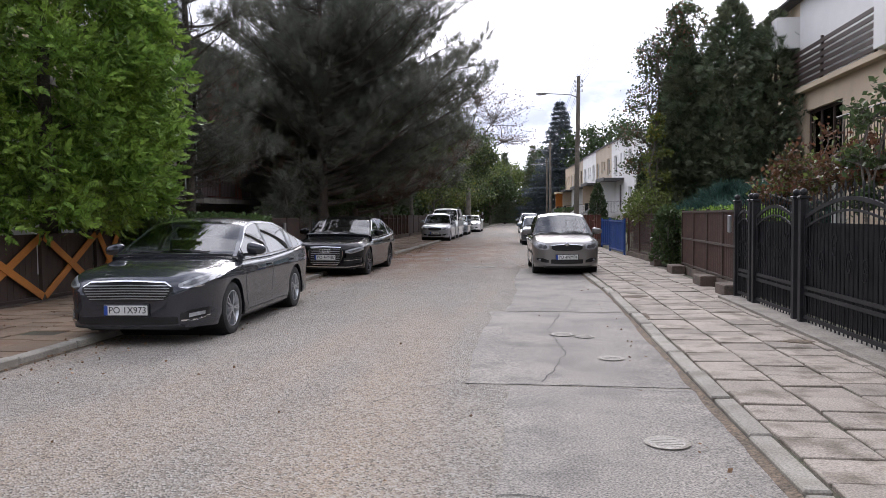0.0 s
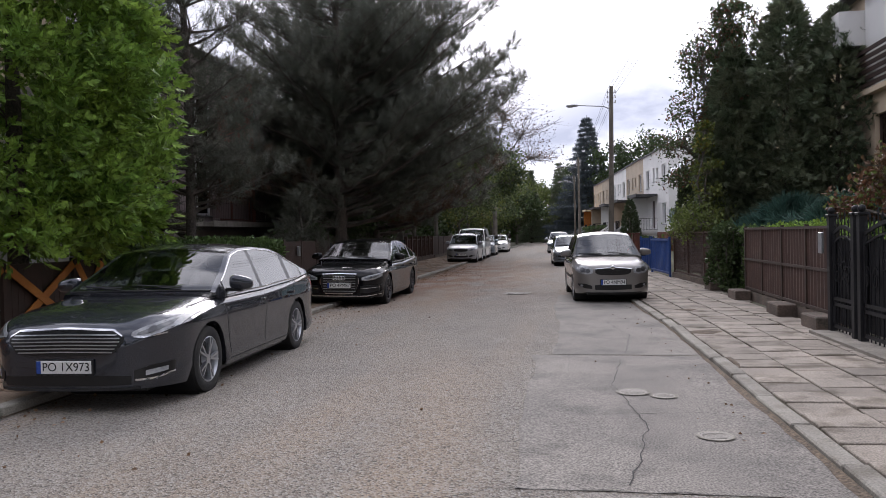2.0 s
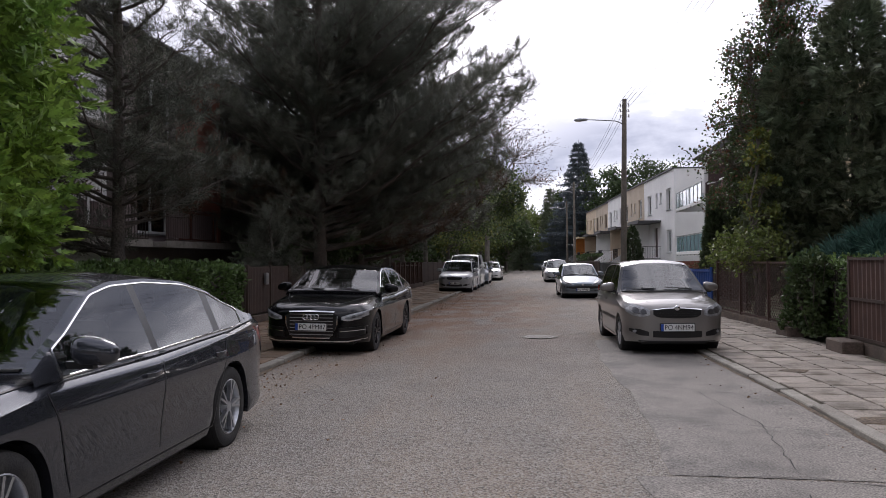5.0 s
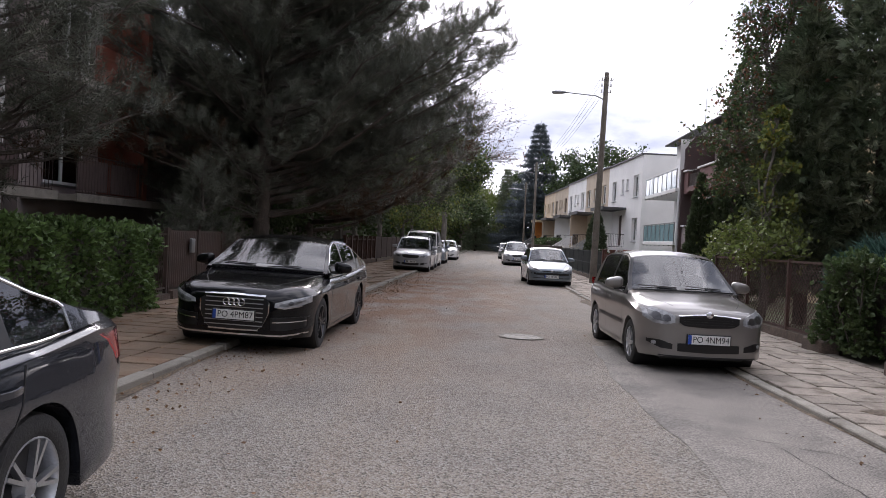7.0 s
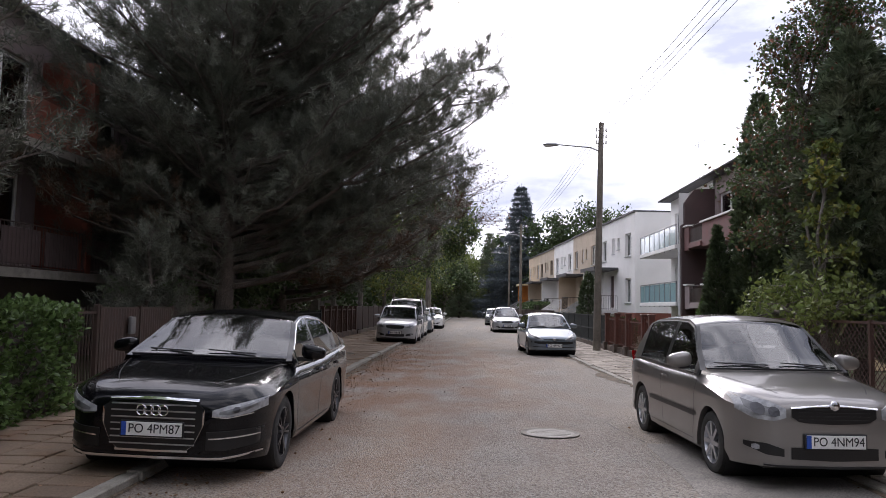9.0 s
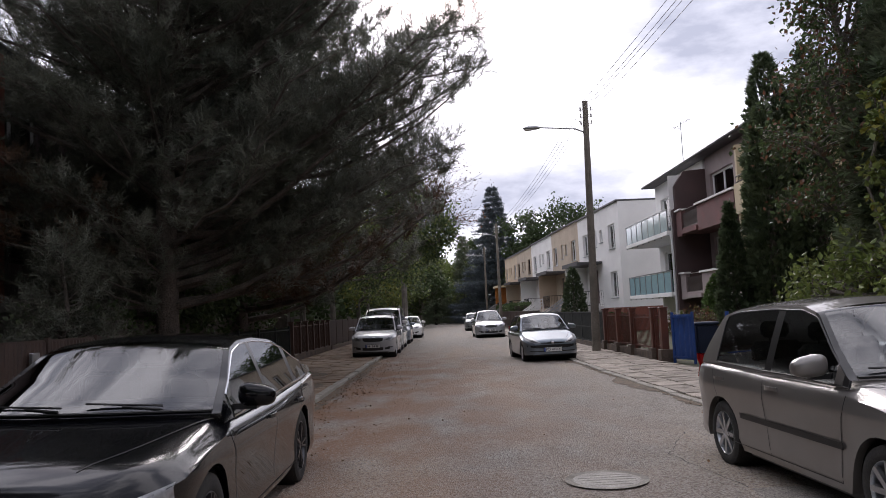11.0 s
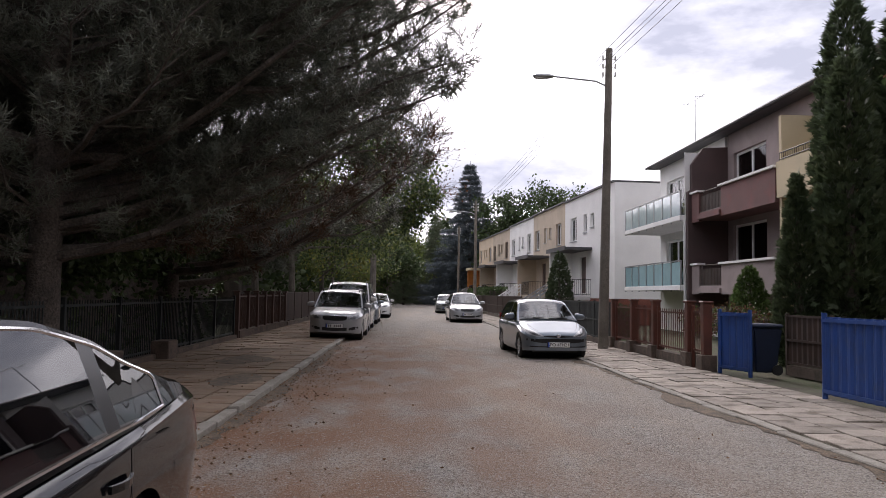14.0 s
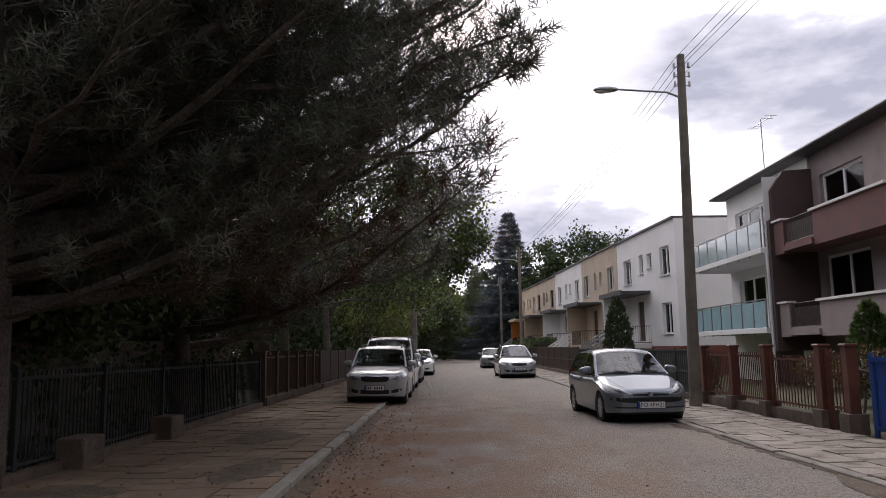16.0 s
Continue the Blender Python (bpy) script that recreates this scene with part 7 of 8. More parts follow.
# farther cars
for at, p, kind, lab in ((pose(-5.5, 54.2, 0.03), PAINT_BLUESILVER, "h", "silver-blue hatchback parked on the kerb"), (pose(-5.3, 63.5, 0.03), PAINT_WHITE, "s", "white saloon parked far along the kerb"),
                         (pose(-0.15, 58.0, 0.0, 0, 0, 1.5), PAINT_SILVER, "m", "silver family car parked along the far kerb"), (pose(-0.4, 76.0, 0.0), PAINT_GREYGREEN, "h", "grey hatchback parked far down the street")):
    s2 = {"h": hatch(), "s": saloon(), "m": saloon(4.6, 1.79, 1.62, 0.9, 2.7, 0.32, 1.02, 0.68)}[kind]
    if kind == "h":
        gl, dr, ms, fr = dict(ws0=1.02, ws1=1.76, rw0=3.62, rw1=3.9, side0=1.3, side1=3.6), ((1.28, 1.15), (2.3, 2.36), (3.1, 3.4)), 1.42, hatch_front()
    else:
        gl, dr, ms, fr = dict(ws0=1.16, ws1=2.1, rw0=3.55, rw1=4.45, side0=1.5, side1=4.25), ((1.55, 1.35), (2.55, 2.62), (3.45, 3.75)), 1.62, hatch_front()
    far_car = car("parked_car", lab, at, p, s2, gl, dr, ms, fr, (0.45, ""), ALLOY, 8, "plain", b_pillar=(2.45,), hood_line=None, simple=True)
copy_thing(far_car, pose(-11.2, 21.5, 0.0, 0, 0, 96))["label"] = "grey hatchback standing in a garden drive"


# ---- fences, gates, poles ----
def fence_line(name, label, group=""):
    return thing(name, label, "fence", group)


def sheet_fence(pts, z0, z1, material, frame_mat, label, spacing=1.4, plinth=True, vertical=0.16, name="sheet_fence"):
    """Steel sheet panels in angle frames on a low concrete plinth."""
    t = thing(name, label, "fence", at=Matrix.Translation((*pts[0], 0)))
    (xa, ya), (xb, yb) = pts
    L = math.hypot(xb - xa, yb - ya)
    n = max(1, round(L / spacing))
    d = Vector(((xb - xa) / L, (yb - ya) / L, 0))
    for k in range(n + 1):
        p = Vector((xa, ya, 0)) + d * L * k / n
        b = B()
        box(b, p.x - 0.03, p.x + 0.03, p.y - 0.03, p.y + 0.03, 0, z1 + 0.03)
        part("post", b, frame_mat, t)
    for k in range(n):
        p, q = Vector((xa, ya, 0)) + d * (L * k / n + 0.04), Vector((xa, ya, 0)) + d * (L * (k + 1) / n - 0.04)
        b = B()
        m = max(2, int((q - p).length / vertical))
        prev = None
        for i in range(m * 2 + 1):
            c = p.lerp(q, i / (m * 2))
            off = 0.008 if (i // 1) % 2 else -0.008
            cur = [b.verts.new((c.x + off, c.y, z0 + 0.05)), b.verts.new((c.x + off, c.y, z1 - 0.03)), b.verts.new((c.x + off + 0.012, c.y, z0 + 0.05)), b.verts.new((c.x + off + 0.012, c.y, z1 - 0.03))]
            if prev:
                for u, v in ((0, 1), (2, 3)):
                    b.faces.new((prev[u], prev[v], cur[v], cur[u]))
            prev = cur
        part("panel", b, material, t)
        for z in (z0 + 0.05, (z0 + z1) / 2, z1 - 0.02):
            b = B()
            bar(b, (p.x - 0.02, p.y, z), (q.x - 0.02, q.y, z), 0.045, 0.02)
            part("rail", b, frame_mat, t)
    if plinth:
        b = B()
        bar(b, (xa + 0.05, ya, z0 / 2), (xb + 0.05, yb, z0 / 2), z0, 0.16)
        part("plinth", b, PLINTH, t)
    return t


def bar_fence(pts, z0, z1, material, label, spacing=2.0, gap=0.11, post=None, post_mat=None, plinth=0.2, name="bar_fence", bw=0.016):
    t = thing(name, label, "fence", at=Matrix.Translation((*pts[0], 0)))
    (xa, ya), (xb, yb) = pts
    L = math.hypot(xb - xa, yb - ya)
    n = max(1, round(L / spacing))
    A, Bv = Vector((xa, ya, 0)), Vector((xb, yb, 0))
    ps = post or 0.035
    for k in range(n + 1):
        p = A.lerp(Bv, k / n)
        b = B()
        box(b, p.x - ps, p.x + ps, p.y - ps, p.y + ps, 0, z1 + 0.05, 0.006)
        if post:
            box(b, p.x - ps - 0.03, p.x + ps + 0.03, p.y - ps - 0.03, p.y + ps + 0.03, z1 + 0.052, z1 + 0.1, 0.01)
        part("post", b, post_mat or material, t)
    for k in range(n):
        p, q = A.lerp(Bv, (k + 0.02) / n), A.lerp(Bv, (k + 0.98) / n)
        b = B()
        for z in (z0 + 0.06, z1 - 0.08):
            bar(b, (p.x, p.y, z), (q.x, q.y, z), 0.04, 0.02)
        m = int((q - p).length / gap)
        for i in range(1, m):
            c = p.lerp(q, i / m)
            bar(b, (c.x, c.y, z0), (c.x, c.y, z1), bw, bw)
        part("railing_panel", b, material, t, kind="stuff")
    if plinth:
        b = B()
        bar(b, (xa + 0.02, ya, plinth / 2), (xb + 0.02, yb, plinth / 2), plinth, 0.2)
        part("plinth", b, PLINTH, t)
    return t


def lattice_fence(pts, z0, z1, material, label, spacing=1.9, cell=0.11, name="lattice_fence"):
    """Diamond expanded-metal mesh in angle frames."""
    t = thing(name, label, "fence", at=Matrix.Translation((*pts[0], 0)))
    (xa, ya), (xb, yb) = pts
    L = math.hypot(xb - xa, yb - ya)
    n = max(1, round(L / spacing))
    A, Bv = Vector((xa, ya, 0)), Vector((xb, yb, 0))
    for k in range(n + 1):
        p = A.lerp(Bv, k / n)
        b = B()
        box(b, p.x - 0.03, p.x + 0.03, p.y - 0.03, p.y + 0.03, 0, z1 + 0.04)
        part("post", b, material, t)
    for k in range(n):
        p, q = A.lerp(Bv, (k + 0.015) / n), A.lerp(Bv, (k + 0.985) / n)
        w, h = (q - p).length, z1 - z0
        for z in (z0, z1):
            b = B()
            bar(b, (p.x, p.y, z), (q.x, q.y, z), 0.04, 0.03)
            part("rail", b, material, t)
        b = B()
        m = int((w + h) / cell)
        for i in range(m):
            c = i * cell
            for sg in (0, 1):
                u0, u1 = max(0, c - h), min(w, c)
                v0, v1 = c - u0, c - u1
                if u1 - u0 < 0.02:
                    continue
                if sg:
                    v0, v1 = h - v0, h - v1
                a, e = p.lerp(q, u0 / w), p.lerp(q, u1 / w)
                bar(b, (a.x, a.y, z0 + v0), (e.x, e.y, z0 + v1), 0.012, 0.006)
        part("mesh", b, material, t, kind="stuff")
    b = B()
    bar(b, (xa + 0.02, ya, z0 / 2 - 0.02), (xb + 0.02, yb, z0 / 2 - 0.02), z0 - 0.04, 0.2)
    part("plinth", b, PLINTH, t)
    return t


def orange_fence():
    t = thing("cross_braced_fence", "dark framed fence with orange crossed boards", "fence", at=Matrix.Translation((-8.5, 12, 0)))
    x = -8.5
    ys = [6.6, 8.4, 10.25, 12.1, 13.75, 14.55]
    for y in ys:
        b = B()
        box(b, x - 0.035, x + 0.035, y - 0.035, y + 0.035, 0, 1.3)
        part("post", b, BROWN_D, t)
    for y0, y1 in zip(ys, ys[1:]):
        for z in (0.14, 1.22):
            b = B()
            bar(b, (x, y0, z), (x, y1, z), 0.05, 0.04)
            part("rail", b, BROWN_D, t)
        # added near-solid backing; its dark colour stands in for the darkness behind the posts
        for i in range(1, 12):
            y = y0 + (y1 - y0) * i / 12
            b = B()
            bar(b, (x - 0.03, y, 0.15), (x - 0.03, y, 1.2), (y1 - y0) / 12 - 0.006, 0.012)
            part("dark_board", b, BROWN_D, t)
        for a, e in ((0.16, 1.2), (1.2, 0.16)):
            b = B()
            bar(b, (x + 0.03 + (0.012 if a > 1 else 0), y0 + 0.04, a), (x + 0.03 + (0.012 if a > 1 else 0), y1 - 0.04, e), 0.13, 0.02)
            part("cross_board", b, ORANGE, t)
    b = B()
    box(b, x - 0.1, x + 0.08, 6.5, 14.7, 0, 0.1)
    part("plinth", b, PLINTH, t)


def black_gate():
    """Wrought-iron double gate and wicket with spear tops and a swept top rail."""
    x = 3.45
    t = thing("wrought_iron_gate", "black wrought-iron gate with arched top and spear finials", "gate", at=Matrix.Translation((x, 9, 0)))
    posts = [4.2, 7.25, 10.05, 10.3, 12.1, 12.3, 13.15]
    for y in posts:
        b = B()
        box(b, x - 0.05, x + 0.05, y - 0.05, y + 0.05, 0.0, 1.66, 0.006)
        box(b, x - 0.065, x + 0.065, y - 0.065, y + 0.065, 1.662, 1.70, 0.006)
        bmesh.ops.create_uvsphere(b, u_segments=10, v_segments=8, radius=0.05, matrix=Matrix.Translation((x, y, 1.745)))
        part("post", b, BLACK_IRON, t)

    def leaf_panel(y0, y1, arch):
        b = B()
        top = lambda u: 1.42 + arch * math.sin(math.pi * u)
        for y in (y0 + 0.085, y1 - 0.085):
            bar(b, (x, y, 0.16), (x, y, 1.44), 0.045, 0.03)
        for z in (0.16, 0.46, 0.54):
            bar(b, (x, y0 + 0.07, z), (x, y1 - 0.07, z), 0.045, 0.03)
        pts = [(x, y0 + 0.07 + (y1 - y0 - 0.14) * i / 14, top(i / 14)) for i in range(15)]
        for a, e in zip(pts, pts[1:]):
            bar(b, a, e, 0.045, 0.03)
        for a, e in zip(pts, pts[1:]):
            bar(b, (a[0], a[1], a[2] - 0.13), (e[0], e[1], e[2] - 0.13), 0.025, 0.02)
        fr = part("gate_leaf", b, BLACK_IRON, t)
        b = B()
        n = int((y1 - y0) / 0.115)
        for i in range(1, n):
            u = i / n
            y = y0 + (y1 - y0) * u
            zt = top(u) + (0.14 if i % 2 else 0.07)
            tube(b, (x, y, 0.1), (x, y, zt), 0.009, n=5)
            tube(b, (x, y, zt), (x, y, zt + 0.07), 0.02, 0.002, n=5)
            if i % 2:
                tube(b, (x, y + 0.055, 0.16), (x, y + 0.055, 0.54), 0.007, n=4, cap=False)
        part("spear_bar", b, BLACK_IRON, fr, kind="stuff")
        b = B()
        for i in range(n - 1):
            c = y0 + (y1 - y0) * (i + 1) / n
            for zc, rr in ((0.5, 0.036),):
                p = [(x, c + rr * math.cos(q), zc + rr * math.sin(q)) for q in np.linspace(0, 2 * math.pi, 11)]
                for a, e in zip(p, p[1:]):
                    tube(b, a, e, 0.006, n=4, cap=False)
        for i in range(7):
            c = y0 + (y1 - y0) * (i + 0.5) / 7
            z = 0.95 + 0.14 * math.sin(i * 2.0)
            p = [(x, c + (0.02 + 0.008 * q) * math.cos(q), z + (0.02 + 0.016 * q) * math.sin(q)) for q in np.linspace(0, 9, 26)]
            for a, e in zip(p, p[1:]):
                bar(b, a, e, 0.014, 0.012)
        part("scrollwork", b, BLACK_IRON, fr, kind="stuff")
        b = B()
        box(b, x + 0.03, x + 0.036, y0 + 0.08, y1 - 0.08, 0.2, 1.36)
        part("privacy_sheet", b, BLACK_IRON, fr)

    for y0, y1, a in ((4.2, 7.25, 0.22), (7.25, 10.05, 0.22), (10.3, 12.1, 0.16), (12.3, 13.15, 0.1)):
        leaf_panel(y0, y1, a)
    b = B()
    box(b, x - 0.09, x - 0.05, 13.3, 13.45, 1.15, 1.45, 0.01)
    part("letter_box", b, STEEL, t)
    b = B()
    box(b, x - 0.3, x + 0.2, 3.0, 13.2, 0.0, 0.085)
    part("threshold", b, CONCRETE, t)


orange_fence()
black_gate()
F = fence_r
sheet_fence(((3.62, 13.45), (3.68, 18.9)), 0.22, 1.54, BROWN, BROWN_D, "brown corrugated steel fence on a concrete plinth", 1.35)
for y in (13.7, 15.6, 18.6, 21.2):
    b = B()
    box(b, 3.3, 3.62, y - 0.35, y + 0.35, 0.0, 0.24, 0.02)
    solo("concrete_block", b, PLINTH, "weathered concrete block at the fence foot", "concrete block", "fence foot blocks")
lattice_fence(((3.66, 21.0), (3.35, 26.6)), 0.24, 1.45, BROWN, "brown diamond-mesh fence on a concrete plinth", 1.9)


def blue_gates():
    t = thing("blue_sheet_gate", "bright blue corrugated steel gate leaf", "gate", "blue gates", at=Matrix.Translation((3.0, 28, 0)))

    def leafp(p, q, z0, z1):
        b = B()
        p, q = Vector((*p, 0)), Vector((*q, 0))
        m = int((q - p).length / 0.045)
        prev = None
        for i in range(m + 1):
            c = p.lerp(q, i / m)
            o = (0.012, 0.012, -0.012, -0.012)[i % 4]
            cur = [b.verts.new((c.x + o, c.y, z0)), b.verts.new((c.x + o, c.y, z1)), b.verts.new((c.x + o + 0.02, c.y, z0)), b.verts.new((c.x + o + 0.02, c.y, z1))]
            if prev:
                b.faces.new((prev[0], prev[1], cur[1], cur[0]))
                b.faces.new((prev[2], prev[3], cur[3], cur[2]))
                b.faces.new((prev[1], prev[3], cur[3], cur[1]))
            prev = cur
        part("gate_sheet", b, BLUE, t)
        for z in (z0 + 0.05, z1 - 0.05):
            b = B()
            bar(b, (p.x - 0.03, p.y, z), (q.x - 0.03, q.y, z), 0.05, 0.03)
            part("gate_rail", b, BLUE, t)
        for e in (p, q):
            b = B()
            tube(b, (e.x, e.y, 0), (e.x, e.y, z1 + 0.06), 0.04, n=10)
            part("gate_post", b, BLUE, t)
    leafp((3.22, 26.75), (3.02, 29.6), 0.12, 1.26)
    leafp((3.32, 32.7), (3.05, 33.45), 0.12, 1.24)


blue_gates()


def wheelie_bin(x, y, body, label):
    t = thing("wheelie_bin", label, "bin", "wheelie bins", at=Matrix.Translation((x, y, 0.05)))
    b = B()
    vs = [b.verts.new((x + sx * w, y + sy * w, z)) for z, w in ((0.1, 0.21), (0.95, 0.29)) for sx, sy in ((-1, -1), (1, -1), (1, 1), (-1, 1))]
    for f in ((0, 3, 2, 1), (4, 5, 6, 7), (0, 1, 5, 4), (1, 2, 6, 5), (2, 3, 7, 6), (3, 0, 4, 7)):
        b.faces.new([vs[i] for i in f])
    bmesh.ops.bevel(b, geom=b.edges[:], offset=0.03, segments=2, affect="EDGES")
    part("body", b, body, t)
    b = B()
    box(b, x - 0.32, x + 0.3, y - 0.3, y + 0.3, 0.955, 1.03, 0.025)
    part("lid", b, body, t)
    b = B()
    box(b, x - 0.293, x - 0.27, y - 0.1, y + 0.1, 0.42, 0.68)
    part("sticker", b, PLATE, t, "pale paper sticker")
    for yy in (-0.24, 0.24):
        b = B()
        tube(b, (x + 0.2, y + yy - 0.03, 0.15), (x + 0.2, y + yy + 0.03, 0.15), 0.1, n=14)
        part("wheel", b, TRIM_DARK, t)


TRIM_DARK = mat("bin_wheel_rubber", (0.02, 0.02, 0.02), 0.8, bump=0)
BIN_BLUE = mat("navy_bin_plastic", (0.013, 0.022, 0.05), 0.5, bump=0.05)
wheelie_bin(3.72, 33.1, BIN_BLUE, "dark navy wheelie bin with a pale sticker")
sheet_fence(((4.75, 29.2), (4.45, 33.5)), 0.2, 1.2, BROWN_D, BROWN_D, "dark brown sheet fence behind the bin", 1.4)


def gatepost(x, y, h, w=0.16, material=None):
    b = B()
    box(b, x - w, x + w, y - w, y + w, 0, 0.35, 0.01)
    t = thing("fence_pillar", "red-brown painted fence pillar on a brick foot", "pillar", "fence pillars", at=Matrix.Translation((x, y, 0)))
    part("foot", b, PLINTH, t)
    b = B()
    box(b, x - w * 0.55, x + w * 0.55, y - w * 0.55, y + w * 0.55, 0.35, h, 0.006)
    part("shaft", b, material or RED_BROWN, t)
    b = B()
    box(b, x - w * 0.7, x + w * 0.7, y - w * 0.7, y + w * 0.7, h, h + 0.05, 0.012)
    part("cap", b, material or RED_BROWN, t)


for y in (33.9, 34.75, 36.9, 38.6, 40.4):
    gatepost(2.95 - 0.02 * (y - 34), y, 1.4)
bar_fence(((2.95, 34.05), (2.94, 34.6)), 0.35, 1.3, RED_BROWN, "red-brown bar wicket beside pillars", 0.6, 0.09, plinth=0)
bar_fence(((2.93, 34.95), (2.9, 36.7)), 0.3, 1.25, RED_BROWN, "red-brown iron bar fence", 1.8, 0.12, plinth=0.25)
bar_fence(((2.9, 37.1), (2.84, 40.2)), 0.3, 1.3, RED_BROWN, "red-brown iron bar fence", 1.6, 0.09, plinth=0.25)
GREEN_D = mat("dark_green_fence_paint", (0.016, 0.021, 0.021), 0.85, (0.024, 0.028, 0.027), 3, 80, 0.15, 0.1)
sheet_fence(((2.82, 40.6), (2.68, 57.5)), 0.2, 1.35, GREEN_D, GREEN_D, "dark green-grey sheet fence along the gardens", 2.1)
sheet_fence(((2.66, 57.8), (2.3, 104.0)), 0.2, 1.45, BROWN_D, BROWN_D, "long brown garden fence of the row houses", 2.6)
bar_fence(((-8.33, 21.75), (-8.35, 23.3)), 0.25, 1.46, BROWN_D, "brown bar wicket gate beside the hedge", 1.5, 0.09, plinth=0.2)
sheet_fence(((-8.35, 23.4), (-8.4, 27.9)), 0.25, 1.46, BROWN_D, BROWN_D, "dark brown sheet gate and fence", 1.5, vertical=0.1)
b = B()
box(b, -8.3, -8.24, 24.3, 24.48, 1.0, 1.3, 0.01)
solo("intercom", b, STEEL, "grey intercom box on the brown gate", "intercom")
bar_fence(((-8.42, 28.2), (-8.42, 41.4)), 0.2, 1.32, GREEN_D, "dark bar fence under the pines", 2.2, 0.1, plinth=0.2)
for y in (31.6, 34.6):
    b = B()
    box(b, -8.42, -8.05, y - 0.3, y + 0.3, 0.05, 0.46, 0.02)
    solo("concrete_block", b, PLINTH, "weathered concrete block at the fence foot", "concrete block", "fence foot blocks")
bar_fence(((-8.4, 41.7), (-8.4, 50.2)), 0.25, 1.42, BROWN, "brown framed iron fence with square posts", 1.4, 0.09, 0.08, BROWN, 0.3)
sheet_fence(((-8.4, 50.5), (-8.3, 75.0)), 0.25, 1.5, BROWN_D, BROWN_D, "brown sheet fence along the footway", 2.2)
bar_fence(((-8.3, 75.2), (-8.2, 130.0)), 0.25, 1.5, BROWN_D, "far brown garden fence", 3.0, 0.25, plinth=0.25)


def utility_pole(x, y, h, lean, arm, label, lamp=True):
    t = thing("utility_pole", label, "utility pole", "utility poles", at=Matrix.Translation((x, y, 0)))
    b = B()
    tube(b, (x, y, 0), (x + lean, y, h), 0.145, 0.095, n=14)
    part("shaft", b, WOOD_POLE, t)
    xt = x + lean
    if lamp:
        b = B()
        zl = h - 0.95
        pts = [(xt, y, zl - 0.35), (xt - 0.12, y, zl - 0.12), (xt - 0.4, y, zl), (xt + arm * 0.75, y, zl + 0.1)]
        limb(b, [Vector(p) for p in pts], 0.03, 0.025, 8)
        part("lamp_arm", b, STEEL, t)
        b = B()
        bmesh.ops.create_uvsphere(b, u_segments=14, v_segments=8, radius=1, matrix=Matrix.Translation((xt + arm * 0.88, y, zl + 0.1)) @ Matrix.Diagonal((0.32, 0.11, 0.075, 1)))
        for f in b.faces:
            f.smooth = True
        part("lamp_head", b, STEEL, t, "grey street lamp head")
        b = B()
        bmesh.ops.create_uvsphere(b, u_segments=12, v_segments=6, radius=1, matrix=Matrix.Translation((xt + arm * 0.93, y, zl + 0.055)) @ Matrix.Diagonal((0.18, 0.08, 0.05, 1)))
        part("lamp_lens", b, PLATE_W, t)
    for k in range(6):
        b = B()
        z, sg = h - 0.25 - 0.24 * (k // 2), 1 if k % 2 else -1
        tube(b, (xt, y, z - 0.06), (xt + sg * 0.18, y, z - 0.06), 0.01, n=5)
        tube(b, (xt + sg * 0.18, y, z - 0.08), (xt + sg * 0.18, y, z + 0.05), 0.035, 0.025, n=8)
        part("insulator", b, PLATE_W, t, "pale ceramic insulator")
    return t


PLATE_W = mat("ceramic_white", (0.6, 0.58, 0.55), 0.3, bump=0)
utility_pole(2.28, 39.6, 8.62, 0.16, -2.15, "tall weathered utility pole with a street lamp arm")
utility_pole(1.9, 78.0, 9.0, 0.0, -2.1, "weathered utility pole with a street lamp arm")
utility_pole(2.0, 101.0, 9.0, 0.0, -2.1, "distant utility pole with a street lamp arm")
utility_pole(3.4, -3.0, 8.8, 0.0, -2.0, "weathered utility pole with a street lamp arm")


def wires():
    spans = [((3.4, -3.0, 8.7), (2.44, 39.6, 8.5)), ((2.44, 39.6, 8.5), (1.9, 78, 8.8)), ((1.9, 78, 8.8), (2.0, 101, 8.8))]
    for p, q in spans:
        for k in range(4):
            cu = bpy.data.curves.new("overhead_wire", "CURVE")
            cu.dimensions, cu.bevel_depth, cu.bevel_resolution = "3D", 0.007, 1
            sp = cu.splines.new("POLY")
            n = 24
            sp.points.add(n)
            dx, dz = (-0.18, 0.18)[k % 2], -0.24 * (k // 2)
            for i in range(n + 1):
                u = i / n
                c = Vector(p).lerp(Vector(q), u)
                sp.points[i].co = (c.x + dx, c.y, c.z + dz - 0.55 * 4 * u * (1 - u), 1)
            cu.materials.append(BLACK_IRON)
            tagged(new("overhead_wire", cu), "thin dark overhead wire between poles", "wire", "overhead wires")


wires()


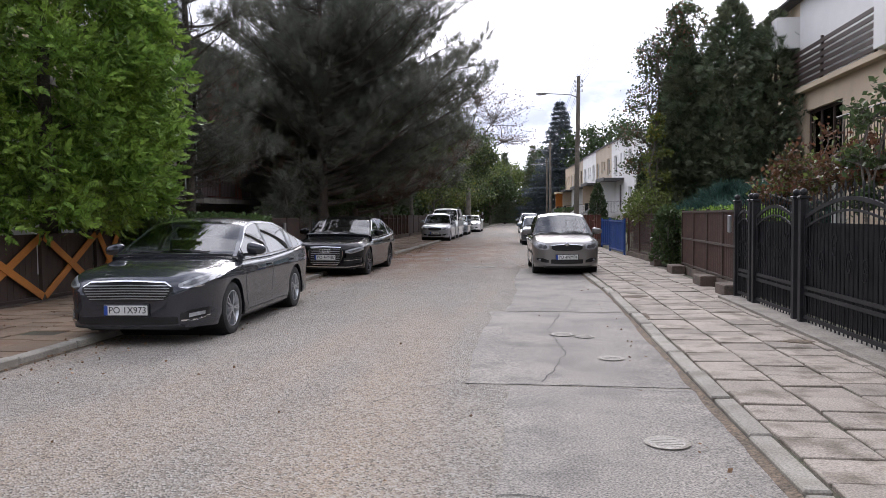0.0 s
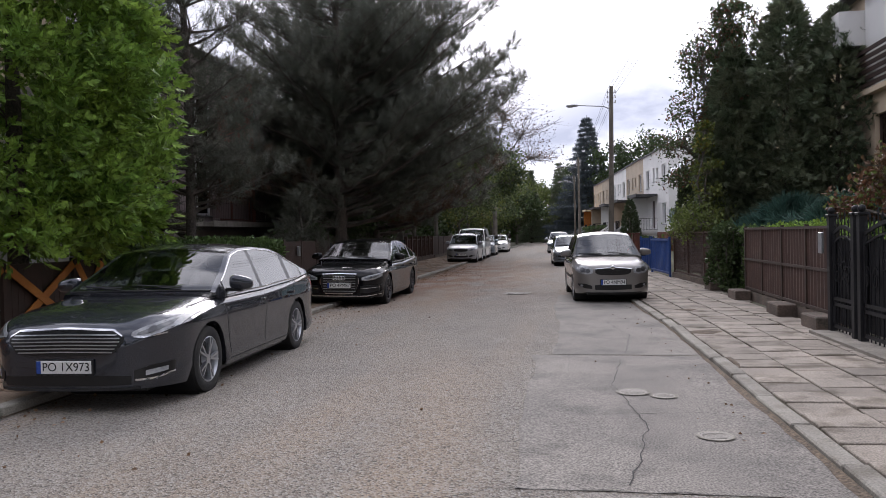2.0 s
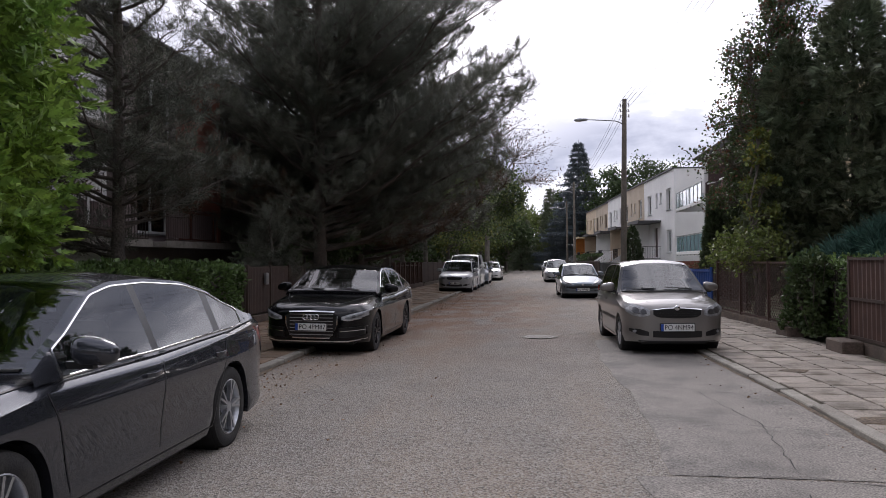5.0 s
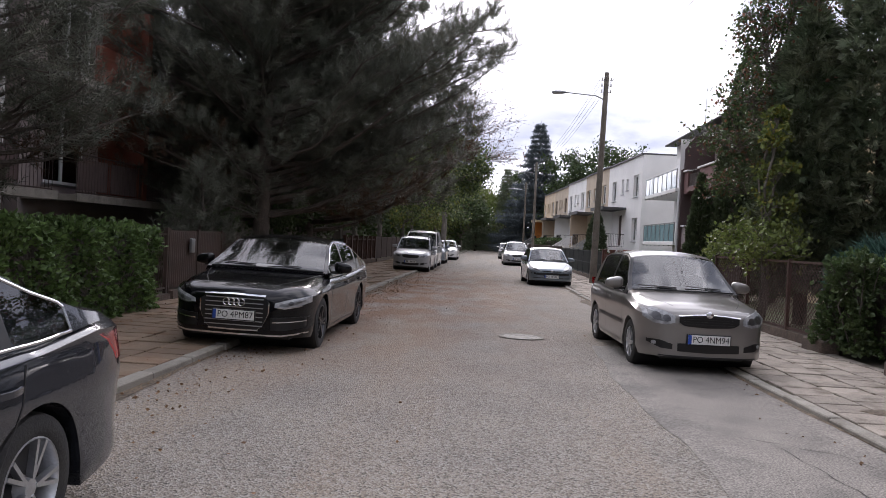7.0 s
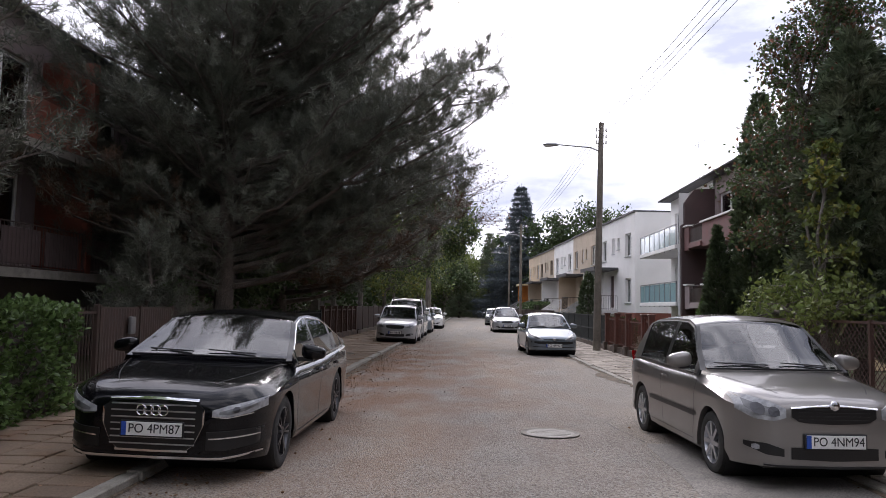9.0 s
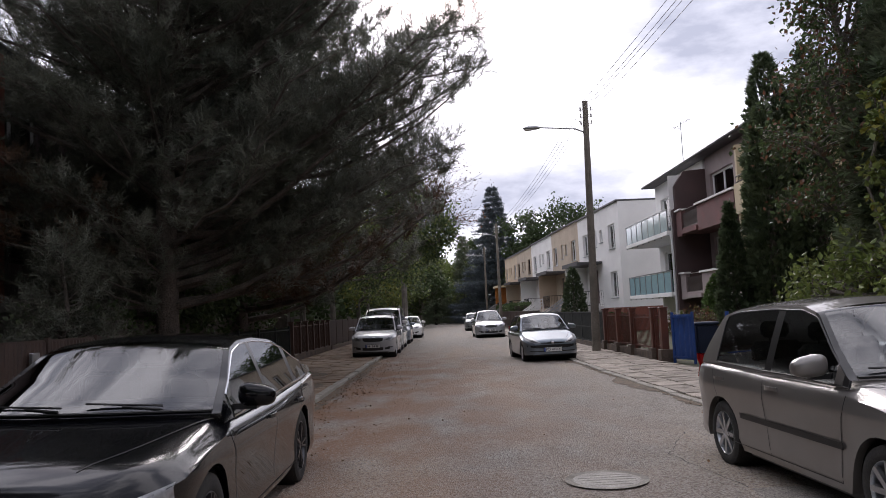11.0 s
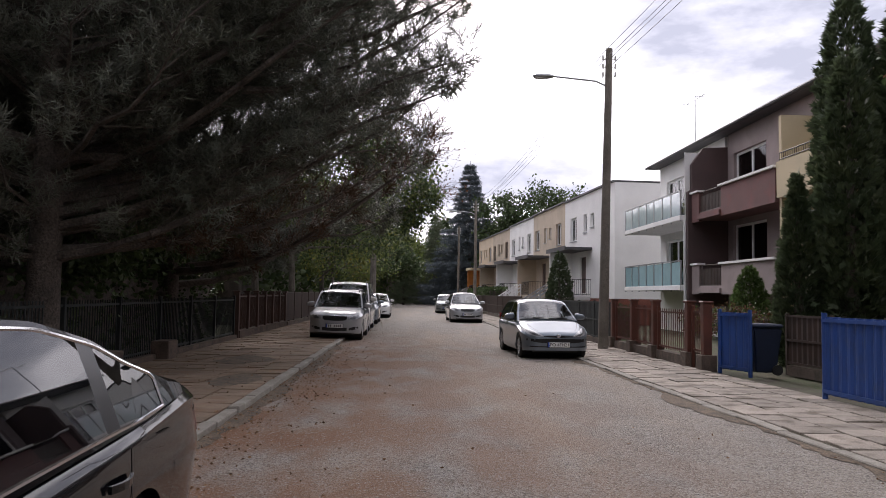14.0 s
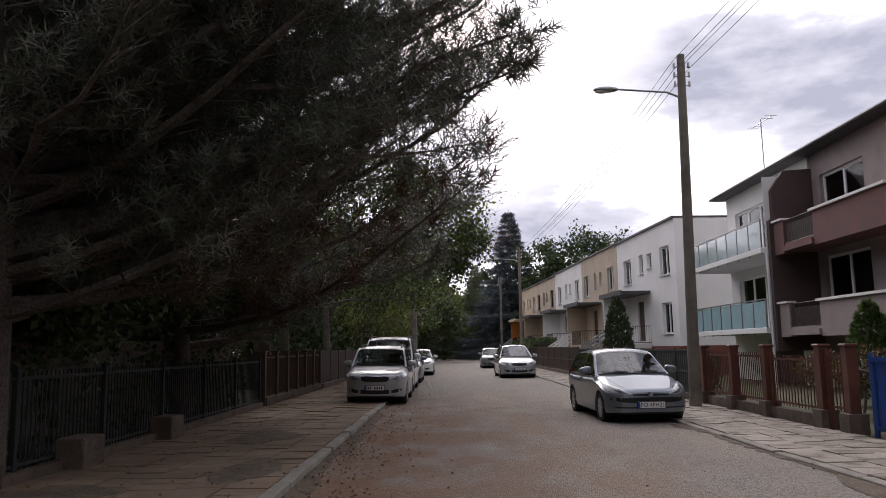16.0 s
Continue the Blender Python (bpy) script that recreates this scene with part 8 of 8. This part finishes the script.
def litter():
    """Fallen leaves and needles, thick along the kerb under the pine."""
    r = np.random.RandomState(200)
    n = 5200
    y = np.concatenate([r.normal(31, 8, n // 2), r.uniform(2, 60, n - n // 2)])
    x = np.where(r.rand(n) < 0.55, KERB_L + np.abs(r.normal(0, 0.5, n)), np.where(r.rand(n) < 0.5, r.uniform(FENCE_L, KERB_L, n), np.where(r.rand(n) < 0.12, r.uniform(-5, 1.2, n), np.where(r.rand(n) < 0.6, KERB_L + np.abs(r.normal(0, 1.0, n)), 1.2 - np.abs(r.normal(0, 0.2, n))))))
    keep = (y > 1) & (y < 70)
    x, y = x[keep], y[keep]
    z = np.where(x < KERB_L - 0.13, 0.098, np.where(x < KERB_L, 0.108, np.where(x > 0.7, 0.014, 0.028)))
    P = np.stack([x, y, z], 1)
    A = np.stack([r.normal(0, 1, len(x)), r.normal(0, 1, len(x)), np.abs(r.normal(0, 0.15, len(x)))], 1)
    ob = new("fallen_leaves", tri_mesh("fallen_leaves", scatter(leaf(0.032, 0.012), P, A, r.uniform(0.4, 1.4, len(x)), r), FALLEN))
    tagged(ob, "brown fallen leaves and needles on the ground", "fallen leaves", kind="stuff")


litter()


def bicycle(x, y, lean_label):
    """A bicycle standing along the fence, wheels in the plane x."""
    t = thing("bicycle", lean_label, "bicycle", at=Matrix.Translation((x, y, 0)))
    for dy in (0.0, 1.02):
        b = B()
        ring = [Vector((x, y + dy + 0.33 * math.cos(a), 0.34 + 0.33 * math.sin(a))) for a in np.linspace(0, 2 * math.pi, 29)]
        for p, q in zip(ring, ring[1:]):
            tube(b, p, q, 0.018, n=6, cap=False)
        for a in np.linspace(0, 2 * math.pi, 15)[:-1]:
            tube(b, (x, y + dy, 0.34), (x, y + dy + 0.32 * math.cos(a), 0.34 + 0.32 * math.sin(a)), 0.002, n=3, cap=False)
        part("wheel", b, BLACK_IRON, t)
    b = B()
    P = {"r": (x, y, 0.34), "b": (x, y + 0.42, 0.30), "s": (x, y + 0.3, 0.82), "h": (x, y + 0.82, 0.85), "f": (x, y + 1.02, 0.34), "t": (x, y + 0.79, 0.98)}
    for i, j in (("r", "b"), ("r", "s"), ("b", "s"), ("b", "h"), ("s", "h"), ("h", "f"), ("h", "t")):
        tube(b, P[i], P[j], 0.016, n=6)
    part("frame", b, STEEL, t)
    b = B()
    tube(b, (x - 0.28, y + 0.72, 1.0), (x + 0.28, y + 0.72, 1.0), 0.013, n=6)
    part("handlebar", b, STEEL, t)
    b = B()
    box(b, x - 0.08, x + 0.08, y + 0.15, y + 0.42, 0.86, 0.93, 0.025)
    part("saddle", b, BLACK_IRON, t)


bicycle(4.05, 21.3, "grey bicycle leaning behind the mesh fence")
b = B()
bmesh.ops.create_icosphere(b, subdivisions=3, radius=0.27, matrix=Matrix.Translation((4.15, 21.1, 0.95)) @ Matrix.Diagonal((0.8, 1.0, 0.75, 1)))
for v in b.verts:
    v.co += v.co.normalized() * 0 + Vector(noise.noise_vector(v.co * 5)) * 0.05
solo("blue_bundle", b, BLUE, "bright blue plastic bundle behind the mesh fence", "bundle")


kerbstones()
slabs()
